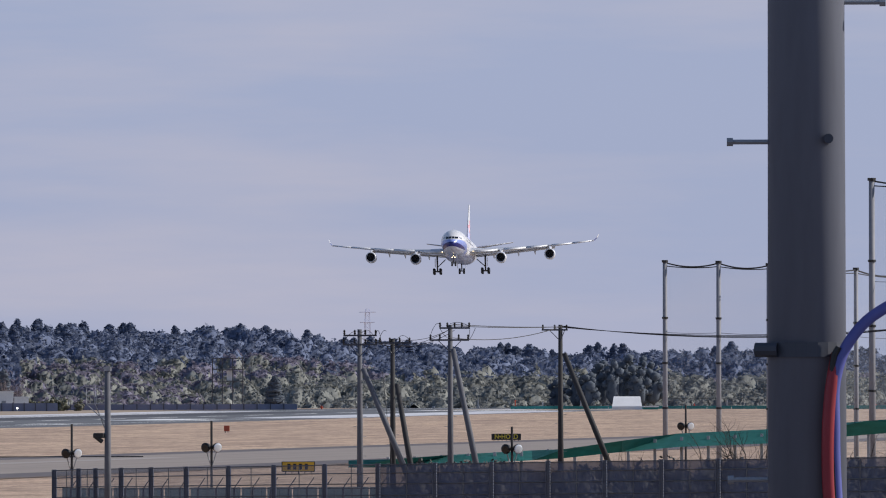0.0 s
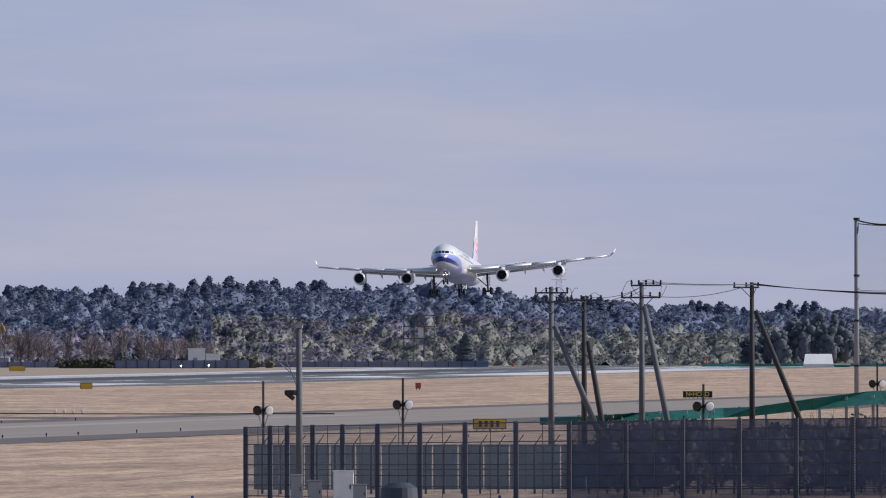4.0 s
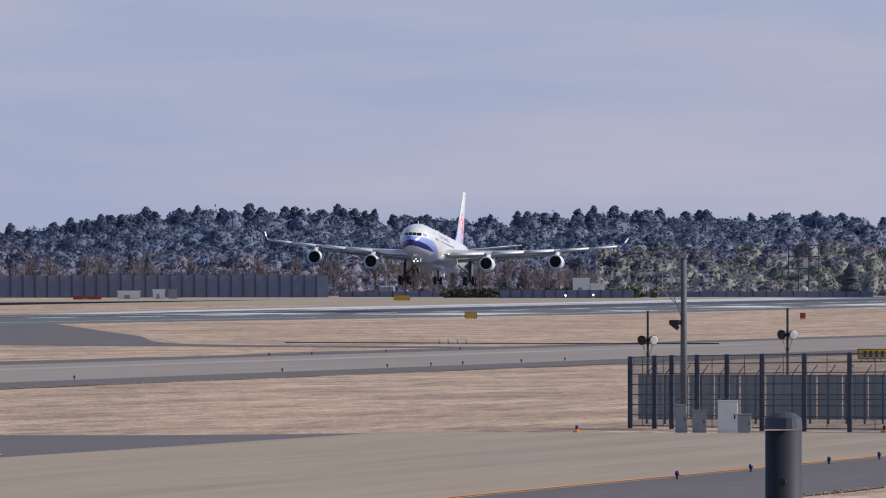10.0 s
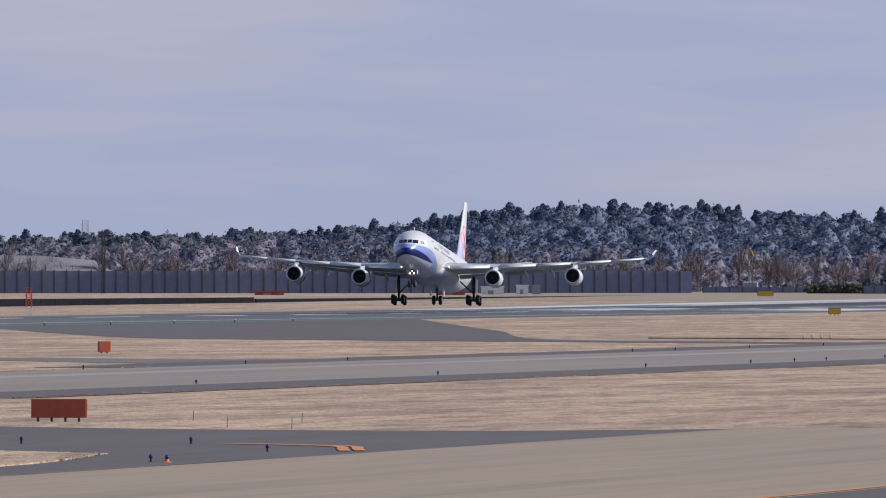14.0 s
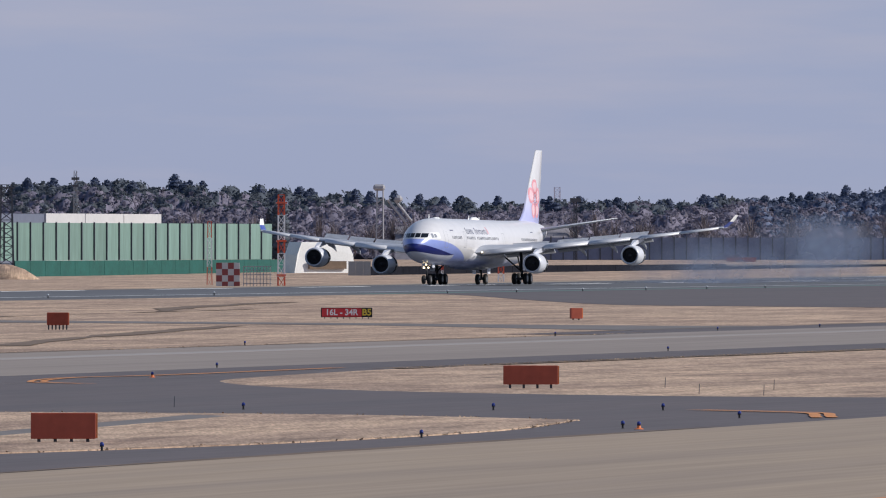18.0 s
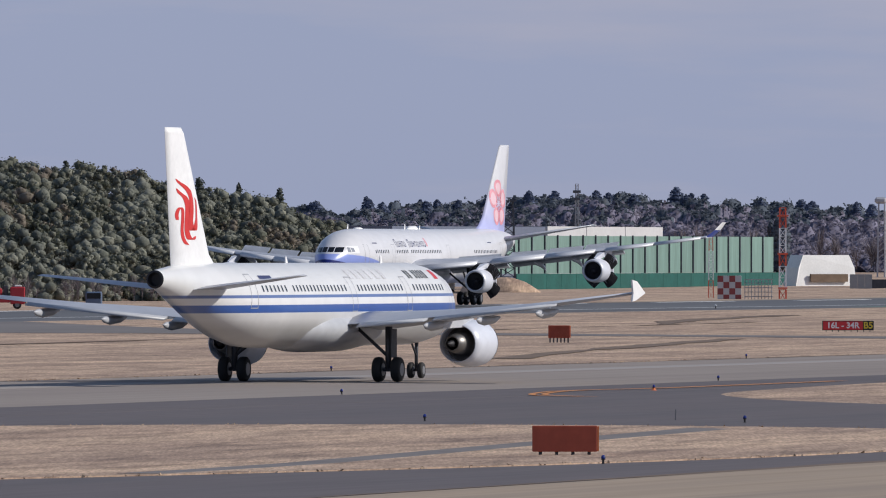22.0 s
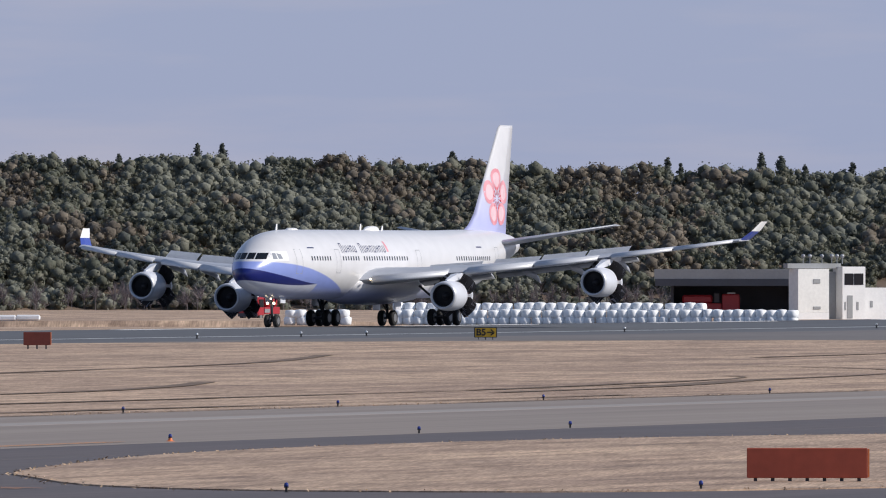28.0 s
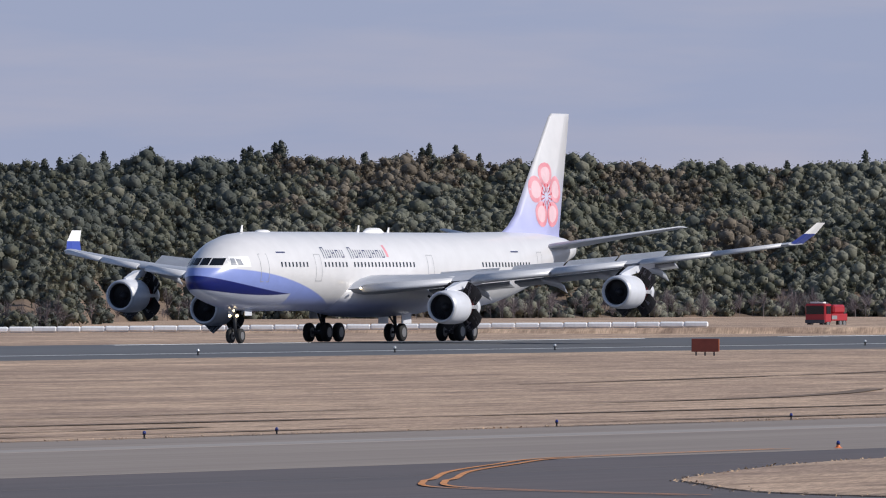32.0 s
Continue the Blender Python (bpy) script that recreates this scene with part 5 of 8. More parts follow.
def twigs(name, spots, label, material, n=60):
    """Bare winter trees: trunks and sprays of thin twigs. spots: (x, y, z, height, radius)."""
    vs, fs = [], []
    def strip(a, b, w):
        a, b = np.array(a), np.array(b)
        d = b - a
        o = np.cross(d, RNG.normal(size=3))
        o = o / (np.linalg.norm(o) + 1e-9) * w
        k = len(vs)
        vs.extend([tuple(a - o), tuple(a + o), tuple(b + o * 0.4), tuple(b - o * 0.4)])
        fs.append((k, k + 1, k + 2, k + 3))
    for x, y, z, h, r in spots:
        strip((x, y, z), (x, y, z + h * 0.6), 0.010 * h)
        for i in range(n):
            a = RNG.uniform(0, 2 * math.pi)
            k0, k1 = RNG.uniform(0.25, 0.6), RNG.uniform(0.55, 1.0)
            q = r * RNG.uniform(0.3, 1.0) * math.sqrt(max(1.05 - k1, 0.05) * 1.6)
            m = (x + 0.35 * q * math.cos(a), y + 0.35 * q * math.sin(a), z + h * (k0 * 0.5 + k1 * 0.5))
            e = (x + q * math.cos(a), y + q * math.sin(a), z + h * k1)
            strip((x, y, z + h * k0), m, 0.008 * h)
            strip(m, e, 0.006 * h)
            for _ in range(2):
                e2 = (e[0] + RNG.normal() * r * 0.18, e[1] + RNG.normal() * r * 0.18, e[2] + abs(RNG.normal()) * h * 0.06)
                strip(m, e2, 0.005 * h)
    ob = link(name, vs, fs, material)
    return tagged(ob, label, "bare trees", kind="stuff")


# bamboo hearts, lightened for haze like their leaves
M_BAMBOOCORE = mat("haze_tinted_bamboo_heart", (0.205, 0.21, 0.195), 0.95, var=0.2, fine=1.2, stretch=(1, 1, 0.3), coords="World")
M_BARK = mat("dark_bark", (0.06, 0.05, 0.042), 0.9, var=0.25, fine=3)


# the wooded bank behind the runway
def bank_top(a):
    """Height of the wood's skyline over the plain, by bearing."""
    return float(np.interp(a, [17.1, 17.4, 17.8, 18.0, 18.4, 18.9, 19.3, 20.5, 22, 23.3, 24.4, 25.4, 26.5, 28.5], [6.0, 11.6, 14.9, 16.0, 18.4, 19.8, 19.2, 19.7, 21.0, 21.0, 22.0, 22.0, 20.6, 19.8])) + 0.45 * math.sin(a * 9.3) + 0.35 * math.sin(a * 21.7 + 1) + 0.2 * math.sin(a * 47 + 2)


def bank_foot(a):
    """Distance of the wood's foot from the tripod."""
    return float(np.interp(a, [17, 19, 23, 25.55, 25.95, 26.2, 29], [1640, 1570, 1560, 1480, 1400, 1255, 1235]))


def bank_z(a, k):
    return -0.9 + max(bank_top(a) - 3.6, 0.5) * min(max(k, 0), 1) ** 0.8


hv, hf = [], []
NA, ND = 60, 9
for j in range(ND):
    for i in range(NA):
        a = 17.0 + 12.0 * i / (NA - 1)
        x, y = bear(a, bank_foot(a) + (1720 - bank_foot(a)) * j / (ND - 1))
        hv.append((x, y, bank_z(a, j / (ND - 2))))
hf = [(j * NA + i + 1, j * NA + i, (j + 1) * NA + i, (j + 1) * NA + i + 1) for j in range(ND - 1) for i in range(NA - 1)]
tagged(link("wooded_bank", hv, hf, M_SOIL), "rising earth bank under the wood", "ground", kind="structure")
SPECIES = {"olive": [], "grey": [], "brown": [], "cedar": []}
LUMPS[:] = [9, 1.12]
for j in range(17):
    for i in range(150):
        a = 17.25 + 11.4 * (i + RNG.uniform(-0.5, 0.5)) / 149
        k = (j + RNG.uniform(-0.5, 0.5)) / 16
        d = bank_foot(a) + 4 + (1700 - bank_foot(a)) * k
        x, y = bear(a, d)
        z = bank_z(a, k * 1.1)
        top = bank_top(a)
        h = RNG.uniform(2.8, 4.6) if j else RNG.uniform(2.2, 4.0)
        if j >= 14:
            h = (top - z) * RNG.uniform(0.84, 0.98)
        patch = noise.noise((a * 2.2, k * 3.0, 3.7)) + RNG.normal() * 0.22
        kind = "brown" if patch > 0.30 else "grey" if patch < -0.20 else "cedar" if RNG.uniform() < 0.12 else "olive"
        if a > 25.2 and kind != "cedar":
            kind = "cedar" if RNG.uniform() < 0.7 else "olive"
        if j == 16 and RNG.uniform() < (0.6 if a > 24.2 else 0.3 if a < 21 else 0.12):
            SPECIES["cedar"].append((x, y, z, (top - z) * RNG.uniform(1.02, 1.2), RNG.uniform(1.0, 1.7), "c"))
        else:
            SPECIES[kind].append((x, y, z - 0.4, h, RNG.choice((1.2, 1.5, 1.9, 2.6)) * RNG.uniform(0.85, 1.15), "b"))
wood("hillside_wood", SPECIES["olive"], 26, 0.27, M_LEAF, M_LEAFCORE, "dense dark olive evergreen wood on a bank", 0.80, 0.8)
wood("hillside_wood", SPECIES["grey"], 26, 0.27, M_LEAFGREY, M_LEAFGREYCORE, "pale grey-green evergreen crowns on the bank", 0.80, 0.8)
wood("hillside_wood", SPECIES["brown"], 28, 0.25, M_LEAFBROWN, M_LEAFBROWNCORE, "brownish half-bare crowns on the bank", 0.78, 1.0)
wood("hillside_wood", SPECIES["cedar"], 24, 0.27, M_LEAFCEDAR, M_LEAFCEDARCORE, "dark cedars on the bank's crest", 0.80, 0.8)
LUMPS[:] = [11, 1.15]
edge = []
for i in range(420):
    a = RNG.uniform(17.2, 28.5)
    x, y = bear(a, bank_foot(a) - RNG.uniform(1, 9))
    edge.append((x, y, -0.5, RNG.uniform(1.5, 4.0), RNG.uniform(1.0, 2.0)))
twigs("bare_thicket", edge, "brown leafless thicket at the wood's foot", M_BARE, 26)


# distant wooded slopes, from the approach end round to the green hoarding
# brown wood tinted lavender-blue to stand in for haze
M_BROWN = leaves("haze_tinted_brown_wood", (0.188, 0.174, 0.232), (0.198, 0.18, 0.224), 0.5, 0.15, 0.04, 0.08, 0.3)
M_BROWNCORE = mat("haze_tinted_brown_heart", (0.19, 0.176, 0.235), 0.95, var=0.2, fine=1.0, coords="World")
UPBIAS[0] = 0.6
LUMPS[:] = [9, 1.3]


def slope(name, a0, a1, d0, depth, table, rows, step, rad, kind_of, cedars, size):
    """A wooded slope between two bearings that climbs to the skyline of the table: one leafy canopy of overlapping domes, with pointed trees along its crest. kind_of(a, k): which wood grows at bearing a, k up the slope."""
    def rise(a, k):
        return 0.4 + (np.interp(a, [p[0] for p in table], [p[1] for p in table]) - 3.2) * np.clip(k, 0.0, 1.0) ** 0.9
    names = sorted(FARWOODS)
    n = int(radians(a1 - a0) * d0 / step)
    a = a0 + (a1 - a0) * (np.tile(np.arange(n), rows) + RNG.uniform(-0.5, 0.5, n * rows)) / n
    k = (np.repeat(np.arange(rows), n) + RNG.uniform(-0.5, 0.5, n * rows)) / (rows - 1)
    kinds = np.array([names.index(kind_of(p, q)) for p, q in zip(a, k + RNG.normal(size=len(k)) * 0.05)])
    tu, tv = np.radians(a - a0) * d0, depth * k
    foot, high, wide = rise(a, k) + RNG.uniform(-0.7, 0.5, len(a)), RNG.uniform(1.7, 3.1, len(a)), rad * RNG.uniform(0.75, 1.4, len(a))
    # the canopy sheet
    nu, nv = int(radians(a1 - a0) * d0 / 0.75), 12 * rows
    gu, gvv = np.linspace(0, radians(a1 - a0) * d0, nu), np.linspace(-5, depth + 6, nv)
    verts, tone = [], []
    for v in gvv:
        near = np.abs(tv - v) < rad * 1.9
        u, w = tu[near], wide[near]
        d2 = ((gu[:, None] - u[None]) / w) ** 2 + ((v - tv[near])[None] / w) ** 2
        dome = np.where(d2 < 1, foot[near] + high[near] * np.sqrt(np.clip(1 - d2, 0, 1)), -9.0)
        ang = a0 + np.degrees(gu / d0)
        z = np.maximum(dome.max(1), rise(ang, np.full(nu, v / depth)) - 0.6) + RNG.normal(size=nu) * 0.26
        if v == gvv[-1]:
            z -= 9
        d = d0 + v + RNG.normal(size=nu) * 0.2
        verts.append(np.stack([-d * np.sin(np.radians(ang)), d * np.cos(np.radians(ang)), z], 1))
        tone.append(kinds[near][dome.argmax(1)])
    grid, tone = np.concatenate(verts), np.stack(tone)
    q = np.arange(nu * nv).reshape(nv, nu)
    cells = np.stack([q[:-1, 1:], q[:-1, :-1], q[1:, :-1], q[1:, 1:]], -1).reshape(-1, 4)
    cell_tone = tone[:-1, :-1].reshape(-1)
    # leaf sprays over the sheet
    pick = RNG.integers(0, len(cells), int(len(cells) * 6.0))
    p0, p1, p3 = grid[cells[pick, 1]], grid[cells[pick, 0]], grid[cells[pick, 2]]
    nrm = np.cross(p3 - p0, p1 - p0)
    nrm /= np.linalg.norm(nrm, axis=1, keepdims=True)
    c = p0 + (p1 - p0) * RNG.uniform(0, 1, (len(pick), 1)) + (p3 - p0) * RNG.uniform(0, 1, (len(pick), 1)) + nrm * RNG.uniform(0.0, 0.5, (len(pick), 1))
    nrm = nrm + RNG.normal(scale=0.45, size=nrm.shape)
    e1 = np.cross(nrm, RNG.normal(size=nrm.shape))
    e1 /= np.linalg.norm(e1, axis=1, keepdims=True)
    e2 = np.cross(nrm / np.linalg.norm(nrm, axis=1, keepdims=True), e1)
    sz = size * RNG.uniform(0.5, 1.3, (len(pick), 1)) * 0.5
    e1, e2 = e1 * sz, e2 * sz * 0.8
    quads = np.stack([c - e1 - e2, c + e1 - e2 * 0.6, c + e1 * 0.7 + e2, c - e1 * 0.8 + e2 * 0.8], 1).reshape(-1, 3)
    co = np.concatenate([grid, quads]).astype(np.float32)
    loops = np.concatenate([cells.ravel(), len(grid) + np.arange(len(quads))]).astype(np.int32)
    count = len(cells) + len(pick)
    me = bpy.data.meshes.new(name)
    me.vertices.add(len(co))
    me.vertices.foreach_set("co", co.ravel())
    me.loops.add(len(loops))
    me.loops.foreach_set("vertex_index", loops)
    me.polygons.add(count)
    me.polygons.foreach_set("loop_start", (np.arange(count) * 4).astype(np.int32))
    for w in names:
        me.materials.append(FARWOODS[w][1])
    for w in names:
        me.materials.append(FARWOODS[w][0])
    me.polygons.foreach_set("material_index", np.concatenate([cell_tone, cell_tone[pick] + len(names)]).astype(np.int32))
    me.update(calc_edges=True)
    me.polygons.foreach_set("use_smooth", np.concatenate([np.ones(len(cells), bool), np.zeros(len(pick), bool)]))
    tagged(new(name, me), "distant mixed evergreen and leafless wood on a slope", "woods", kind="stuff")
    # pointed trees on the crest
    crest = []
    for _ in range(int(n * cedars)):
        b = RNG.uniform(a0, a1)
        if names[int(kinds[-n:][int((b - a0) / (a1 - a0) * (n - 1))])] != "brown":
            r = RNG.uniform(0.9, 1.0)
            crest.append((*bear(b, d0 + depth * r), float(rise(b, r)) - 0.5, RNG.uniform(3.2, 5.0), rad * RNG.uniform(0.55, 0.95), "c"))
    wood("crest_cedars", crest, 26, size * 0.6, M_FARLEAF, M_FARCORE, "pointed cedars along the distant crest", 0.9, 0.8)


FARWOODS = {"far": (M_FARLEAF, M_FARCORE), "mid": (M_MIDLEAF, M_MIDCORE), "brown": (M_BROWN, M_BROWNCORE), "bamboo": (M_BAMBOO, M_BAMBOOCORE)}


def west_kind(a, k):
    if k < float(np.interp(a, [5, 8.2, 8.7, 9.0, 9.3], [0.52, 0.42, 0.26, 0.10, -0.3])):
        return "bamboo"
    return "brown" if k < float(np.interp(a, [7.5, 8.4, 9.0, 10.4], [0.0, 0.66, 0.56, 0.42])) + 0.14 * noise.noise((a * 3.1, k * 2.0, 0.3)) else "far"


def middle_kind(a, k):
    return "brown" if k < float(np.interp(a, [9.8, 11.2, 12.2, 12.6, 13.4], [0.42, 0.36, 0.45, 0.80, 0.88])) + 0.16 * noise.noise((a * 3.1, k * 2.0, 0.3)) else "far"


def east_kind(a, k):
    return "brown" if k < float(np.interp(a, [13, 14.6, 15.4, 16.4, 19], [0.90, 0.86, 0.66, 0.60, 0.5])) + 0.16 * noise.noise((a * 3.1, k * 2.0, 0.3)) else "mid"


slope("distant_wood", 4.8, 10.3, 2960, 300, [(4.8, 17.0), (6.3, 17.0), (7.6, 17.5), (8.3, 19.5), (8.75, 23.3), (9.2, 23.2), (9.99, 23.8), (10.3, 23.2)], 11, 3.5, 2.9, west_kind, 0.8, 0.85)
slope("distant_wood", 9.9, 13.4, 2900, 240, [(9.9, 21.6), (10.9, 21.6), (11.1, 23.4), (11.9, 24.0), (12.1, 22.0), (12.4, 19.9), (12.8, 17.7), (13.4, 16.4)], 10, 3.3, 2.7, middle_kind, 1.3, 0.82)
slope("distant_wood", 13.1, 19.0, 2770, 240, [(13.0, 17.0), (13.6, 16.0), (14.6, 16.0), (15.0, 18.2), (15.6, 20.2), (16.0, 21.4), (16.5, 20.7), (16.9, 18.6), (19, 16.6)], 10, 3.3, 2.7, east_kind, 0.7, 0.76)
dark = []
for a0, n, h0, h1, spread in ((7.05, 9, 9.5, 14.5, 0.15), (7.32, 5, 7.0, 10.5, 0.09), (9.97, 3, 9.0, 12.0, 0.03), (8.72, 2, 7.5, 9.0, 0.03), (10.28, 2, 8.0, 9.5, 0.05), (12.02, 3, 9.0, 12.0, 0.06), (15.35, 4, 12.0, 16.0, 0.12), (16.35, 4, 12.0, 16.0, 0.15)):
    for _ in range(n):
        a = a0 + RNG.uniform(-spread, spread)
        x, y = bear(a, RNG.uniform(2905, 2935) if a < 13 else RNG.uniform(2750, 2765))
        dark.append((x, y, 0.8, RNG.uniform(h0, h1), RNG.uniform(2.2, 3.2), "b" if a0 < 7.5 else "c"))
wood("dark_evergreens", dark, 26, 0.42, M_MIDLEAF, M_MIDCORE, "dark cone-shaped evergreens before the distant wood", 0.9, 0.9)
UPBIAS[0] = 0.25
LUMPS[:] = [11, 1.15]
spots = []
for i in range(150):
    a = RNG.uniform(9.8, 15.8)
    d = RNG.uniform(2748, 2765) if a > 13.2 else RNG.uniform(2850, 2895)
    x, y = bear(a, d)
    spots.append((x, y, 0.2, RNG.uniform(7, 12), RNG.uniform(3, 5)))
twigs("bare_wood", spots, "leafless brown winter trees along the field's edge", M_BARE, 34)


# ---- boards and signs on the grass ----
def legs(bm, x0, x1, n, y, h, r=0.06):
    for i in range(n):
        x = x0 + (x1 - x0) * (i + 0.5) / n
        box(bm, x - r, y - r, 0, x + r, y + r, h)


def board(name, x, y, turn, w, h, foot, n, depth=0.35, label="", ribbed=False, group="red boards on the grass", paint_mat=M_REDBOARD):
    """A red-brown box board on short legs; its front faces -y before turning."""
    T = empty(name, pose(x, y, ground_z(x, y), 0, 0, turn))
    b = bmesh.new()
    box(b, -w / 2, -depth / 2, foot, w / 2, depth / 2, foot + h, bevel=0.02)
    part("board", b, paint_mat, T)
    for i in range(10 if ribbed else 0):
        b = bmesh.new()
        xx = -w / 2 + w * (i + 0.5) / 10
        box(b, xx - 0.03, -depth / 2 - 0.05, foot, xx + 0.03, -depth / 2 - 0.002, foot + h)
        part("rib", b, M_REDBOARD, T)
    # the end is the lit side of the red box, coloured brighter
    b = bmesh.new()
    box(b, w / 2 + 0.003, -depth / 2 + 0.01, foot + 0.02, w / 2 + 0.05, depth / 2 - 0.01, foot + h - 0.02)
    part("board_end", b, M_ORANGE_AND_SUNLIT, T, "board end, bright orange for sunlit red paint")
    for i in range(n):
        b = bmesh.new()
        xx = -w / 2 + w * (i + 0.5) / n
        box(b, xx - 0.05, -0.05, -0.05, xx + 0.05, 0.05, foot)
        part("leg", b, M_GEAR, T)
    tagged(T, label or "red-brown box board on short legs", "board", group)
    return T


board("marker_board", -102.9, 351.8, 16.5, 1.95, 0.78, 0.15, 4)
board("marker_board", -122.8, 488.3, 14.5, 2.25, 0.78, 0.16, 4)
board("marker_board", -112.0, 315.2, 19.5, 3.3, 0.82, 0.15, 7, label="long red-brown box board on seven legs")
board("marker_board", -221.8, 896.0, 35, 0.9, 0.8, 0.1, 2, label="small orange-red box board")
board("marker_board", -300.9, 1002.3, 16, 1.75, 0.85, 0.25, 3, label="dark red box board on three short legs", paint_mat=M_DARKBOARD)
board("marker_board", -230.3, 786.0, 16, 1.45, 0.85, 0.3, 6, ribbed=True, label="ribbed red-brown box board on short legs")
board("marker_board", -311.2, 727.2, 22, 1.75, 0.85, 0.25, 3, label="dark red box board on three short legs", paint_mat=M_DARKBOARD)
board("marker_board", -266.3, 1694.7, 9, 0.75, 0.8, 0.2, 2, label="small red box board")


def writing(text, parent, x, y, z, size, material, label):
    c = bpy.data.curves.new("letters", 'FONT')
    c.body, c.size, c.extrude, c.align_x, c.align_y = text, size, 0.01, 'CENTER', 'CENTER'
    c.offset = size * 0.025
    c.materials.append(material)
    o = new("letters", c)
    o.parent = parent
    o.matrix_basis = pose(x, y, z, 90)
    if label:
        o["label"] = label
    return o


def sign(name, x, y, turn, panels, h, foot, depth=0.3, label="", frame_mat=M_BLACK, bars=0):
    """A lit-box taxiway sign. panels: (width, face material, text, text material)."""
    T = empty(name, pose(x, y, ground_z(x, y), 0, 0, turn))
    w = sum(p[0] for p in panels)
    x0 = -w / 2
    b = bmesh.new()
    box(b, -w / 2 - 0.05, -depth / 2, foot, w / 2 + 0.05, depth / 2, foot + h, bevel=0.02)
    part("sign_box", b, frame_mat, T)
    for pw, m, text, tm in panels:
        b = bmesh.new()
        box(b, x0 + 0.02, -depth / 2 - 0.03, foot + 0.05, x0 + pw - 0.02, -depth / 2 - 0.004, foot + h - 0.05)
        part("sign_face", b, m, T)
        if text:
            writing(text, T, x0 + pw / 2, -depth / 2 - 0.035, foot + h / 2, h * (0.95 if len(text) < 8 else 0.86), tm, "painted sign letters")
        elif bars:
            for k in range(bars):
                b = bmesh.new()
                box(b, x0 + pw * (0.16 + 0.72 * k / bars), -depth / 2 - 0.045, foot + 0.16, x0 + pw * (0.16 + 0.72 * (k + 0.55) / bars), -depth / 2 - 0.032, foot + h - 0.16)
                part("lettering_bar", b, M_BLACK, T)
        x0 += pw
    for i in range(max(2, int(w / 0.45))):
        b = bmesh.new()
        xx = -w / 2 + w * (i + 0.5) / max(2, int(w / 0.45))
        box(b, xx - 0.03, -0.03, -0.05, xx + 0.03, 0.03, foot)
        part("leg", b, M_GEAR, T)
    tagged(T, label, "sign")
    return T


M_SIGNWHITE = mat("white_sign_letter", (0.85, 0.85, 0.85), 0.4)
M_SIGNYELLOW = mat("yellow_sign_letter", (0.75, 0.55, 0.05), 0.4)
sign("taxiway_sign", -239.5, 895.2, 15, ((3.05, M_REDSIGN, "16L - 34R", M_SIGNWHITE), (0.75, M_BLACK, "B5", M_SIGNYELLOW)), 0.72, 0.12, label="red runway sign lettered 16L-34R with a black B5 panel")
sign("taxiway_sign", -316.0, 820.3, 21, ((1.55, M_YELLOWSIGN, "B5\u2192", M_BLACK),), 0.72, 0.18, label="yellow sign lettered B5 with an arrow")
sign("taxiway_sign", -306.6, 1656.9, 10, ((1.6, M_YELLOWSIGN, "", M_BLACK),), 0.8, 0.2, label="yellow sign on the grass beside the runway")
sign("taxiway_sign", -133.9, 885.9, 8, ((2.35, M_YELLOWSIGN, "", M_BLACK),), 0.75, 0.15, label="yellow sign with dark lettering blocks beside the taxiway", bars=4)
sign("taxiway_sign", -192.7, 1440.2, 8, ((3.4, M_BLACK, "N\u2022HOLD", M_SIGNYELLOW),), 0.75, 0.15, label="black sign with yellow letters")
sign("taxiway_sign", -465, 2436, 11, ((3.2, M_YELLOWSIGN, "", M_BLACK),), 1.0, 0.3, label="yellow sign far down the runway")


# ---- edge lights ----
M_BLUELAMP = mat("blue_lamp_glass", (0.03, 0.05, 0.25), 0.2)
def edge_light(x, y, label, dome, cone=False, s=0.8):
    T = empty("edge_light", pose(x, y, ground_z(x, y)))
    b = bmesh.new()
    loft(b, [[(r * s * math.cos(2 * math.pi * i / 8), r * s * math.sin(2 * math.pi * i / 8), z * s) for i in range(8)] for r, z in ((0.09, -0.1), (0.09, 0.03), (0.045, 0.05), (0.045, 0.17), (0.085, 0.18), (0.085, 0.21))])
    part("stem", b, M_BLACK, T)
    b = bmesh.new()
    loft(b, [[(r * s * math.cos(2 * math.pi * i / 8), r * s * math.sin(2 * math.pi * i / 8), z * s) for i in range(8)] for r, z in ((0.075, 0.212), (0.085, 0.27), (0.06, 0.33), (0.01, 0.35))])
    part("lens", b, dome, T, "", True)
    if cone:
        b = bmesh.new()
        loft(b, [[(r * s * math.cos(2 * math.pi * i / 10), r * s * math.sin(2 * math.pi * i / 10), z * s) for i in range(10)] for r, z in ((0.2, 0.0), (0.2, 0.04), (0.1, 0.08), (0.06, 0.2))], cap0=False)
        part("cone", b, M_ORANGE_AND_SUNLIT, T, "orange base cone")
    tagged(T, label, "airfield light", "edge lights along the taxiways")
    return T


for x, y in [(-188, y) for y in (389, 400, 425, 448, 471, 495, 524, 600, 680, 754, 799, 830, 930, 947, 978, 1011)] + [(-156.2, y) for y in (399, 414, 500, 560, 652, 714, 777, 813, 829, 841, 864, 882)] + [(-129, 423), (-117, 423), (-108, 424), (-102, 425), (-95, 407), (-98, 339), (-95, 364), (-120, 297), (-111, 304), (-93.5, 384)]:
    edge_light(x, y, "small blue-lensed edge light on a black stem", M_BLUELAMP)
for x, y in [(-61.2, y) for y in (365, 379, 395, 406, 419)]:
    edge_light(x, y, "small blue-lensed edge light on a black stem", M_BLUELAMP)
for x, y in [(-92.6, 382.5), (-84, 477), (-72, 479), (-157, 378.2), (-148, 520)]:
    edge_light(x, y, "edge light in an orange cone", M_BLUELAMP, True)
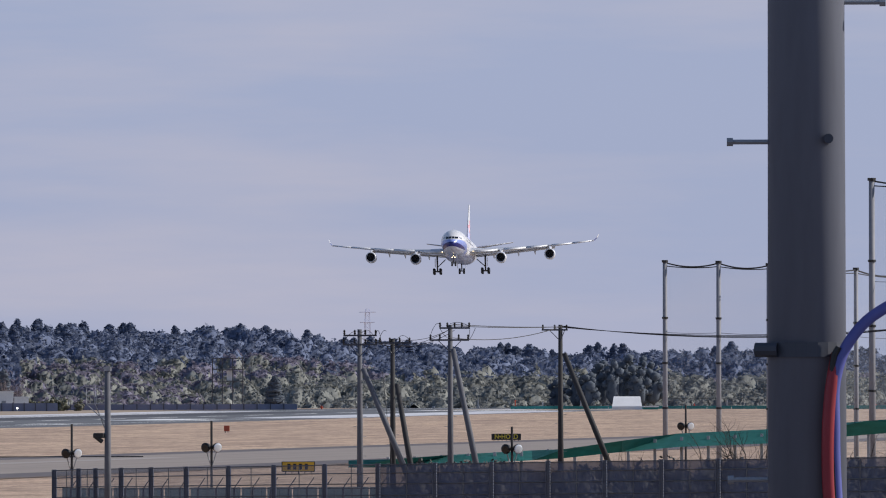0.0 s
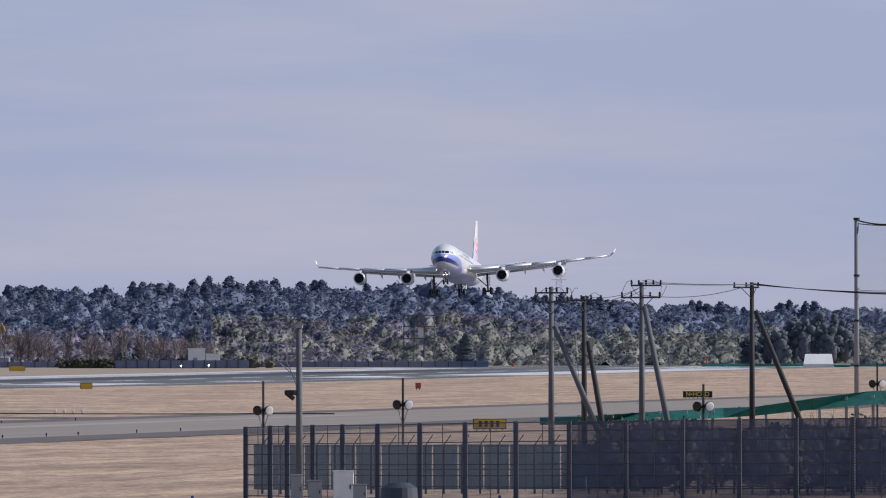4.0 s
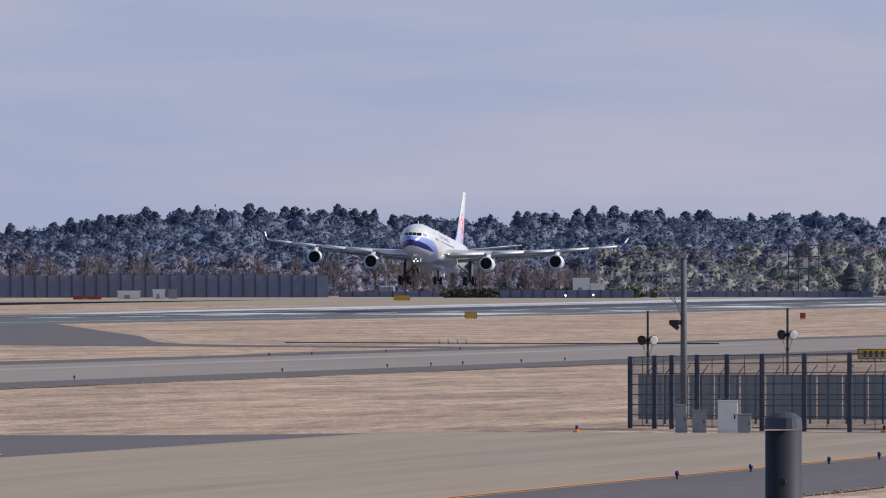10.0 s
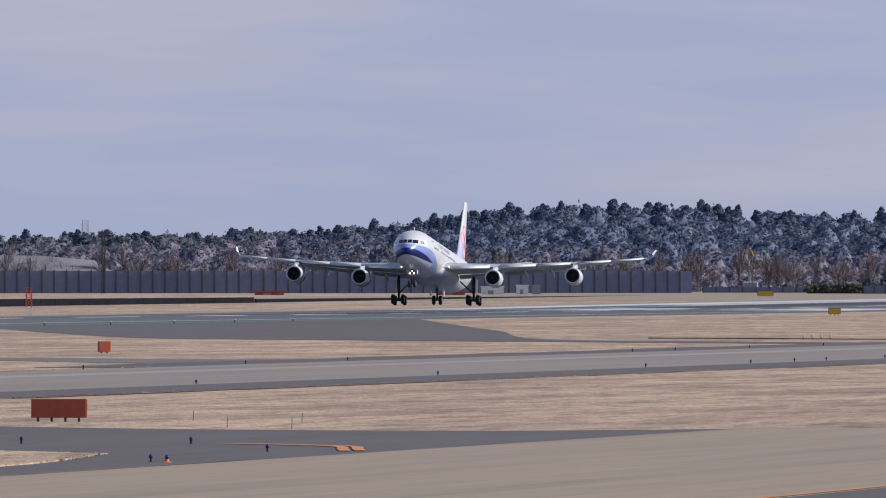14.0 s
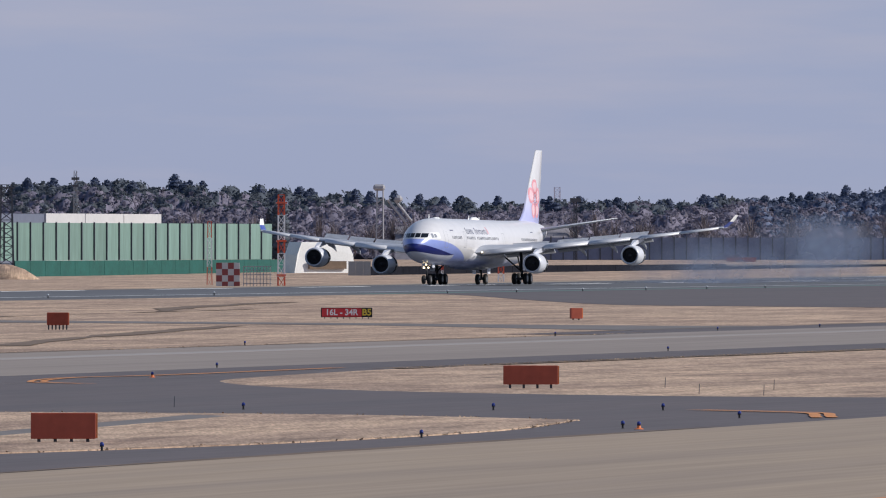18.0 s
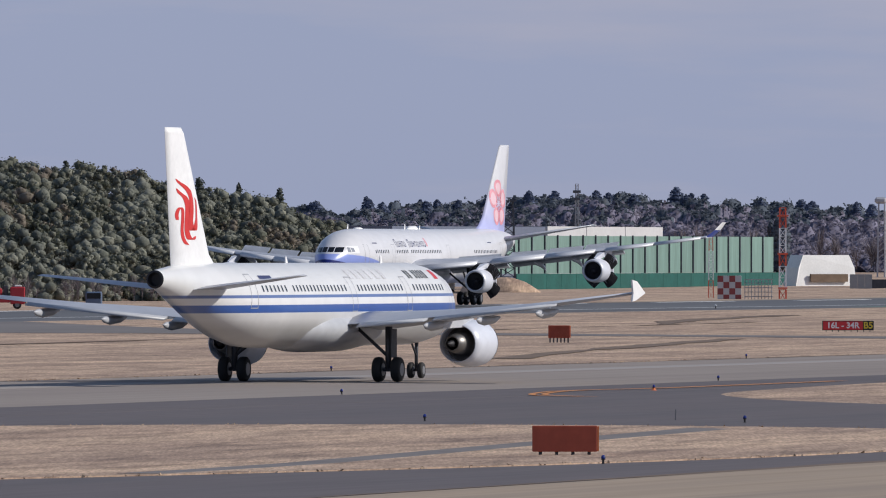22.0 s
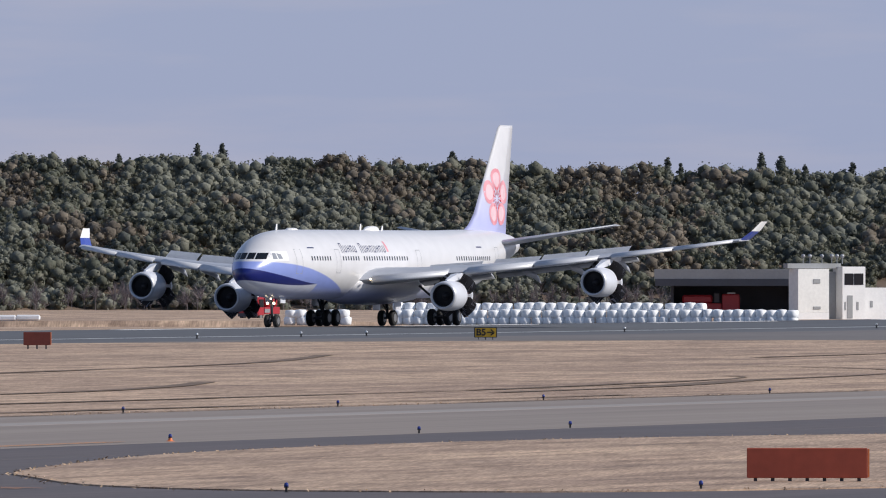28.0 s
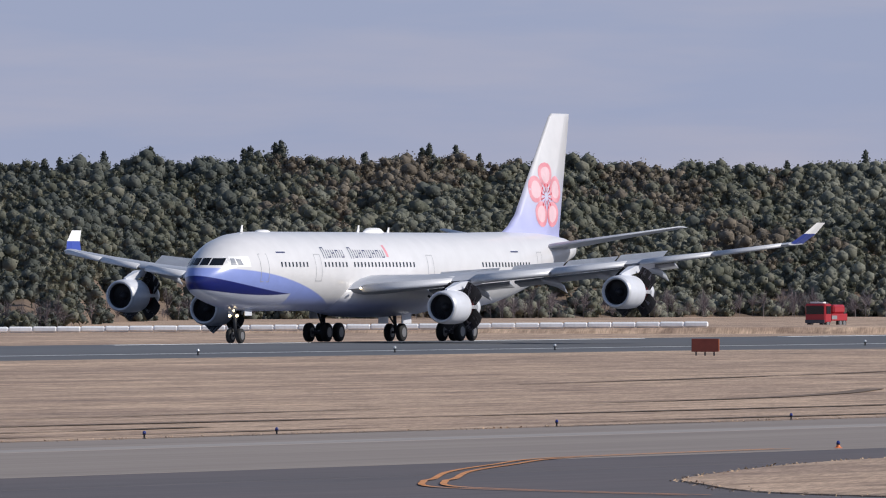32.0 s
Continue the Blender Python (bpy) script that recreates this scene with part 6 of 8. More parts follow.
for y in (701, 731, 757, 812, 832, 845, 900, 960, 1020, 1080, 1140, 1200, 1260, 1290, 1320, 1350, 1380, 1410):
    edge_light(-335 if y < 1250 else -326, y, "small clear runway edge light", M_LAMPGLASS, s=1.25)


for k in range(4):
    x, y = bear(10.63 - 0.042 * k, 1124)
    T = empty("marker_paddle", pose(x, y, ground_z(x, y), 0, 0, 10))
    b = bmesh.new()
    box(b, -0.03, -0.03, -0.1, 0.03, 0.03, 0.22)
    part("stake", b, M_BLACK, T)
    b = bmesh.new()
    box(b, -0.14, -0.04, 0.223, 0.14, 0.04, 0.48, bevel=0.02)
    part("plate", b, M_WHITE, T, "small white plate")
    tagged(T, "short dark stake with a small white plate", "marker", "marker paddles on the grass")


# ---- turf: coarse tufts on the near grass ----
def tufts(name, spots, label, h=0.05):
    k = len(spots)
    p = np.array([(x, y, z) for x, y, z in spots])
    a = RNG.uniform(0, 2 * math.pi, k)
    w, hh = RNG.uniform(0.015, 0.05, k), h * RNG.uniform(0.4, 1.5, k)
    u = np.stack([np.cos(a) * w, np.sin(a) * w, np.zeros(k)], 1)
    lean = np.stack([RNG.normal(0, 0.06, k), RNG.normal(0, 0.06, k), hh], 1)
    v = np.stack([p - u, p + u, p + lean + u * 0.6, p + lean - u * 0.5], 1).reshape(-1, 3)
    ob = link(name, v.tolist(), np.arange(4 * k).reshape(-1, 4).tolist(), M_BLADE)
    return tagged(ob, label, "grass", kind="stuff")


def inside(pts, x, y):
    c = False
    for i in range(len(pts)):
        (xa, ya), (xb, yb) = pts[i], pts[i - 1]
        if (ya > y) != (yb > y) and x < (xb - xa) * (y - ya) / (yb - ya) + xa:
            c = not c
    return c


# blades that fray the edges of the pavement
sp = []
for k in range(len(ISLAND)):
    (xa, ya), (xb, yb) = ISLAND[k - 1], ISLAND[k]
    n = int(math.hypot(xb - xa, yb - ya) * 4)
    for i in range(n):
        q = RNG.uniform()
        sp.append((xa + (xb - xa) * q + RNG.normal(0, 0.10), ya + (yb - ya) * q + RNG.normal(0, 0.5), 0.03))
for x0, y0, y1, n in ((-188.2, 330, 780, 2200), (-147.5, 560, 760, 1500), (-53, 200, 440, 1500)):
    for _ in range(n):
        x = x0 + RNG.normal(0, 0.15)
        sp.append((x, RNG.uniform(y0, y1), ground_z(x)))
tufts("grass_tufts", sp, "straw-coloured grass blades along the pavement edge")


# ---- unseen viewing bank under the tripod, dark to spare the pole bounced light ----
vb, vf = [], []
for x0, x1, y0, y1, z in ((-70, 70, -110, 140, -0.3), (-30, 30, -40, 62, 4.35)):
    vb += [(x0, y0, z), (x1, y0, z), (x1, y1, z), (x0, y1, z)]
vf = [(0, 1, 5, 4), (1, 2, 6, 5), (2, 3, 7, 6), (3, 0, 4, 7), (4, 5, 6, 7)]
tagged(link("viewing_bank", vb, vf, M_ASPHALT), "unseen viewing terrace, coloured dark to limit bounced light", "ground", kind="structure")


# ---- steel fence at the end of the near taxiway ----
M_NETTING = mat("fine_dark_mesh", (0.20, 0.215, 0.26), 0.8, var=0.15, fine=4, alpha=0.45)
M_NETDENSE = mat("dense_dark_mesh", (0.078, 0.092, 0.148), 0.8, var=0.2, fine=4, alpha=0.82)
M_WIRE = mat("dull_wire", (0.13, 0.135, 0.15), 0.6, 0.4)


def fence(name, pts, heights, label, post_mat, rails, pitch, net=None, arms=False, post=0.055, wire=0.010):
    """Posts at plan points, with rails, upright wires and a mesh sheet in each bay."""
    T = empty(name, pose(pts[0][0], pts[0][1], ground_z(pts[0][0])))
    o = Vector((pts[0][0], pts[0][1], 0))
    for i, ((x, y), h) in enumerate(zip(pts, heights)):
        b = bmesh.new()
        p = Vector((x, y, 0)) - o
        for dx in (-post * 0.9, post * 0.9):
            box(b, p.x + dx - 0.012, p.y - post, -0.2, p.x + dx + 0.012, p.y + post, h)
        box(b, p.x - post * 0.9, p.y - 0.012, -0.2, p.x + post * 0.9, p.y + 0.012, h)
        if arms:
            tube(b, (p.x, p.y, h - 0.02), (p.x + 0.32, p.y - 0.1, h + 0.42), 0.025, 0.02, 5)
        post_ob = part("post", b, post_mat, T)
        if net and i > 4:
            # pale blocks down the flange stand in for light through its slots
            b = bmesh.new()
            m = int(h / 0.11)
            for k in range(m):
                box(b, p.x + post * 0.86, p.y - post - 0.012, h * k / m, p.x + post * 1.12, p.y - post - 0.003, h * (k + 0.52) / m)
            part("slot_light_row", b, M_WHITE if i > 8 else M_SHEET, post_ob, "pale blocks standing for light through the post's slots")
    for k_bay, ((pa, ha), (pb, hb)) in enumerate(zip(zip(pts, heights), zip(pts[1:], heights[1:]))):
        a, c = Vector((*pa, 0)) - o, Vector((*pb, 0)) - o
        b = bmesh.new()
        for k in rails:
            tube(b, (a.x, a.y, ha * k), (c.x, c.y, hb * k), 0.022, 0.022, 5, False)
        n = max(2, int((c - a).length / pitch))
        for i in range(1, n):
            q = a.lerp(c, i / n)
            h = ha + (hb - ha) * i / n
            tube(b, (q.x, q.y, 0.08), (q.x, q.y, h * rails[-1]), wire, wire, 4, False)
        part("mesh_panel", b, M_WIRE if net else post_mat, T)
        if net:
            s = bmesh.new()
            s.faces.new([s.verts.new(v) for v in ((a.x, a.y + 0.03, 0.05), (c.x, c.y + 0.03, 0.05), (c.x, c.y + 0.03, hb * rails[-1]), (a.x, a.y + 0.03, ha * rails[-1]))])
            part("net", s, net if k_bay < 9 else M_NETDENSE, T)
    return tagged(T, label, "fence")


left = [(9.737, 497.0), (9.623, 496.0), (9.543, 494.6), (9.424, 492.6), (9.284, 490.6), (9.120, 488.6), (8.922, 486.6), (8.710, 485.0), (8.472, 484.0)]
fp = [bear(a, d) for a, d in left] + [bear(8.222 - 0.2655 * i, 484 - 0.5 * i) for i in range(13)]
fh = [2.92, 2.97, 2.99, 3.02, 3.05, 3.08, 3.12, 3.16, 3.2] + [3.22 + 0.03 * i for i in range(13)]
fence("steel_fence", fp, fh, "tall dark steel mesh fence", M_FENCE, (0.04, 0.19, 0.33, 0.47, 0.61, 0.75, 0.88, 0.985), 1.1, M_NETTING, post=0.09, wire=0.02)
bp = [bear(9.66 - 0.085 * i, 512) for i in range(46)]
fence("barbed_fence", bp, [2.05] * 46, "pale mesh fence with slanting barbed arms", M_DARKSTEEL, (0.1, 0.5, 0.98), 0.9, None, True, 0.035, 0.010)
M_HOARD = mat("grey_green_panel", (0.24, 0.30, 0.31), 0.7, var=0.1)
# low pale green hoarding behind
T = empty("green_hoarding", pose(*bear(9.70, 520), 0))
o = Vector((*bear(9.70, 520), 0))
for i in range(16):
    p, q = Vector((*bear(9.70 - 0.12 * i, 520), 0)) - o, Vector((*bear(9.70 - 0.12 * (i + 1) + 0.006, 520), 0)) - o
    b = bmesh.new()
    f = b.faces.new([b.verts.new(v) for v in ((p.x, p.y, 0.1), (q.x, q.y, 0.1), (q.x, q.y, 2.0), (p.x, p.y, 2.0))])
    bmesh.ops.solidify(b, geom=[f], thickness=0.05)
    part("panel", b, M_HOARD, T)
tagged(T, "low pale green panel hoarding", "hoarding")

# camera pole with its bracket, beside the fence
x0, y0 = bear(9.487, 483)
T = empty("camera_pole", pose(x0, y0, 0))
b = bmesh.new()
tube(b, (0, 0, -0.2), (0, 0, 6.9), 0.15, 0.11, 12)
part("pole", b, M_POLE, T, "", True)
b = bmesh.new()
box(b, -0.12, -0.12, 6.9, 0.14, 0.1, 7.05)
tube(b, (-0.18, 0, 7.0), (0.2, 0, 7.06), 0.03)
part("camera_head", b, M_STEEL, T)
b = bmesh.new()
for dx in (-0.85, -0.45):
    for z0, z1, w in ((5.6, 6.25, 0.34),):
        for p, q in (((dx, 0, z0), (dx, 0, z1)), ((dx, 0, z1), (dx + w, 0, z1)), ((dx + w, 0, z1), (dx + w, 0, z0)), ((dx + w, 0, z0), (dx, 0, z0)), ((dx, 0, (z0 + z1) / 2), (dx + w, 0, (z0 + z1) / 2))):
            tube(b, p, q, 0.02, 0.02, 6)
tube(b, (-0.85, 0, 5.6), (-0.1, 0, 4.9), 0.022, 0.022, 6)
tube(b, (-0.5, 0, 5.6), (-0.1, 0, 4.6), 0.022, 0.022, 6)
part("bracket", b, M_STEEL, T, "empty tubular bracket")
b = bmesh.new()
box(b, -0.55, -0.25, 4.25, -0.12, 0.1, 4.45, bevel=0.03)
tube(b, (-0.5, -0.2, 4.35), (-0.2, -0.1, 4.1), 0.09)
part("floodlight", b, M_BLACK, T)
tagged(T, "grey pole with a camera, bracket and floodlight", "pole")


def cabinet(a, d, w, h, dep=0.5, material=M_GREYWALL):
    x, y = bear(a, d)
    T = empty("control_cabinet", pose(x, y, 0, 0, 0, a))
    b = bmesh.new()
    box(b, -w / 2, -dep / 2, 0, w / 2, dep / 2, h, bevel=0.02)
    part("body", b, material, T)
    b = bmesh.new()
    box(b, -w / 2 - 0.03, -dep / 2 - 0.03, h + 0.003, w / 2 + 0.03, dep / 2 + 0.03, h + 0.05)
    part("lid", b, material, T)
    b = bmesh.new()
    box(b, w * 0.3, -dep / 2 - 0.04, h * 0.45, w * 0.36, -dep / 2 - 0.003, h * 0.6)
    part("handle", b, M_BLACK, T)
    tagged(T, "grey metal control cabinet by the fence", "cabinet", "cabinets by the fence")


for a, w, h in ((9.50, 0.45, 1.09), (9.414, 0.55, 0.87), (9.28, 0.8, 1.25), (9.204, 0.55, 0.71)):
    cabinet(a, 481, w, h, material=M_OFFWHITE if w > 0.7 else M_GREYWALL)


def flood_post(a, d, top, head, label):
    x, y = bear(a, d)
    T = empty("floodlight_post", pose(x, y, 0, 0, 0, a))
    b = bmesh.new()
    tube(b, (0, 0, -0.2), (0, 0, top), 0.06, 0.05, 8)
    part("post", b, M_WOODPOLE, T)
    for sgn in (-1, 1):
        b = bmesh.new()
        c = Vector((0.22 * sgn, -0.1, head))
        ax = Vector((0.45 * sgn, -0.8, -0.15)).normalized()
        loft(b, [[tuple(c + ax * t + (ax.orthogonal().normalized() * math.cos(q) + ax.cross(ax.orthogonal().normalized()) * math.sin(q)) * r) for q in [2 * math.pi * i / 14 for i in range(14)]] for t, r in ((-0.2, 0.05), (-0.1, 0.16), (0.05, 0.21), (0.1, 0.215))])
        hd = part("lamp_head", b, M_BLACK, T)
        b = bmesh.new()
        loft(b, [[tuple(c + ax * t + (ax.orthogonal().normalized() * math.cos(q) + ax.cross(ax.orthogonal().normalized()) * math.sin(q)) * r) for q in [2 * math.pi * i / 14 for i in range(14)]] for t, r in ((0.104, 0.20), (0.13, 0.15), (0.14, 0.02))])
        # the right lens is coloured pale as if lit, the left dark
        part("lens", b, M_LAMPGLASS if sgn > 0 else M_GLASS, hd)
        b = bmesh.new()
        tube(b, (0, 0, head - 0.9), tuple(c + Vector((0, 0, -0.18))), 0.025, 0.025, 6)
        part("arm", b, M_STEEL, T)
    tagged(T, label, "floodlight", "floodlight posts")


flood_post(9.655, 530, 4.68, 3.42, "dark post with two round floodlights")
flood_post(9.001, 530, 4.80, 3.66, "dark post with two round floodlights")
flood_post(7.594, 510, 4.58, 3.66, "dark post with two round floodlights on long arms")
flood_post(6.78, 640, 5.3, 4.2, "dark post with two round floodlights")


# ---- utility poles and their wires ----
def utility_pole(a, d, top, arms, material, label, stay=None, turn=0, jumpers=()):
    """arms: (height, half width left, half width right, insulators)."""
    x, y = bear(a, d)
    T = empty("utility_pole", pose(x, y, 0, 0, 0, a + turn))
    b = bmesh.new()
    tube(b, (0, 0, -0.3), (0, 0, top), 0.165, 0.105, 12)
    part("pole", b, material, T, "", True)
    for z, l, r, n in arms:
        b = bmesh.new()
        box(b, -l, -0.15, z - 0.04, r, -0.09, z + 0.04)
        part("crossarm", b, M_DARKSTEEL, T)
        for i in range(n):
            xx = -l + (l + r) * (i + 0.1) / (n - 0.8)
            b = bmesh.new()
            loft(b, [[(xx + q * math.cos(2 * math.pi * k / 8), -0.12 + q * math.sin(2 * math.pi * k / 8), z + h) for k in range(8)] for h, q in ((0.04, 0.025), (0.1, 0.06), (0.14, 0.03), (0.2, 0.055), (0.26, 0.02))])
            part("insulator", b, M_BLACK, T)
    if stay:
        (x1, z1), (x2, z2) = stay
        b = bmesh.new()
        tube(b, (x1, -0.2, z1), (x2, -1.2, z2), 0.12, 0.15, 10)
        part("prop", b, material, T, "leaning prop pole", True)
    # jumper wires that loop over and under the crossarms
    for x1, z1, x2, z2, lift in jumpers:
        pts = [Vector((x1 + (x2 - x1) * k / 10, -0.14, z1 + (z2 - z1) * k / 10 + lift * 4 * (k / 10) * (1 - k / 10))) for k in range(11)]
        b = bmesh.new()
        for p, q in zip(pts, pts[1:]):
            tube(b, p, q, 0.014, 0.014, 4, False)
        part("jumper_wire", b, M_WOODPOLE, T)
    for z, l, r, n in arms[-1:]:
        b = bmesh.new()
        for sx in (-0.6 * l, 0.6 * r):
            tube(b, (sx, -0.12, z), (0.0, -0.12, z - 0.55), 0.02, 0.02, 5)
        part("arm_brace", b, M_DARKSTEEL, T)
    for i in range(10):
        b = bmesh.new()
        tube(b, (-0.14 if i % 2 else 0.14, 0, 2.2 + i * 0.45), (-0.3 if i % 2 else 0.3, 0, 2.2 + i * 0.45), 0.012, 0.012, 4)
        part("step_bolt", b, M_STEEL, T)
    return tagged(T, label, "utility pole", "utility poles")


utility_pole(8.306, 560, 8.9, ((8.62, 0.75, 0.78, 4), (8.2, 0.78, 0.80, 4)), M_POLE, "concrete utility pole with two crossarms and a prop", ((0.15, 7.1), (2.75, 0.8)), jumpers=((-0.75, 8.3, 0.1, 8.75, 0.25), (0.1, 8.75, 0.78, 8.3, 0.3), (0.75, 8.7, 1.0, 8.2, 0.35)))
utility_pole(8.152, 580, 8.55, ((8.35, 0.65, 0.85, 4),), M_WOODPOLE, "dark utility pole with one crossarm and a prop", ((0.2, 6.4), (1.2, 0.4)), jumpers=((-0.65, 8.45, -0.3, 8.9, 0.2), (-0.6, 8.4, 0.4, 8.45, -0.25), (0.2, 8.5, 0.85, 8.4, 0.25)))
utility_pole(7.882, 560, 9.1, ((8.95, 0.5, 0.9, 5), (8.4, 0.95, 0.86, 5)), M_POLE, "concrete utility pole with two crossarms and a prop", ((0.12, 8.0), (1.55, 0.8)), jumpers=((-0.95, 8.45, -0.4, 9.05, 0.35), (-0.5, 9.0, 0.1, 8.5, -0.2), (0.0, 9.15, 0.9, 9.0, 0.12), (0.9, 8.95, 0.86, 8.45, 0.0), (1.15, 8.95, 0.86, 8.4, -0.05)))
utility_pole(7.366, 600, 9.3, ((9.05, 0.92, 0.36, 3),), M_WOODPOLE, "dark utility pole with one crossarm and a prop", ((0.18, 7.9), (2.8, 1.4)))
utility_pole(5.60, 600, 9.4, ((9.05, 0.9, 0.5, 3),), M_WOODPOLE, "dark utility pole with one crossarm and a prop", ((-0.18, 6.6), (-1.9, 2.6)))


def cable(name, a, b, sag, r, material, label, n=14):
    a, b = Vector(a), Vector(b)
    c = bpy.data.curves.new(name, 'CURVE')
    c.dimensions, c.bevel_depth, c.bevel_resolution = '3D', r, 1
    s = c.splines.new('POLY')
    s.points.add(n)
    for i in range(n + 1):
        k = i / n
        p = a.lerp(b, k)
        s.points[i].co = (p.x, p.y, p.z - sag * 4 * k * (1 - k), 1)
    c.materials.append(material)
    return tagged(new(name, c), label, "cable", "overhead wires")


def up(a, d, z):
    return (*bear(a, d), z)


for z0, z1, da in ((8.75, 9.2, 0.0), (8.45, 9.15, 0.01), (8.4, 9.15, -0.02)):
    cable("overhead_wire", up(8.152 + da, 580, z0 - 0.2), up(7.882 + da, 560, z1 - 0.3), 0.25, 0.012, M_WOODPOLE, "thin dark overhead wire")
for z in (9.12, 9.05, 8.5):
    cable("overhead_wire", up(7.87, 560, z), up(7.366, 600, 9.2), 0.06 if z > 9 else 0.3, 0.018, M_WOODPOLE, "thin dark overhead wire")
for z in (9.25, 9.18, 9.22):
    cable("overhead_wire", up(7.366, 600, z), up(5.60, 600, 9.25), (z - 8.95) * 2.0, 0.02, M_WOODPOLE, "thin dark overhead wire")
cable("overhead_wire", up(8.306, 560, 8.55), up(8.152, 580, 8.3), 0.15, 0.012, M_WOODPOLE, "thin dark overhead wire")
# ground wire from the second pole
cable("guy_wire", up(8.20, 570, 7.0), up(8.13, 566, 0.0), 0.0, 0.012, M_WOODPOLE, "thin dark guy wire")


# ---- driving range: tall net poles ----
def net_pole(a, d, top, r):
    x, y = bear(a, d)
    T = empty("net_pole", pose(x, y, 0))
    b = bmesh.new()
    tube(b, (0, 0, -0.3), (0, 0, top), r, r * 0.8, 12)
    part("pole", b, M_NETPOLE, T, "", True)
    b = bmesh.new()
    tube(b, (0, 0, top), (0, 0, top + 0.15), r * 1.15, r * 1.15, 10)
    part("cap", b, M_BLACK, T)
    for k in (0.35, 0.55, 0.75):
        b = bmesh.new()
        tube(b, (0, 0, top * k), (0, 0, top * k + 0.12), r * 1.12, r * 1.12, 10)
        part("collar", b, M_BLACK, T)
    return tagged(T, "tall grey steel net pole", "net pole", "net poles")


NETP = [(6.876, 760, 14.0), (6.625, 760, 13.95), (6.39, 760, 13.8), (5.982, 780, 13.7), (5.75, 800, 13.6)]
for a, d, t in NETP:
    net_pole(a, d, t, 0.17)
net_pole(5.907, 640, 17.0, 0.19)
net_pole(5.45, 640, 17.0, 0.19)
M_THINNET = mat("thin_grey_net", (0.25, 0.27, 0.31), 0.9, var=0.1, alpha=0.10)
for (a0, d0, t0), (a1, d1, t1) in list(zip(NETP, NETP[1:])) + [((5.907, 640, 17.0), (5.45, 640, 17.0))]:
    p, q = bear(a0, d0), bear(a1, d1)
    link_net = link("range_net", [(*p, 1.0), (*q, 1.0), (*q, t1 - 0.3), (*p, t0 - 0.3)], [(0, 1, 2, 3)], M_THINNET)
    tagged(link_net, "thin grey range net between poles", "net", "range nets")
    for k, sag, r in ((1.0, 0.25, 0.05), (0.985, 0.1, 0.035), (0.69, 0.05, 0.015), (0.40, 0.05, 0.015)):
        cable("net_cable", (*p, t0 * k), (*q, t1 * k), sag, r, M_BLACK, "thin dark net cable")

# teal netting, rising beside the range
tops = [(8.36, 2.56, 2.2), (8.14, 2.64, 2.2), (7.87, 2.83, 2.35), (7.5, 3.03, 2.55), (7.35, 3.11, 2.65), (7.08, 3.53, 2.96), (6.82, 3.87, 3.2), (6.4, 4.08, 3.37), (5.94, 4.5, 3.8), (5.4, 4.9, 4.2)]
b = bmesh.new()
ring_a = [b.verts.new((*bear(a, 620 - 3 * math.sin(i * 1.7)), hi)) for i, (a, hi, lo) in enumerate(tops)]
ring_b = [b.verts.new((*bear(a, 619), lo)) for a, hi, lo in tops]
for i in range(len(tops) - 1):
    b.faces.new((ring_a[i], ring_a[i + 1], ring_b[i + 1], ring_b[i]))
bmesh.ops.solidify(b, geom=b.faces[:], thickness=0.06)
T = empty("teal_net_screen", pose(0, 0, 0))
part("net", b, M_TEAL, T)
for i in range(24):
    a = 8.3 - i * 0.125
    lo = float(np.interp(-a, [-t[0] for t in tops], [t[2] for t in tops]))
    b = bmesh.new()
    x, y = bear(a, 620.5)
    box(b, x - 0.07, y - 0.07, -0.2, x + 0.07, y + 0.07, lo + 0.5)
    part("post", b, M_STEEL, T)
tagged(T, "long teal net screen on steel posts", "screen")

# scrub and bare trees behind the fence
scrub = []
for i in range(230):
    a = RNG.uniform(5.3, 8.05)
    x, y = bear(a, RNG.uniform(500, 600))
    scrub.append((x, y, 0.0, RNG.uniform(1.6, 2.9), RNG.uniform(0.7, 1.3), "b"))
M_SCRUB = mat("dark_winter_scrub", (0.115, 0.110, 0.100), 0.9, var=0.3, fine=0.8, broad=0.2, island=0.4, coords="World")
LUMPS[:] = [9, 1.0]
wood("scrub", scrub, 40, 0.16, M_SCRUB, M_SCRUB, "dark scrub behind the fence", 0.55, 1.5)
def bare_bush(x, y, h, seed):
    """A leafless bush: limbs that fork and bend, down to thin twigs."""
    rng = np.random.default_rng(seed)
    b = bmesh.new()

    def grow(p, d, length, r, depth):
        for _ in range(3):
            d = (d + Vector(rng.normal(0, 0.16, 3))).normalized()
            q = p + d * length / 3
            tube(b, p, q, r, r * 0.86, 4, False)
            p, r = q, r * 0.86
            if depth and rng.uniform() < 0.75:
                side = (d + Vector(rng.normal(0, 0.55, 3)) + Vector((0, 0, 0.1))).normalized()
                grow(p, side, length * 0.62, r * 0.6, depth - 1)
        if depth:
            grow(p, (d + Vector(rng.normal(0, 0.3, 3))).normalized(), length * 0.6, r * 0.75, depth - 1)

    for i in range(5):
        q = rng.uniform(0, 6.28)
        grow(Vector((0, 0, -0.1)), Vector((0.55 * math.cos(q), 0.55 * math.sin(q), 1.0)).normalized(), h * 0.5, 0.075, 3)
    o = part("bare_bush", b, M_BARK)
    o.matrix_basis = pose(x, y, 0)
    tagged(o, "leafless dark bush with forking twigs behind the fence", "bush", "bare bushes")


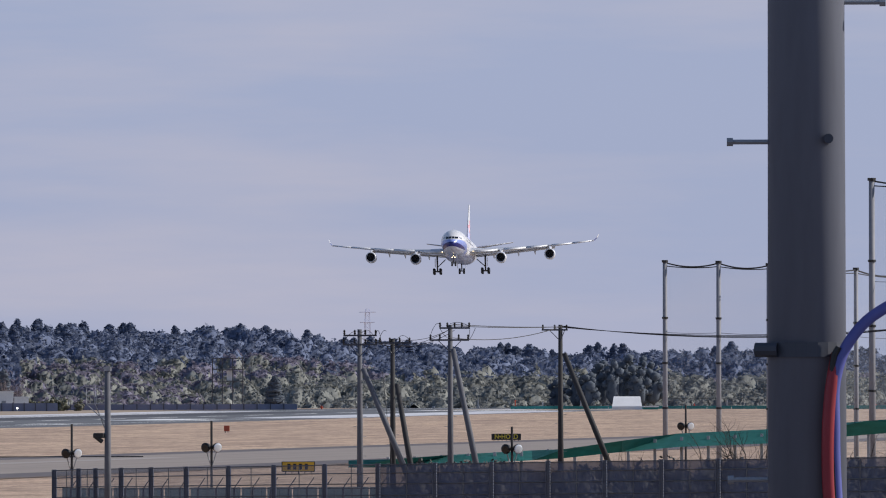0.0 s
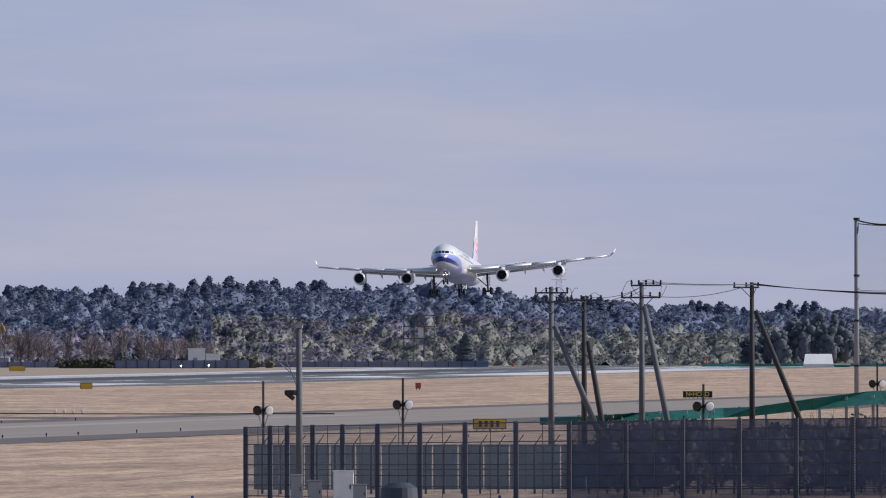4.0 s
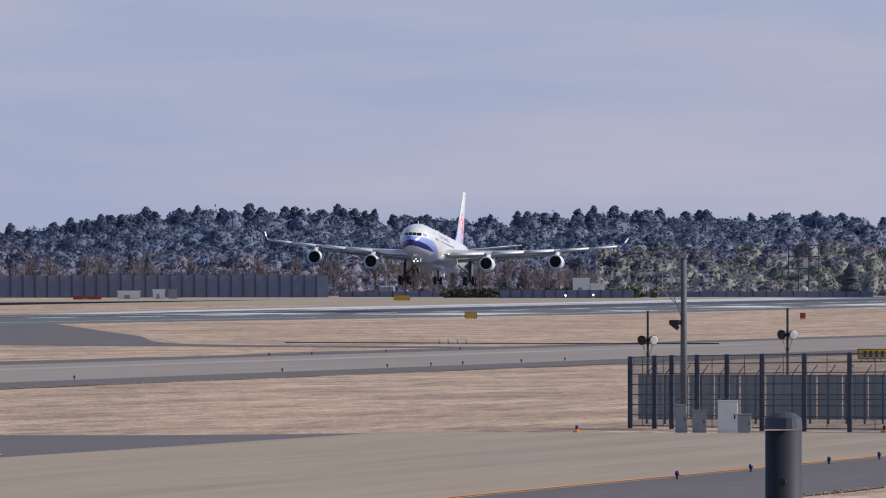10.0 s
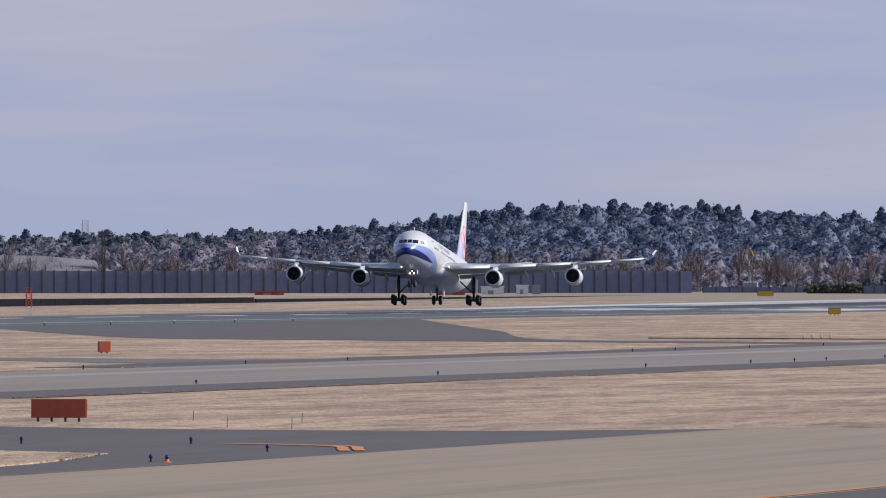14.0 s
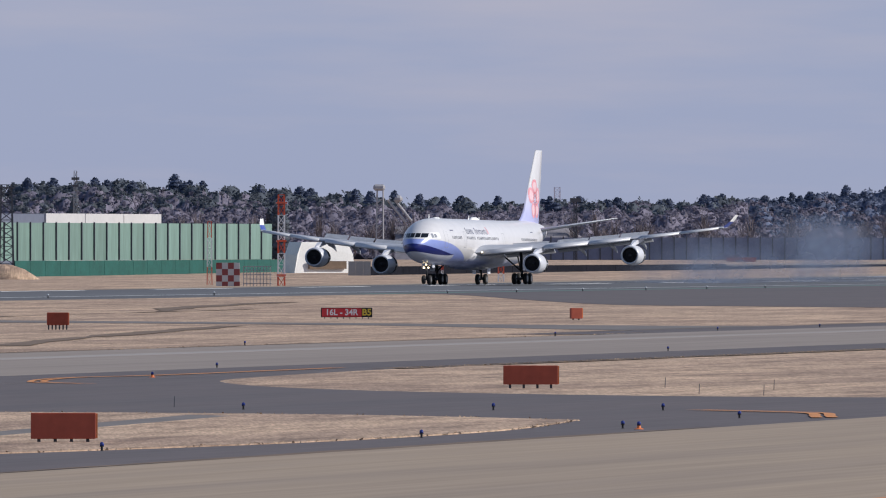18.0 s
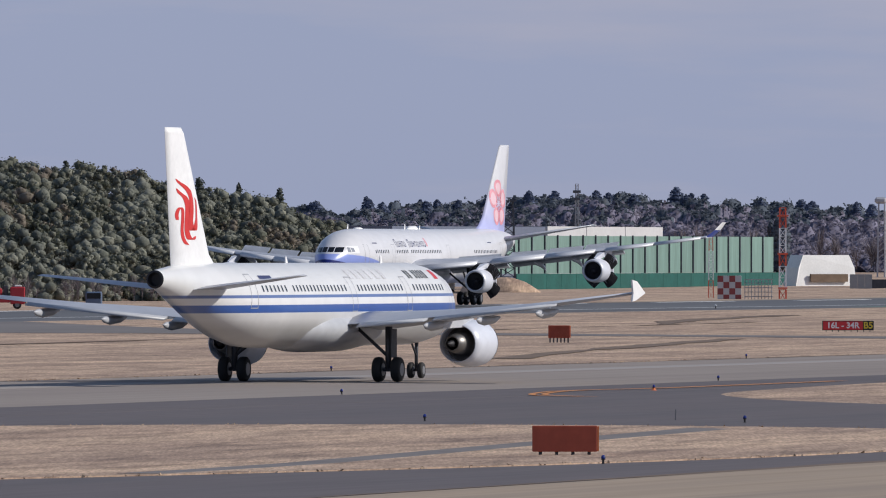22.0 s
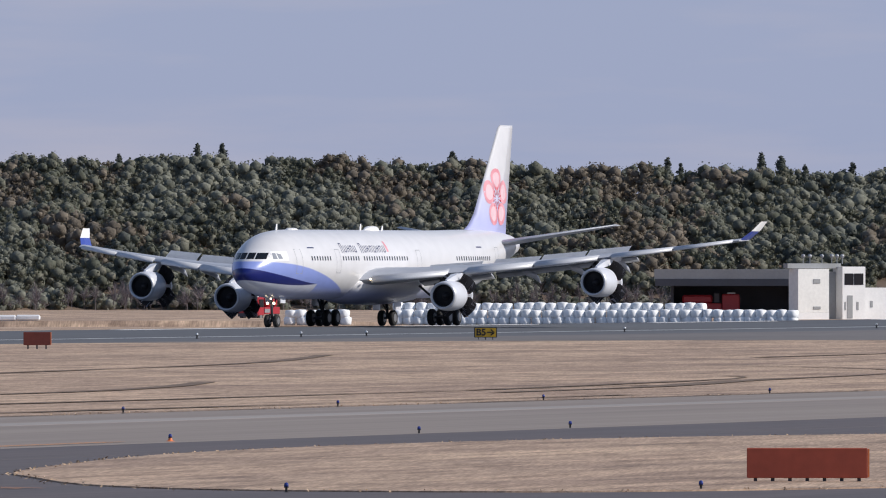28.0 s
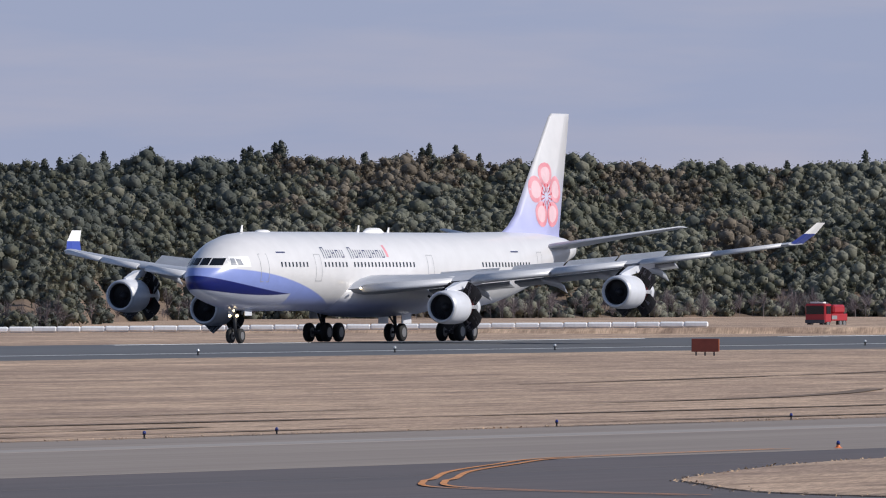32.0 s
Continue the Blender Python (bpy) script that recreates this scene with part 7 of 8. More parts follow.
for k, (a, d, h) in enumerate(((7.22, 560, 3.9), (6.55, 560, 5.2), (6.40, 550, 4.4), (7.0, 570, 3.4), (6.9, 560, 3.2), (5.7, 560, 4.8), (5.95, 570, 4.0), (8.05, 545, 2.6), (7.5, 552, 2.8))):
    bare_bush(*bear(a, d), h, 50 + k)


# ---- the pole close to the tripod, with its cables ----
M_STREETPOLE = mat("weathered_grey_pole", (0.132, 0.14, 0.172), 0.6, var=0.1, fine=20, broad=1.5, stretch=(1, 1, 0.15))
x0, y0 = bear(6.212, 50)
T = empty("street_pole", pose(x0, y0, 4.2, 0, 0, 6.2))
b = bmesh.new()
tube(b, (0, 0, -0.3), (0, 0, 9.0), 0.165, 0.145, 32)
part("pole", b, M_STREETPOLE, T, "", True)
for z, sgn in ((2.93, -1), (3.5, 1), (1.55, -1)):
    b = bmesh.new()
    tube(b, (0.15 * sgn, 0, z), (0.315 * sgn, 0, z), 0.010, 0.010, 8)
    tube(b, (0.30 * sgn, 0, z), (0.325 * sgn, 0, z), 0.017, 0.017, 8)
    part("step_bolt", b, M_STEEL, T)
b = bmesh.new()
tube(b, (0, 0, 2.05), (0, 0, 2.11), 0.172, 0.172, 24)
tube(b, (-0.12, -0.12, 2.08), (-0.21, -0.1, 2.08), 0.03, 0.03, 10)
part("band", b, M_DARKSTEEL, T)
for z in (1.72, 2.94):
    b = bmesh.new()
    tube(b, (0.09, -0.18, z), (0.09, -0.13, z), 0.02, 0.02, 10)
    part("bolt", b, M_DARKSTEEL, T)
M_REDCABLE = mat("red_cable", (0.30, 0.02, 0.03), 0.5, var=0.1)
M_BLUECABLE = mat("blue_cable", (0.10, 0.11, 0.36), 0.5, var=0.1)


def hose(parent, pts, r, material, label):
    c = bpy.data.curves.new("cable", 'CURVE')
    c.dimensions, c.bevel_depth, c.bevel_resolution, c.resolution_u = '3D', r, 3, 10
    s = c.splines.new('BEZIER')
    s.bezier_points.add(len(pts) - 1)
    for q, p in zip(s.bezier_points, pts):
        q.co = p
        q.handle_left_type = q.handle_right_type = 'AUTO'
    c.materials.append(material)
    o = new("cable", c)
    o.parent = parent
    o["label"] = label
    return o


hose(T, [(0.115, -0.175, -0.5), (0.10, -0.175, 1.3), (0.085, -0.18, 1.62), (0.092, -0.18, 1.85), (0.112, -0.165, 2.0), (0.125, -0.14, 2.06)], 0.028, M_REDCABLE, "red cable clipped to the pole")
hose(T, [(0.14, -0.165, -0.5), (0.128, -0.165, 1.3), (0.112, -0.17, 1.75), (0.125, -0.17, 2.0), (0.20, -0.16, 2.15), (0.32, -0.14, 2.25), (0.8, -0.1, 2.45)], 0.024, M_BLUECABLE, "blue cable clipped to the pole")
hose(T, [(0.12, -0.17, -0.5), (0.11, -0.18, 1.3), (0.11, -0.18, 2.05), (0.13, -0.18, 2.09)], 0.014, M_BLACK, "black cable clipped to the pole")
tagged(T, "grey street pole with red and blue cables", "pole")

M_NEARPOST = mat("dark_painted_post", (0.02, 0.022, 0.03), 0.6, var=0.1)
x0, y0 = bear(9.02, 24)
T = empty("fence_post", pose(x0, y0, 4.2))
b = bmesh.new()
tube(b, (0, 0, -0.3), (0, 0, 1.62), 0.036, 0.036, 20)
part("post", b, M_NEARPOST, T, "", True)
b = bmesh.new()
loft(b, [[(q * math.cos(2 * math.pi * i / 20), q * math.sin(2 * math.pi * i / 20), z) for i in range(20)] for z, q in ((1.623, 0.038), (1.645, 0.036), (1.655, 0.02))])
part("cap", b, M_DARKSTEEL, T)
b = bmesh.new()
tube(b, (0.005, -0.034, 1.52), (0.005, -0.045, 1.52), 0.007, 0.007, 8)
part("bolt", b, M_BLACK, T)
tagged(T, "dark round steel fence post", "post")


# ---- beyond the runway ----
def on_plain(a, d):
    x, y = bear(a, d)
    return x, y, ground_z(x, y)


def facade(name, a0, a1, d, z0, z1, n, material, label, category, depth=0.4, lean=0.0, ribs=None, d2=None):
    """A long wall of n upright panels between two bearings (a0 on the left)."""
    p0 = Vector((*bear(a0, d), 0))
    p1 = Vector((*bear(a1, d2 or d), 0))
    T = empty(name, pose(p0.x, p0.y, 0))
    u = (p1 - p0) / n
    nrm = Vector((u.y, -u.x, 0)).normalized()
    if nrm.dot(p0 + p1) > 0:
        nrm = -nrm
    for i in range(n):
        a, c = u * i, u * (i + 0.985)
        b = bmesh.new()
        q = [a + Vector((0, 0, z0)), c + Vector((0, 0, z0)), c + Vector((0, 0, z1)), a + Vector((0, 0, z1))]
        vs = [b.verts.new(v) for v in q] + [b.verts.new(v - nrm * depth) for v in q]
        for f in ((0, 1, 2, 3), (7, 6, 5, 4), (0, 4, 5, 1), (1, 5, 6, 2), (2, 6, 7, 3), (3, 7, 4, 0)):
            b.faces.new([vs[k] for k in f])
        part("panel", b, material, T)
        if ribs:
            b = bmesh.new()
            w = ribs[1]
            q = u * i
            t = u.normalized()
            vs = [b.verts.new(q + t * dx + nrm * dy + Vector((0, 0, z))) for z in (z0, z1 + ribs[2]) for dx, dy in ((-w, 0.02), (w, 0.02), (w, 0.25), (-w, 0.25))]
            for f in ((0, 1, 2, 3), (4, 5, 6, 7), (0, 1, 5, 4), (1, 2, 6, 5), (2, 3, 7, 6), (3, 0, 4, 7)):
                b.faces.new([vs[k] for k in f])
            part("rib", b, ribs[0], T)
    tagged(T, label, category)
    return T


M_PALEWALL = mat("pale_shed_wall", (0.52, 0.52, 0.53), 0.8, var=0.06, fine=1.0, broad=0.1)
M_TEALDARK = mat("dark_teal_netting", (0.010, 0.088, 0.075), 0.9, var=0.2, fine=2.0, broad=0.3)
facade("green_hoarding", 17.158, 15.327, 1898.3, 2.7, 8.82, 31, M_PALEGREEN, "tall hoarding of pale green panels with dark ribs", "hoarding", ribs=(M_DARKSTEEL, 0.13, 0.12), d2=2118.6)
facade("teal_screen", 16.53, 14.97, 1940.1, -0.4, 2.72, 24, M_TEALDARK, "teal net screen below the hoarding", "screen", d2=2136.9)
facade("grey_screen", 14.97, 14.865, 1985, -0.4, 2.6, 3, M_GREYWALL, "low grey sheet screen", "screen")
facade("dark_screen", 14.865, 13.2, 1990, -0.4, 1.75, 24, M_BLACKNET, "long low black screen along the field", "screen", d2=2200)
facade("dark_screen", 13.19, 11.37, 2202, 0.2, 1.45, 24, M_BLACKNET, "long low black screen along the field", "screen", d2=2580)
facade("shed_roof", 17.113, 16.385, 2005.0, -0.4, 10.45, 1, M_SLATE, "long grey shed behind the hoarding", "shed", depth=14, d2=2091.5)
facade("white_shed", 16.385, 15.843, 2098.6, -0.4, 10.6, 3, M_PALEWALL, "long white shed behind the hoarding", "shed", depth=14, d2=2168.5)
facade("steel_screen", 14.6, 11.15, 2720, -0.4, 6.6, 60, M_SHEET, "long blue-grey steel screen with dark posts", "screen", ribs=(M_DARKSTEEL, 0.13, 0.25), d2=2740)
facade("steel_screen", 12.25, 11.489, 2805, -0.4, 7.0, 12, M_SHEET, "pale grey sheet screen with dark ribs", "screen", ribs=(M_DARKSTEEL, 0.16, 0.3))


def hut(name, a, d, w, h, dep, material, label, roof=None, z=-0.4):
    x, y = bear(a, d)
    T = empty(name, pose(x, y, z, 0, 0, a))
    b = bmesh.new()
    box(b, -w / 2, 0, -0.2, w / 2, dep, h)
    part("wall", b, material, T)
    b = bmesh.new()
    box(b, -w / 2 - 0.15, -0.15, h + 0.003, w / 2 + 0.15, dep + 0.15, h + 0.25)
    part("roof", b, roof or material, T)
    b = bmesh.new()
    box(b, -w * 0.2, -0.05, h * 0.2, w * 0.05, -0.004, h * 0.7)
    part("door", b, M_GREYWALL, T)
    return tagged(T, label, "hut")


hut("site_hut", 12.085, 2650, 4.9, 2.2, 4, M_OFFWHITE, "small white site hut by the screen", z=0.85)
hut("site_hut", 11.945, 2650, 2.6, 2.5, 4, M_OFFWHITE, "small white site hut by the screen", z=0.85)
hut("site_hut", 11.88, 2650, 1.8, 2.5, 4, M_GREYWALL, "small grey site hut", z=0.85)
hut("white_house", 9.967, 2700, 3.7, 6.2, 5, M_OFFWHITE, "small white house at the field's edge")
hut("white_house", 9.89, 2700, 3.2, 5.0, 5, M_OFFWHITE, "small white house at the field's edge")
hut("runway_end_board", 11.42, 2600, 2.4, 1.5, 0.6, M_ORANGE_AND_SUNLIT, "low orange-ended barrier block")
hut("runway_end_board", 13.13, 2600, 6.2, 0.9, 0.6, M_REDBOARD, "low red-brown board behind the runway", z=1.2)
hut("runway_end_board", 12.28, 2600, 6.0, 0.8, 0.6, M_REDBOARD, "low red-brown board behind the runway", z=1.2)

facade("far_fence", 11.1, 8.6, 2780, 0.4, 3.0, 40, M_SHEET, "low blue-grey fence along the far field edge", "fence", depth=0.15, ribs=(M_DARKSTEEL, 0.10, 0.15))
facade("far_fence", 10.35, 9.72, 2690, 0.4, 3.4, 12, M_SHEET, "blue-grey sheet fence before the white houses", "fence", depth=0.15, ribs=(M_DARKSTEEL, 0.10, 0.15))
M_LITLAMP = mat("lit_white_lamp", (1.0, 0.97, 0.9), 0.3, emit=5.0)
for a, d, z in ((10.04, 2685, 2.2), (9.91, 2685, 2.3)):
    x, y = bear(a, d)
    T = empty("field_lamp", pose(x, y, 1.2))
    b = bmesh.new()
    tube(b, (0, 0, -0.5), (0, 0, z - 1.4), 0.08, 0.08, 6)
    part("post", b, M_STEEL, T)
    b = bmesh.new()
    bmesh.ops.create_icosphere(b, subdivisions=2, radius=0.2, matrix=pose(0, 0, z - 1.2))
    part("lamp", b, M_LITLAMP, T, "lit white lamp", True)
    tagged(T, "lit white lamp on a short steel post", "lamp", "lit lamps along the field's edge")
hedge = []
for k in range(34):
    x, y = bear(10.60 - 0.018 * k + RNG.uniform(-0.004, 0.004), 2705)
    hedge.append((x, y, 0.9, RNG.uniform(2.6, 3.4), RNG.uniform(0.9, 1.3), "b"))
for a in (9.86, 9.83, 9.78, 9.74, 9.70, 9.62):
    x, y = bear(a, 2705)
    hedge.append((x, y, 0.9, RNG.uniform(2.4, 4.0), RNG.uniform(1.0, 1.8), "b"))
wood("hedge", hedge, 26, 0.3, M_LEAF, M_LEAFCORE, "dark green hedge behind the far fence", 0.85, 0.9)
# gabled shelter by the approach end
x, y = bear(7.055, 2700)
T = empty("white_shelter", pose(x, y, 1.5, 0, 0, 7))
b = bmesh.new()
loft(b, [[(x0 + k, 0, 0), (x0 + k, 0, 0.9), (x0 - k * 0.2, 3.6, 3.1), (x0 + k, 7.5, 0.9), (x0 + k, 7.5, 0)] for x0, k in ((-3.0, -0.3), (3.0, 0.3))])
part("cover", b, M_WHITE, T)
tagged(T, "small white gabled shelter", "shelter")
hut("low_shed", 6.945, 2700, 3.4, 2.6, 5, M_TEAL, "low teal shed beside the shelter", roof=M_OFFWHITE)
facade("teal_fence", 7.6, 5.3, 2760, -0.4, 2.4, 20, M_TEAL, "low teal screen at the end of the field", "screen")


def lattice(name, a, d, z0, z1, w0, w1, bands, label, category="mast", r=0.07, extra=None):
    """A square lattice mast in bands of colour: (from, to, material) as parts of its height."""
    x, y = bear(a, d)
    T = empty(name, pose(x, y, z0, 0, 0, 20))
    H = z1 - z0
    for f0, f1, m in bands:
        b = bmesh.new()
        n = max(1, int(round((f1 - f0) * H / 1.4)))
        for i in range(n):
            ka, kb = f0 + (f1 - f0) * i / n, f0 + (f1 - f0) * (i + 1) / n
            wa, wb = w0 + (w1 - w0) * ka, w0 + (w1 - w0) * kb
            ca = [(sx * wa / 2, sy * wa / 2, ka * H) for sx, sy in ((-1, -1), (1, -1), (1, 1), (-1, 1))]
            cb = [(sx * wb / 2, sy * wb / 2, kb * H) for sx, sy in ((-1, -1), (1, -1), (1, 1), (-1, 1))]
            for k in range(4):
                tube(b, ca[k], cb[k], r, r, 4, False)
                tube(b, ca[k], cb[(k + 1) % 4], r * 0.6, r * 0.6, 4, False)
                tube(b, cb[k], cb[(k + 1) % 4], r * 0.6, r * 0.6, 4, False)
        part("lattice_section", b, m, T)
    for z, w, h, m in extra or ():
        b = bmesh.new()
        box(b, -w / 2, -w / 2, z, w / 2, w / 2, z + h)
        part("platform", b, m, T)
    return tagged(T, label, category)


RW = [(0, 0.12, M_MASTRED), (0.12, 0.37, M_WHITE), (0.37, 0.5, M_MASTRED), (0.5, 0.78, M_WHITE), (0.78, 1.0, M_MASTRED)]
lattice("radio_mast", 15.284, 1660, -0.4, 12.2, 0.9, 0.8, RW, "red and white lattice radio mast", r=0.10, extra=((11.4, 1.4, 0.2, M_MASTRED), (6.2, 1.3, 0.25, M_MASTRED), (1.6, 1.2, 0.2, M_MASTRED)))
lattice("lattice_tower", 16.571, 1900, -0.4, 14.6, 2.3, 1.6, [(0, 1, M_DARKSTEEL)], "dark steel lattice tower", r=0.13, extra=((14.4, 2.6, 0.25, M_DARKSTEEL),))
lattice("thin_mast", 15.62, 1690, -0.4, 8.6, 0.7, 0.5, [(0, 0.3, M_MASTRED), (0.3, 0.75, M_WHITE), (0.75, 1.0, M_MASTRED)], "thin red and white mast", r=0.05)
lattice("low_mast", 14.255, 1780, -0.4, 4.0, 0.8, 0.7, [(0, 0.35, M_WHITE), (0.35, 1, M_MASTRED)], "short red and white mast", r=0.09)
lattice("low_mast", 14.53, 1760, -0.4, 6.6, 0.25, 0.2, [(0, 0.3, M_WHITE), (0.3, 0.55, M_MASTRED), (0.55, 1, M_WHITE)], "thin red and white antenna mast", r=0.05)
lattice("distant_mast", 16.248, 2300, -0.4, 19.0, 0.8, 0.5, [(0, 1, M_STEEL)], "distant telecom mast over the trees", r=0.08, extra=((17.7, 1.4, 0.5, M_DARKSTEEL), (16.4, 1.2, 0.4, M_DARKSTEEL)))
lattice("distant_mast", 13.907, 2700, -0.4, 15.6, 0.7, 0.6, [(0, 1, M_DARKSTEEL)], "distant telecom mast over the trees", r=0.1, extra=((14.8, 2.2, 0.9, M_DARKSTEEL),))
lattice("distant_mast", 18.0, 2300, -0.4, 17.8, 0.8, 0.4, [(0, 1, M_DARKSTEEL)], "distant dark mast over the trees", r=0.12)
# both pylons fade through their haze-pale base colour
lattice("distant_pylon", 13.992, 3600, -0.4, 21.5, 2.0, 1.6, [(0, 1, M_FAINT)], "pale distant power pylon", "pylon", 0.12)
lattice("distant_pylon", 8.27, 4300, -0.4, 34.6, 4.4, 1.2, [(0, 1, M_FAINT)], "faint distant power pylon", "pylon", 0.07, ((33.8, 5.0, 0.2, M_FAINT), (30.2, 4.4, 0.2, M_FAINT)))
b = bmesh.new()
loft(b, [[(*bear(a, 2742), 0.5), (*bear(a, 2750), z * 0.55), (*bear(a, 2762), z), (*bear(a, 2768), z)] for a, z in ((14.75, 9.0), (14.5, 10.2), (14.2, 10.0), (13.95, 9.0), (13.85, 6.0), (13.78, 1.0))], close=False, cap0=False, cap1=False)
tagged(part("earth_bank", b, M_GREYEARTH, smooth=True), "long heap of grey earth behind the steel screen", "heap", kind="structure")
# yellow excavator at work over the trees' edge
x, y = bear(10.88, 2880)
T = empty("excavator", pose(x, y, 1.4, 0, 0, 10.9))
M_DIGGER = mat("yellow_machine_paint", (0.42, 0.30, 0.06), 0.5, var=0.12)
for nm, bits, m in (("boom", (((-0.2, 0, 8.0), (0.0, 0, 10.6), 0.3, 0.24), ((0.0, 0, 10.6), (1.0, 0, 8.4), 0.24, 0.2)), M_DIGGER), ("arm", (((1.2, 0, 7.0), (4.2, 0, 4.2), 0.14, 0.12), ((-0.1, 0, 2.0), (-0.2, 0, 8.0), 0.3, 0.22)), M_FAINTSTEEL), ("bucket", (((1.9, 0, 6.2), (2.5, 0, 7.6), 0.45, 0.3),), M_DIGGER)):
    b = bmesh.new()
    for p, q, r0, r1 in bits:
        tube(b, p, q, r0, r1, 8)
    part(nm, b, m, T)
b = bmesh.new()
box(b, -1.8, -1.3, 0.9, 2.0, 1.3, 2.8, bevel=0.3)
part("body", b, M_FAINTSTEEL, T, "pale grey cab and turret")
for sy in (-1.3, 0.8):
    b = bmesh.new()
    box(b, -2.2, sy, -0.4, 2.4, sy + 0.5, 0.9, bevel=0.3)
    part("track", b, M_GEAR, T)
tagged(T, "yellow excavator with a raised boom beyond the field", "excavator")
# low earth lip along the drain across the grass
pts, share = ragged([bear(11.35, 1134), bear(10.2, 1128), bear(9.2, 1118)], 2.5)
b = bmesh.new()
loft(b, [[(x, y - 0.5, ground_z(x, y) - 0.1), (x, y - 0.25, ground_z(x, y) + 0.07 + 0.05 * q), (x, y + 0.4, ground_z(x, y) + 0.06 + 0.05 * q), (x, y + 0.8, ground_z(x, y) - 0.1)] for (x, y), q in zip(pts, share)], close=False, cap0=False, cap1=False)
tagged(part("drain_lip", b, M_DARKSOIL), "dark ragged earth lip along a drain in the grass", "ground", kind="structure")
# water tower on posts at the wood's edge
x, y = bear(8.925, 2900)
T = empty("steel_platform", pose(x, y, 6.0, 0, 0, 9))
for sx in (-3.6, -1.2, 1.2, 3.6):
    b = bmesh.new()
    tube(b, (sx, 0, -6.5), (sx, 0, 7.8), 0.14, 0.14, 6)
    tube(b, (sx, 3, -6.5), (sx, 3, 7.8), 0.14, 0.14, 6)
    part("post", b, M_GEAR, T)
for z in (2.2, 5.0, 7.6):
    b = bmesh.new()
    box(b, -3.8, -0.2, z, 3.8, 3.2, z + 0.2)
    part("deck", b, M_GEAR, T)
b = bmesh.new()
box(b, -0.2, 0.8, 2.4, 1.2, 2.0, 4.9, bevel=0.1)
part("tank", b, M_OFFWHITE, T, "pale tank")
tagged(T, "rusty steel platform with a pale tank", "platform")
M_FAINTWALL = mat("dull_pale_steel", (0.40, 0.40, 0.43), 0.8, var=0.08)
# silo and chutes over the trees
x, y = bear(14.8, 2450)
T = empty("gravel_plant", pose(x, y, 3.6, 0, 0, 14))
b = bmesh.new()
for xx in (-1.8, -0.3):
    for yy in (0, 1.6):
        tube(b, (xx, yy, -4.2), (xx + 0.3 * (1 if xx < -1 else 0), yy, 12.4), 0.16, 0.16, 6)
for k in range(9):
    tube(b, (-1.8, 0, 1.2 * k), (-0.3, 0, 1.2 * k + 1.2), 0.09, 0.09, 5)
box(b, -2.3, -0.2, 12.3, 0.1, 1.8, 13.6, bevel=0.4)
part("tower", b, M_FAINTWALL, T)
b = bmesh.new()
tube(b, (0.6, 1, 10.5), (4.2, 1, 6.0), 0.26, 0.26, 8)
tube(b, (2.0, 1, 10.5), (5.4, 1, 6.2), 0.26, 0.26, 8)
tube(b, (0.8, 1, 8.6), (3.4, 1, 5.4), 0.12, 0.12, 6)
box(b, 2.0, 0.2, 10.0, 3.6, 1.8, 11.4, bevel=0.5)
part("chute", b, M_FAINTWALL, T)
tagged(T, "pale gravel plant tower with slanting chutes", "plant")
# barrel shelter
x, y = bear(15.08, 2060)
T = empty("white_tent", pose(x, y, 1.2, 0, 0, 50))
b = bmesh.new()
loft(b, [[(-6.4 + k, s, -1.7), (6.4, s, -1.7), (6.0, s + 0.3, 2.4), (5.2, s + 0.8, 4.5), (-4.2 + k, s + 0.8, 4.5), (-5.4 + k, s + 0.3, 2.4)] for s, k in ((0, 0.0), (3, -0.5))])
part("cover", b, M_OFFWHITE, T)
b = bmesh.new()
box(b, -3.4, -0.4, 0, 4.2, -0.02, 1.3)
part("front", b, M_SOIL, T)
tagged(T, "large white barrel-roofed shelter", "shelter")
M_DULLRED = mat("dull_red_paint", (0.26, 0.06, 0.06), 0.7, var=0.12)
# chequered localizer equipment
x, y = bear(15.52, 1650)
T = empty("chequered_hut", pose(x, y, -0.4, 0, 0, 15))
for i in range(4):
    for j in range(4):
        b = bmesh.new()
        box(b, -2.0 + i * 0.8, 0, j * 0.85, -2.0 + (i + 1) * 0.8 - 0.01, 2.4, (j + 1) * 0.85 - 0.01)
        part("chequer", b, M_DULLRED if (i + j) % 2 else M_PALEWALL, T)
b = bmesh.new()
for i in range(9):
    tube(b, (1.7 + i * 0.45, 0, 0), (1.7 + i * 0.45, 0, 2.9), 0.05, 0.05, 5)
for z in (0.6, 1.2, 1.8, 2.4, 2.9):
    tube(b, (1.6, 0, z), (5.5, 0, z), 0.05, 0.05, 5)
part("antenna_frame", b, M_STEEL, T)
tagged(T, "red and white chequered equipment hut with antenna frame", "hut")

# ramp road, earth heap and parked vehicles beside the hoarding
b = bmesh.new()
pts = [(17.4, 2.9), (17.0, 2.75), (16.85, 2.3), (16.78, 1.2), (16.80, 0.1), (16.86, -0.38)]
va = [b.verts.new((*bear(a, 1890 - 20 * i), z)) for i, (a, z) in enumerate(pts)]
vb2 = [b.verts.new((*bear(a - (0.02 if i < 2 else 0.13), 1930 - 22 * i), z + 0.1)) for i, (a, z) in enumerate(pts)]
for i in range(len(pts) - 1):
    b.faces.new((va[i], va[i + 1], vb2[i + 1], vb2[i]))
bmesh.ops.solidify(b, geom=b.faces[:], thickness=0.8)
tagged(part("ramp", b, M_ASPHALT), "sloping asphalt ramp road", "road", kind="structure")
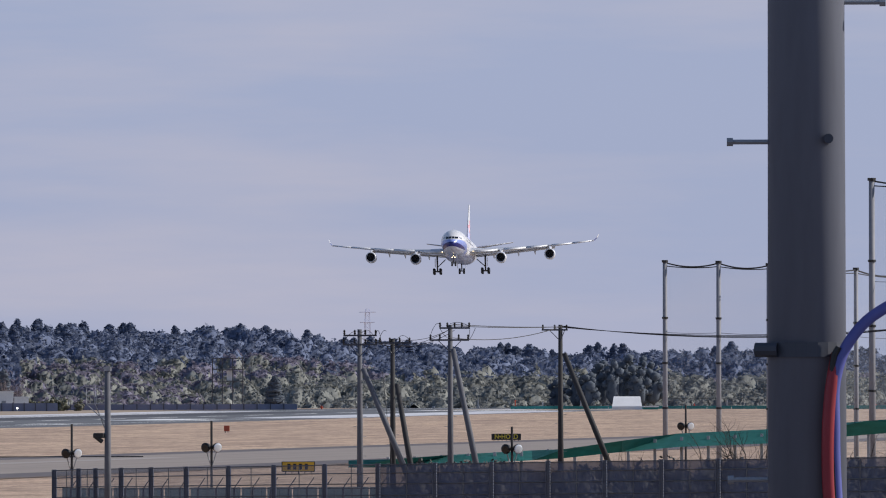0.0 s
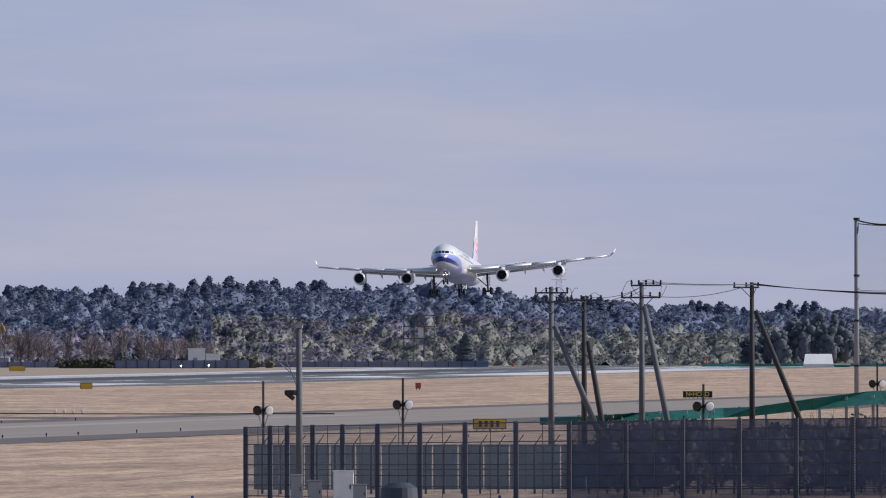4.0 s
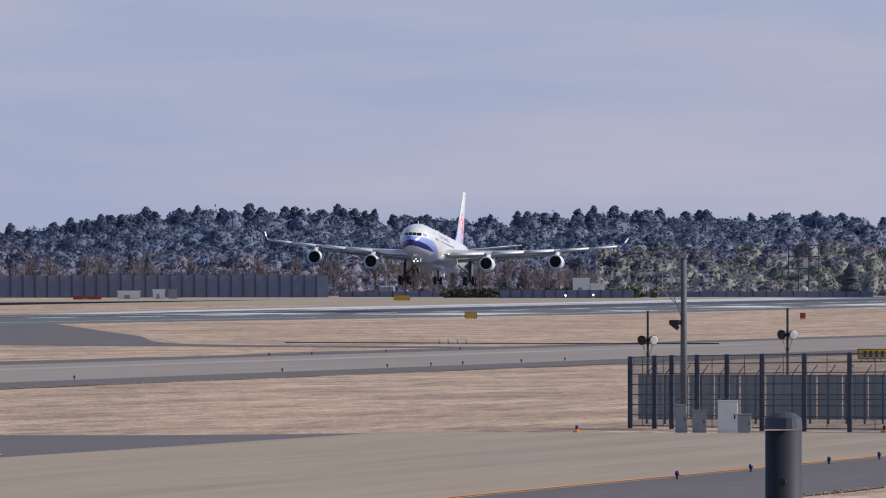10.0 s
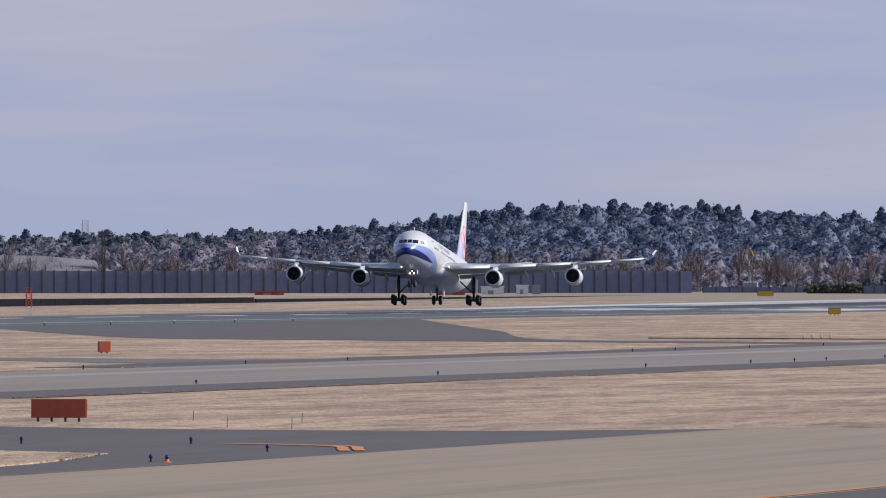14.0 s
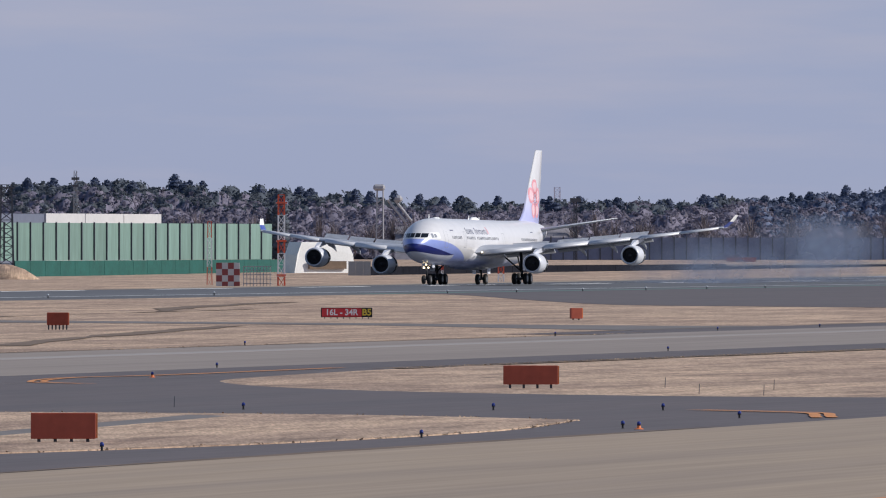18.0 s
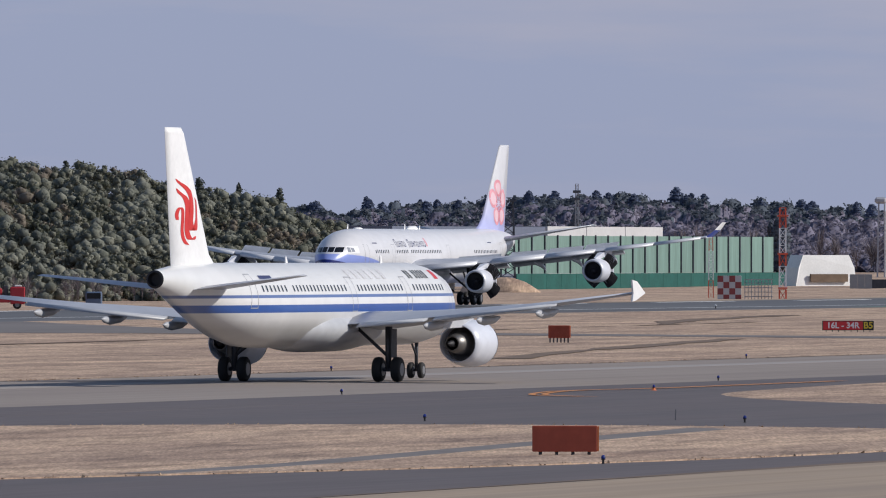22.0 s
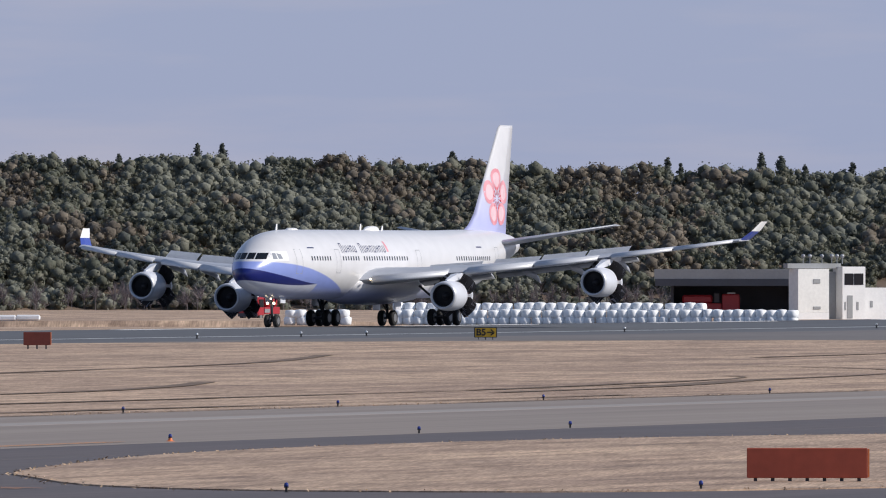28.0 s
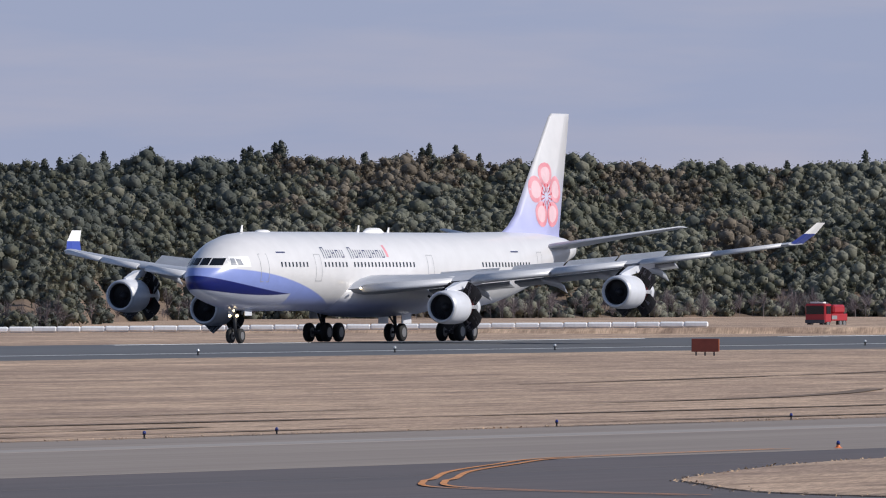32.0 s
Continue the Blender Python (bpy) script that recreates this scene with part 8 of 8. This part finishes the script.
for a, w in ((16.835, 2.2), (16.66, 2.4)):
    x, y = bear(a, 1830)
    b = bmesh.new()
    box(b, -w / 2, -0.15, 1.2, w / 2, 0.15, 1.8, pose(x, y, 0.3, 0, -14, 15), 0.03)
    tagged(part("white_barrier", b, M_WHITE), "low white roadside barrier", "barrier", "white barriers by the ramp")
x, y = bear(16.585, 1850)
b = bmesh.new()
loft(b, [[(x + r * 1.5 * math.cos(q) + (0.4 * math.sin(3 * q)), y + r * math.sin(q), z) for q in [2 * math.pi * i / 18 for i in range(18)]] for r, z in ((4.2, -0.6), (3.2, 0.5), (2.0, 1.6), (0.8, 2.2), (0.2, 2.35))])
tagged(part("earth_mound", b, M_GRASS, smooth=True), "small heap of sandy earth", "heap")


def lorry(a, d, col, w, h, label):
    x, y = bear(a, d)
    T = empty("parked_lorry", pose(x, y, -0.4, 0, 0, a))
    b = bmesh.new()
    box(b, -w / 2, 0, 0.6, w * 0.15, 2.2, h, bevel=0.05)
    part("load_bed", b, col, T)
    b = bmesh.new()
    box(b, w * 0.18, 0.1, 0.6, w / 2, 2.1, h * 0.95, bevel=0.1)
    part("cab", b, M_OFFWHITE, T)
    for k in (-0.35, -0.1, 0.36):
        wheel("tyre", T, (w * k, 0.1, 0.45), 0.45, 0.3).matrix_basis = pose(w * k, 0.1, 0.45, 0, 0, 90)
    tagged(T, label, "lorry", "parked lorries")


M_DARKGREEN = mat("dark_green_paint", (0.03, 0.06, 0.04), 0.5)
lorry(17.1, 1880, M_REDTRUCK, 4.5, 2.6, "red lorry under the ramp")
lorry(16.98, 1880, M_DARKGREEN, 5.0, 2.9, "dark green lorry under the ramp")
lorry(16.88, 1880, M_DARKGREEN, 4.0, 2.6, "dark green lorry under the ramp")

# ---- fire station, hangar, bags and barriers ----
x, y = bear(19.42, 1335)
ST = empty("fire_station", pose(x, y, -0.4, 0, 0, 54.4))
def st_box(name, x0, x1, z0, z1, y0, y1, m, label=""):
    b = bmesh.new()
    box(b, x0 * 1.1, min(y0, 1.6), z0, x1 * 1.14, min(y1, 1.8), z1)
    return part(name, b, m, ST, label)
st_box("wall", -4.75, -1.0, 0.75, 5.5, 0, 5, M_OFFWHITE, "pale grey wing")
st_box("plinth", -4.75, -1.0, 0, 0.74, -0.02, 5, M_WHITE)
st_box("vent", -2.95, -2.05, 3.9, 4.4, -0.06, -0.004, M_GREYWALL)
st_box("vent", -2.95, -2.0, 1.1, 1.4, -0.06, -0.004, M_GREYWALL)
st_box("wall", -0.98, 0.55, 0, 5.2, 1.2, 5, M_GREYWALL)
st_box("wall", 0.6, 3.25, 0, 5.75, 0, 5, M_WHITE, "white lookout wing")
st_box("window", 0.85, 1.85, 3.75, 5.0, -0.04, -0.004, M_GLASS)
st_box("window", 2.0, 3.0, 3.75, 5.0, -0.04, -0.004, M_GLASS)
st_box("door", 1.15, 1.75, 0.1, 2.6, -0.04, -0.004, M_GREYWALL)
st_box("window", 2.3, 2.45, 1.0, 1.9, -0.04, -0.004, M_GREYWALL)
st_box("window", 0.85, 0.97, 1.0, 1.9, -0.04, -0.004, M_GREYWALL)
st_box("wall", 3.28, 6.6, 0, 3.45, 0.4, 5, M_WHITE, "low white annexe")
st_box("window", 4.2, 4.35, 1.3, 2.0, 0.36, 0.396, M_GREYWALL)
st_box("roof", -5.4, 1.0, 5.55, 6.1, 1.0, 6, M_GREYWALL)
for i, xx in enumerate((-3.6, -2.7, -1.1, 0.2, 0.9, 1.6)):
    b = bmesh.new()
    tube(b, (xx, 1.4, 6.05), (xx, 1.4, 6.7), 0.05, 0.05, 6)
    bmesh.ops.create_icosphere(b, subdivisions=2, radius=0.24, matrix=pose(xx, 1.4, 6.9))
    part("roof_lamp", b, M_STEEL, ST, "round lamp on the roof")
tagged(ST, "white and grey fire station with lookout windows", "building")
x, y = bear(19.93, 1400)
T = empty("hangar", pose(x, y, -0.4, 0, 0, 19.9))
for nm, bx, m in (("roof", (-8.5, -1, 4.3, 8.6, 12, 5.4), M_GREYWALL), ("back_wall", (-6.5, 10, 0, 8.5, 10.3, 4.3), M_DARKSTEEL), ("side_wall", (8.2, -0.5, 0, 8.6, 10, 4.29), M_GREYWALL), ("side_wall", (-6.6, 2, 0, -6.3, 10, 4.29), M_DARKSTEEL), ("beam", (-8.4, -1.1, 3.5, 8.4, -0.9, 4.29), M_DARKSTEEL)):
    b = bmesh.new()
    box(b, *bx)
    part(nm, b, m, T)
tagged(T, "open-fronted grey vehicle hangar", "hangar")


def fire_engine(name, m, label, s=1.0):
    """A red fire engine, front towards -x."""
    T = empty(name, m)
    b = bmesh.new()
    box(b, -2.9 * s, -1.2, 0.55, -1.2 * s, 1.2, 2.55, bevel=0.12)
    part("cab", b, M_REDTRUCK, T)
    b = bmesh.new()
    box(b, -2.96 * s, -1.05, 1.45, -2.905 * s, 1.05, 2.3)
    part("windscreen", b, M_GLASS, T)
    b = bmesh.new()
    box(b, -2.6 * s, -1.26, 1.5, -1.5 * s, -1.205, 2.3)
    part("side_window", b, M_GLASS, T)
    b = bmesh.new()
    box(b, -1.15 * s, -1.2, 0.75, 2.9 * s, 1.2, 1.5, bevel=0.05)
    part("chassis", b, M_REDTRUCK, T)
    b = bmesh.new()
    box(b, -0.3 * s, -1.1, 1.503, 2.6 * s, 1.1, 2.45, bevel=0.2)
    part("tank", b, M_REDTRUCK, T)
    b = bmesh.new()
    box(b, -2.5 * s, -0.8, 2.56, -1.7 * s, 0.8, 2.75, bevel=0.05)
    part("light_bar", b, M_WHITE, T)
    b = bmesh.new()
    box(b, -1.0 * s, -0.5, 1.51, -0.4 * s, 0.5, 2.7, bevel=0.08)
    part("water_cannon", b, M_GEAR, T)
    b = bmesh.new()
    box(b, -3.0 * s, -1.15, 0.5, -2.92 * s, 1.15, 0.85)
    part("bumper", b, M_DARKSTEEL, T)
    b = bmesh.new()
    box(b, -1.15 * s, -1.215, 0.9, 0.2 * s, -1.204, 1.3)
    part("locker", b, M_STEEL, T)
    for xx in (-2.0, 1.2, 2.2):
        for yy in (-1.0, 1.0):
            w = wheel("tyre", T, (xx * s, yy, 0.5), 0.5, 0.32)
            w.matrix_basis = pose(xx * s, yy, 0.5, 0, 0, 90)
    tagged(T, label, "fire engine")
    return T


x, y = bear(20.02, 1403.5)
fire_engine("fire_engine", pose(x, y, -0.4, 0, 0, 200), "red fire engine parked before the hangar", 1.2)
x, y = bear(18.95, 1400)
fire_engine("fire_engine", pose(x, y, -0.4, 0, 0, 199), "red fire engine parked beyond the station")
x, y = bear(22.33, 1290)
TRUCK = fire_engine("fire_engine", pose(x, y, -0.4, 0, 0, 40), "red fire engine driving along the far verge", 0.85)
x, y = bear(18.51, 1400)
T = empty("blue_van", pose(x, y, -0.4, 0, 0, 18))
b = bmesh.new()
box(b, -0.95, 0, 0.35, 0.95, 3.5, 2.0, bevel=0.15)
part("body", b, M_BLUEVAN, T)
b = bmesh.new()
box(b, -0.8, -0.03, 1.2, 0.8, -0.004, 1.85)
part("rear_window", b, M_GLASS, T)
for xx in (-0.75, 0.75):
    wheel("tyre", T, (xx, 0.6, 0.32), 0.32, 0.2)
    wheel("tyre", T, (xx, 2.8, 0.32), 0.32, 0.2)
tagged(T, "grey-blue van parked on the far verge", "van")

# white bulk bags in stacks
def bag_mesh(seed):
    rng = np.random.default_rng(seed)
    prof = ((0.42, 0.0), (0.50, 0.08), (0.53, 0.45), (0.52, 0.85), (0.46, 1.01), (0.25, 1.06), (0.08, 1.09))
    n = 12
    vs, fs = [], []
    for r, z in prof:
        for i in range(n):
            q = 2 * math.pi * i / n
            k = r * (1 + 0.07 * math.cos(4 * q) + rng.normal() * 0.02)
            vs.append((k * math.cos(q), k * math.sin(q), z + rng.normal() * 0.015))
    for j in range(len(prof) - 1):
        fs += [(j * n + i, j * n + (i + 1) % n, (j + 1) * n + (i + 1) % n, (j + 1) * n + i) for i in range(n)]
    fs += [tuple(range(n))[::-1], tuple(range(len(vs) - n, len(vs)))]
    me = bpy.data.meshes.new("bulk_bag")
    me.from_pydata(vs, [], fs)
    me.materials.append(M_BAG)
    me.polygons.foreach_set("use_smooth", [True] * len(fs))
    return me


BAGS = [bag_mesh(i) for i in range(4)]
def bag(a, d, z, i):
    x, y = bear(a, d)
    o = new("bulk_bag", BAGS[i % 4])
    o.matrix_basis = pose(x, y, z, RNG.uniform(-3, 3), RNG.uniform(-3, 3), 20 + RNG.uniform(-12, 12)) @ Matrix.Diagonal((RNG.uniform(0.95, 1.08), RNG.uniform(0.95, 1.08), RNG.uniform(0.66, 0.76), 1))
    tagged(o, "white woven bulk bag in a stacked row", "bag", "white bulk bags")


i = 0
a = 21.98
while a > 19.62:
    if not (21.72 > a > 21.52):
        for k in range(2):
            bag(a + RNG.uniform(-0.006, 0.006), 1148, -0.02 + 0.66 * k, i)
            i += 1
    a -= 0.0500
a = 21.47
while a > 20.05:
    bag(a + RNG.uniform(-0.008, 0.008), 1148.6, 1.30, i)
    i += 1
    a -= 0.0506
b = bmesh.new()
loft(b, [[(*bear(a, 1146), -0.6), (*bear(a, 1147), -0.15), (*bear(a, 1151), -0.13), (*bear(a, 1154), -0.6)] for a in (22.1, 21.0, 20.0, 19.5)], close=False, cap0=False, cap1=False)
tagged(part("bag_platform", b, M_SOIL), "low earth strip under the bags", "ground", kind="structure")
# long white sandbag kerb
for k in range(31):
    a = 26.60 - 0.113 * k
    x, y = bear(a, 1182)
    b = bmesh.new()
    box(b, -1.19, -0.4, 0, 1.19, 0.4, 0.58, bevel=0.15)
    o = part("sandbag_roll", b, M_BAG, smooth=False)
    o.matrix_basis = pose(x, y, -0.42 + 0.02 * k, 0, 0, a + RNG.uniform(-1.5, 1.5))
    tagged(o, "long white wrapped sandbag along the verge", "sandbag", "white sandbags")
b = bmesh.new()
loft(b, [[(*bear(a, 1178), -0.7), (*bear(a, 1180), z), (*bear(a, 1215), z + 0.1), (*bear(a, 1240), -0.7)] for a, z in ((27.5, -0.43), (26.6, -0.43), (24.5, -0.08), (23.12, 0.2), (21.8, 0.2), (20.5, -0.6))], close=False, cap0=False, cap1=False)
tagged(part("verge_bank", b, M_GRASS), "low grassed bank beyond the runway", "ground", kind="structure")
# dark turning pad beyond the runway
slab("turning_pad", [(-425, 1060), (-425, 1420), (-437, 1400), (-437, 1080)], 0.03, M_ASPHALT, "dark asphalt pad beside the runway", "taxiway")
# small posts along the runway's far end
for i in range(26):
    a = 5.9 + 0.17 * i + RNG.uniform(-0.04, 0.04)
    x, y = bear(a, 2790)
    b = bmesh.new()
    box(b, x - 0.12, y - 0.12, -0.4, x + 0.12, y + 0.12, RNG.uniform(2.2, 4.2))
    box(b, x - 0.3, y - 0.3, 2.0, x + 0.3, y + 0.3, 2.4)
    tagged(part("approach_light", b, M_STEEL if i % 5 else M_MASTRED), "slim steel approach light post", "approach light", "approach light posts")
for x, y in ((-111.7, 471.5), (-108.4, 468.6), (-112, 486), (-118, 492), (-121, 428)):
    b = bmesh.new()
    tube(b, (0, 0, -0.1), (0.02, 0, 0.42), 0.018, 0.015, 6)
    o = part("marker_stick", b, M_DARKSTEEL)
    o.matrix_basis = pose(x, y, 0)
    tagged(o, "thin dark marker stick in the grass", "stick", "marker sticks")


# ---- tyre smoke ----
def smoke_material(name, thick):
    m = bpy.data.materials.new(name)
    m.use_nodes = True
    n, l = m.node_tree.nodes, m.node_tree.links
    b = n["Principled BSDF"]
    b.inputs["Base Color"].default_value = (0.84, 0.87, 0.94, 1)
    b.inputs["Roughness"].default_value = 1.0
    tc = n.new("ShaderNodeTexCoord")
    ln = n.new("ShaderNodeVectorMath")
    ln.operation = 'LENGTH'
    mp = n.new("ShaderNodeMapping")
    mp.inputs["Scale"].default_value = (1 / 11.0, 1 / 40.0, 1 / 6.4)
    l.new(tc.outputs["Object"], mp.inputs["Vector"])
    l.new(mp.outputs[0], ln.inputs[0])
    no = n.new("ShaderNodeTexNoise")
    no.inputs["Scale"].default_value, no.inputs["Detail"].default_value = 0.16, 3
    l.new(tc.outputs["Object"], no.inputs["Vector"])
    fall = n.new("ShaderNodeMapRange")
    fall.inputs[1].default_value, fall.inputs[2].default_value, fall.inputs[3].default_value, fall.inputs[4].default_value = 0.15, 0.98, thick, 0.0
    l.new(ln.outputs["Value"], fall.inputs[0])
    blot = n.new("ShaderNodeMapRange")
    blot.inputs[1].default_value, blot.inputs[2].default_value = 0.30, 0.75
    l.new(no.outputs["Fac"], blot.inputs[0])
    mu = n.new("ShaderNodeMath")
    mu.operation = 'MULTIPLY'
    l.new(fall.outputs[0], mu.inputs[0])
    l.new(blot.outputs[0], mu.inputs[1])
    l.new(mu.outputs[0], b.inputs["Alpha"])
    return m


PUFFS = []
M_SMOKE, M_SMOKETHIN = smoke_material("blue_white_tyre_smoke", 0.9), smoke_material("thin_tyre_smoke", 0.7)
for t0, p0, p1, p2, m in ((14.7, (-364, 1640, 0.5), (-362, 1608, 3.2), (-360, 1585, 4.6), M_SMOKE),
                          (15.6, (-366, 1560, 0.2), (-364, 1540, 0.8), (-362, 1530, 1.6), M_SMOKETHIN)):
    vs, fs = [], []
    # a soft body of upright round slices, one behind another
    for j in range(3):
        y = -8 + 8.0 * j
        q = math.sqrt(max(1 - (y / 24) ** 2, 0.05))
        k = len(vs)
        vs += [(11.0 * q * math.cos(2 * math.pi * i / 20) + 0.8 * math.sin(j), y + math.cos(2 * math.pi * i / 10), 6.4 * q * math.sin(2 * math.pi * i / 20) + 0.5 * math.cos(2.3 * j)) for i in range(20)]
        fs.append(tuple(range(k, k + 20)))
    o = link("tyre_smoke", vs, fs, m, smooth=True)
    tagged(o, "drifting veil of bluish-white tyre smoke", "smoke", "tyre smoke")
    PUFFS.append((o, t0, p0, p1, p2))


# ---- movement ----
# the landing: seconds, cockpit place along the runway, its height, nose-up, port wing up, turn towards the tripod (degrees)
LANDING = [
    (0.0, 2660.3, 39.51, 2.9, 1.0, 4.0), (0.5, 2628.2, 37.58, 2.7, 2.0, 4.2), (1.0, 2591.0, 35.51, 2.5, 3.0, 4.4),
    (1.5, 2554.5, 33.28, 2.5, 1.6, 3.8), (2.0, 2516.6, 31.26, 2.5, 0.2, 3.2), (2.5, 2479.9, 29.33, 2.75, -1.0, 2.83),
    (3.0, 2444.6, 27.31, 3.0, -2.2, 2.45), (3.5, 2408.9, 26.05, 3.6, 0.0, 2.17), (4.0, 2372.1, 24.79, 4.2, 2.2, 1.9),
    (4.5, 2336.0, 23.03, 4.0, 3.0, 1.5), (6.5, 2191.5, 18.17, 4.1, 3.3, 1.9), (7.0, 2154.7, 16.79, 4.23, 1.4, 1.6),
    (7.5, 2117.7, 15.89, 4.37, -0.7, 1.3), (8.0, 2080.8, 14.95, 4.5, -2.8, 1.1), (8.5, 2045.5, 14.36, 4.5, -1.95, 1.6),
    (9.0, 2009.5, 14.07, 4.5, -1.1, 2.0), (9.5, 1973.6, 13.52, 4.15, -1.1, 2.35), (10.0, 1937.4, 13.1, 3.8, -1.1, 2.7),
    (10.5, 1900.8, 12.88, 3.9, -0.65, 3.15), (11.0, 1865.9, 12.75, 4.0, -0.2, 3.6), (11.5, 1831.8, 12.35, 3.65, -0.2, 4.2),
    (12.0, 1797.9, 11.88, 3.3, -0.2, 4.8), (12.5, 1764.1, 11.43, 3.65, -0.4, 4.95), (13.0, 1730.6, 11.35, 4.0, -0.6, 5.1),
    (13.5, 1696.5, 11.01, 4.55, -0.5, 4.85), (14.0, 1662.8, 10.44, 5.1, -0.4, 4.6), (14.5, 1628.9, 9.79, 5.2, -0.3, 4.0),
    (16.5, 1511.0, 8.06, 2.9, 0.7, 1.2), (17.0, 1479.2, 7.75, 2.5, 0.3, 0.4), (17.5, 1448.1, 7.51, 1.6, 0.35, 0.0),
    (18.0, 1417.2, 7.17, 0.46, 0.4, -0.15), (18.5, 1386.6, 7.13, 0.0, 0.45, -0.3), (19.0, 1355.6, 7.09, 0.0, 0.5, -0.2),
    (19.5, 1325.5, 6.95, 0.0, 0.5, -0.1), (20.0, 1295.8, 6.83, 0.0, 0.5, 0.0), (20.5, 1266.8, 6.75, 0.0, 0.5, -0.15),
    (21.0, 1238.3, 6.52, 0.0, 0.5, -0.3), (21.5, 1209.8, 6.48, 0.0, 0.5, -0.6), (22.0, 1182.3, 6.54, 0.0, 0.5, -0.7),
    (23.0, 1129.1, 6.52, 0.0, 0.5, -0.4), (23.5, 1104.0, 6.56, 0.0, 0.5, -0.28), (24.0, 1079.3, 6.46, 0.0, 0.5, -0.15),
    (24.5, 1055.0, 6.45, 0.0, 0.5, -0.32), (25.0, 1031.7, 6.37, 0.0, 0.5, -0.5), (25.5, 1009.2, 6.45, 0.0, 0.5, -0.5),
    (27.5, 928.2, 6.43, 0.0, 0.5, 0.6), (28.0, 909.8, 6.39, 0.0, 0.5, 0.8), (28.5, 892.0, 6.44, 0.0, 0.5, 0.75),
    (29.0, 875.3, 6.47, 0.0, 0.5, 0.7), (29.5, 858.8, 6.41, 0.0, 0.5, 0.5), (30.0, 841.3, 6.4, 0.0, 0.5, -0.2),
    (30.5, 825.2, 6.47, 0.0, 0.5, -0.8), (31.0, 808.8, 6.38, 0.0, 0.5, -1.0), (31.5, 792.8, 6.38, 0.0, 0.5, -0.95),
    (32.0, 777.3, 6.49, 0.0, 0.5, -0.9),
]
COCKPIT = Vector((0.0, 3.8, 5.85))


def landing_pose(t, y, z, pitch, bank, crab):
    turn = pose(0, 0, 0, 0, 0, crab) @ pose(0, 0, 0, 0, -bank) @ pose(0, 0, 0, -pitch)
    w = max(0.0, min(1.0, (16.5 - t) / 2.0))
    at = Vector((-370 + 2.25 * w, y, z)) - turn @ COCKPIT
    if t >= 14.4:
        at.z = 0.63 - (turn @ Vector((0, 32.0, 0))).z
    return Matrix.Translation(at) @ turn


def motions():
    walk(JET, [(r[0], landing_pose(*r)) for r in LANDING])
    for o, hinge, axis, side in SPOILERS:
        rows = []
        for t, up in ((0, 0), (14.9, 0), (15.9, 32), (32, 32)):
            rows.append((t, Matrix.Translation(hinge) @ Matrix.Rotation(radians(up) * side, 4, axis)))
        walk(o, rows)
    for o, hinge, a in DOORS:
        axis = Vector((0, -1, 0)).cross(Vector((math.sin(radians(a)), 0, math.cos(radians(a)))))
        walk(o, [(t, Matrix.Translation(hinge) @ Matrix.Rotation(radians(up), 4, axis)) for t, up in ((0, 0), (18.9, 0), (19.9, 62), (32, 62))])
    # the undercarriage hangs extended in the air and sinks home on touching down
    for o, drop, t0, t1 in GEARS:
        walk(o, [(t, Matrix.Translation((0, 0, -d))) for t, d in ((0, drop), (t0, drop), (t1, 0), (32, 0))])
    # the twin rolls along the parallel taxiway at a steady pace, away from the tripod
    walk(TWIN, [(t, pose(-173, 579.6 + 9.85 * (t - 23), 0.03, 0, 0, 180)) for t in (0, 8, 16, 24, 32)])
    for o, c, r in TAXI_WHEELS:
        step = 1.2 * r / 9.85
        n = int(32 / step) + 1
        walk(o, [(32 * i / n, Matrix.Translation(c) @ Matrix.Rotation(32 * i / n * 9.85 / r, 4, 'X')) for i in range(n + 1)])

    # the fire engine drives slowly along the far verge
    rows = []
    for t in (0, 8, 16, 24, 27.5, 32):
        x, y = bear(22.07 + 0.118 * (t - 27.5), 1290)
        rows.append((t, pose(x, y, ground_z(x), 0, 0, 84)))
    walk(TRUCK, rows)

    # tyre smoke: rises off the runway at touchdown and drifts back along it
    for o, t0, p0, p1, p2 in PUFFS:
        low = Vector((p0[0], p0[1], -14.0))
        rows = [(0, low), (t0 - 0.3, low), (t0, Vector(p0)), (t0 + 2.0, Vector(p1)), (t0 + 5.0, Vector(p2)), (32, Vector(p2) + Vector((0, 40, 0)))]
        walk(o, [(t, Matrix.Translation(p)) for t, p in rows])


motions()
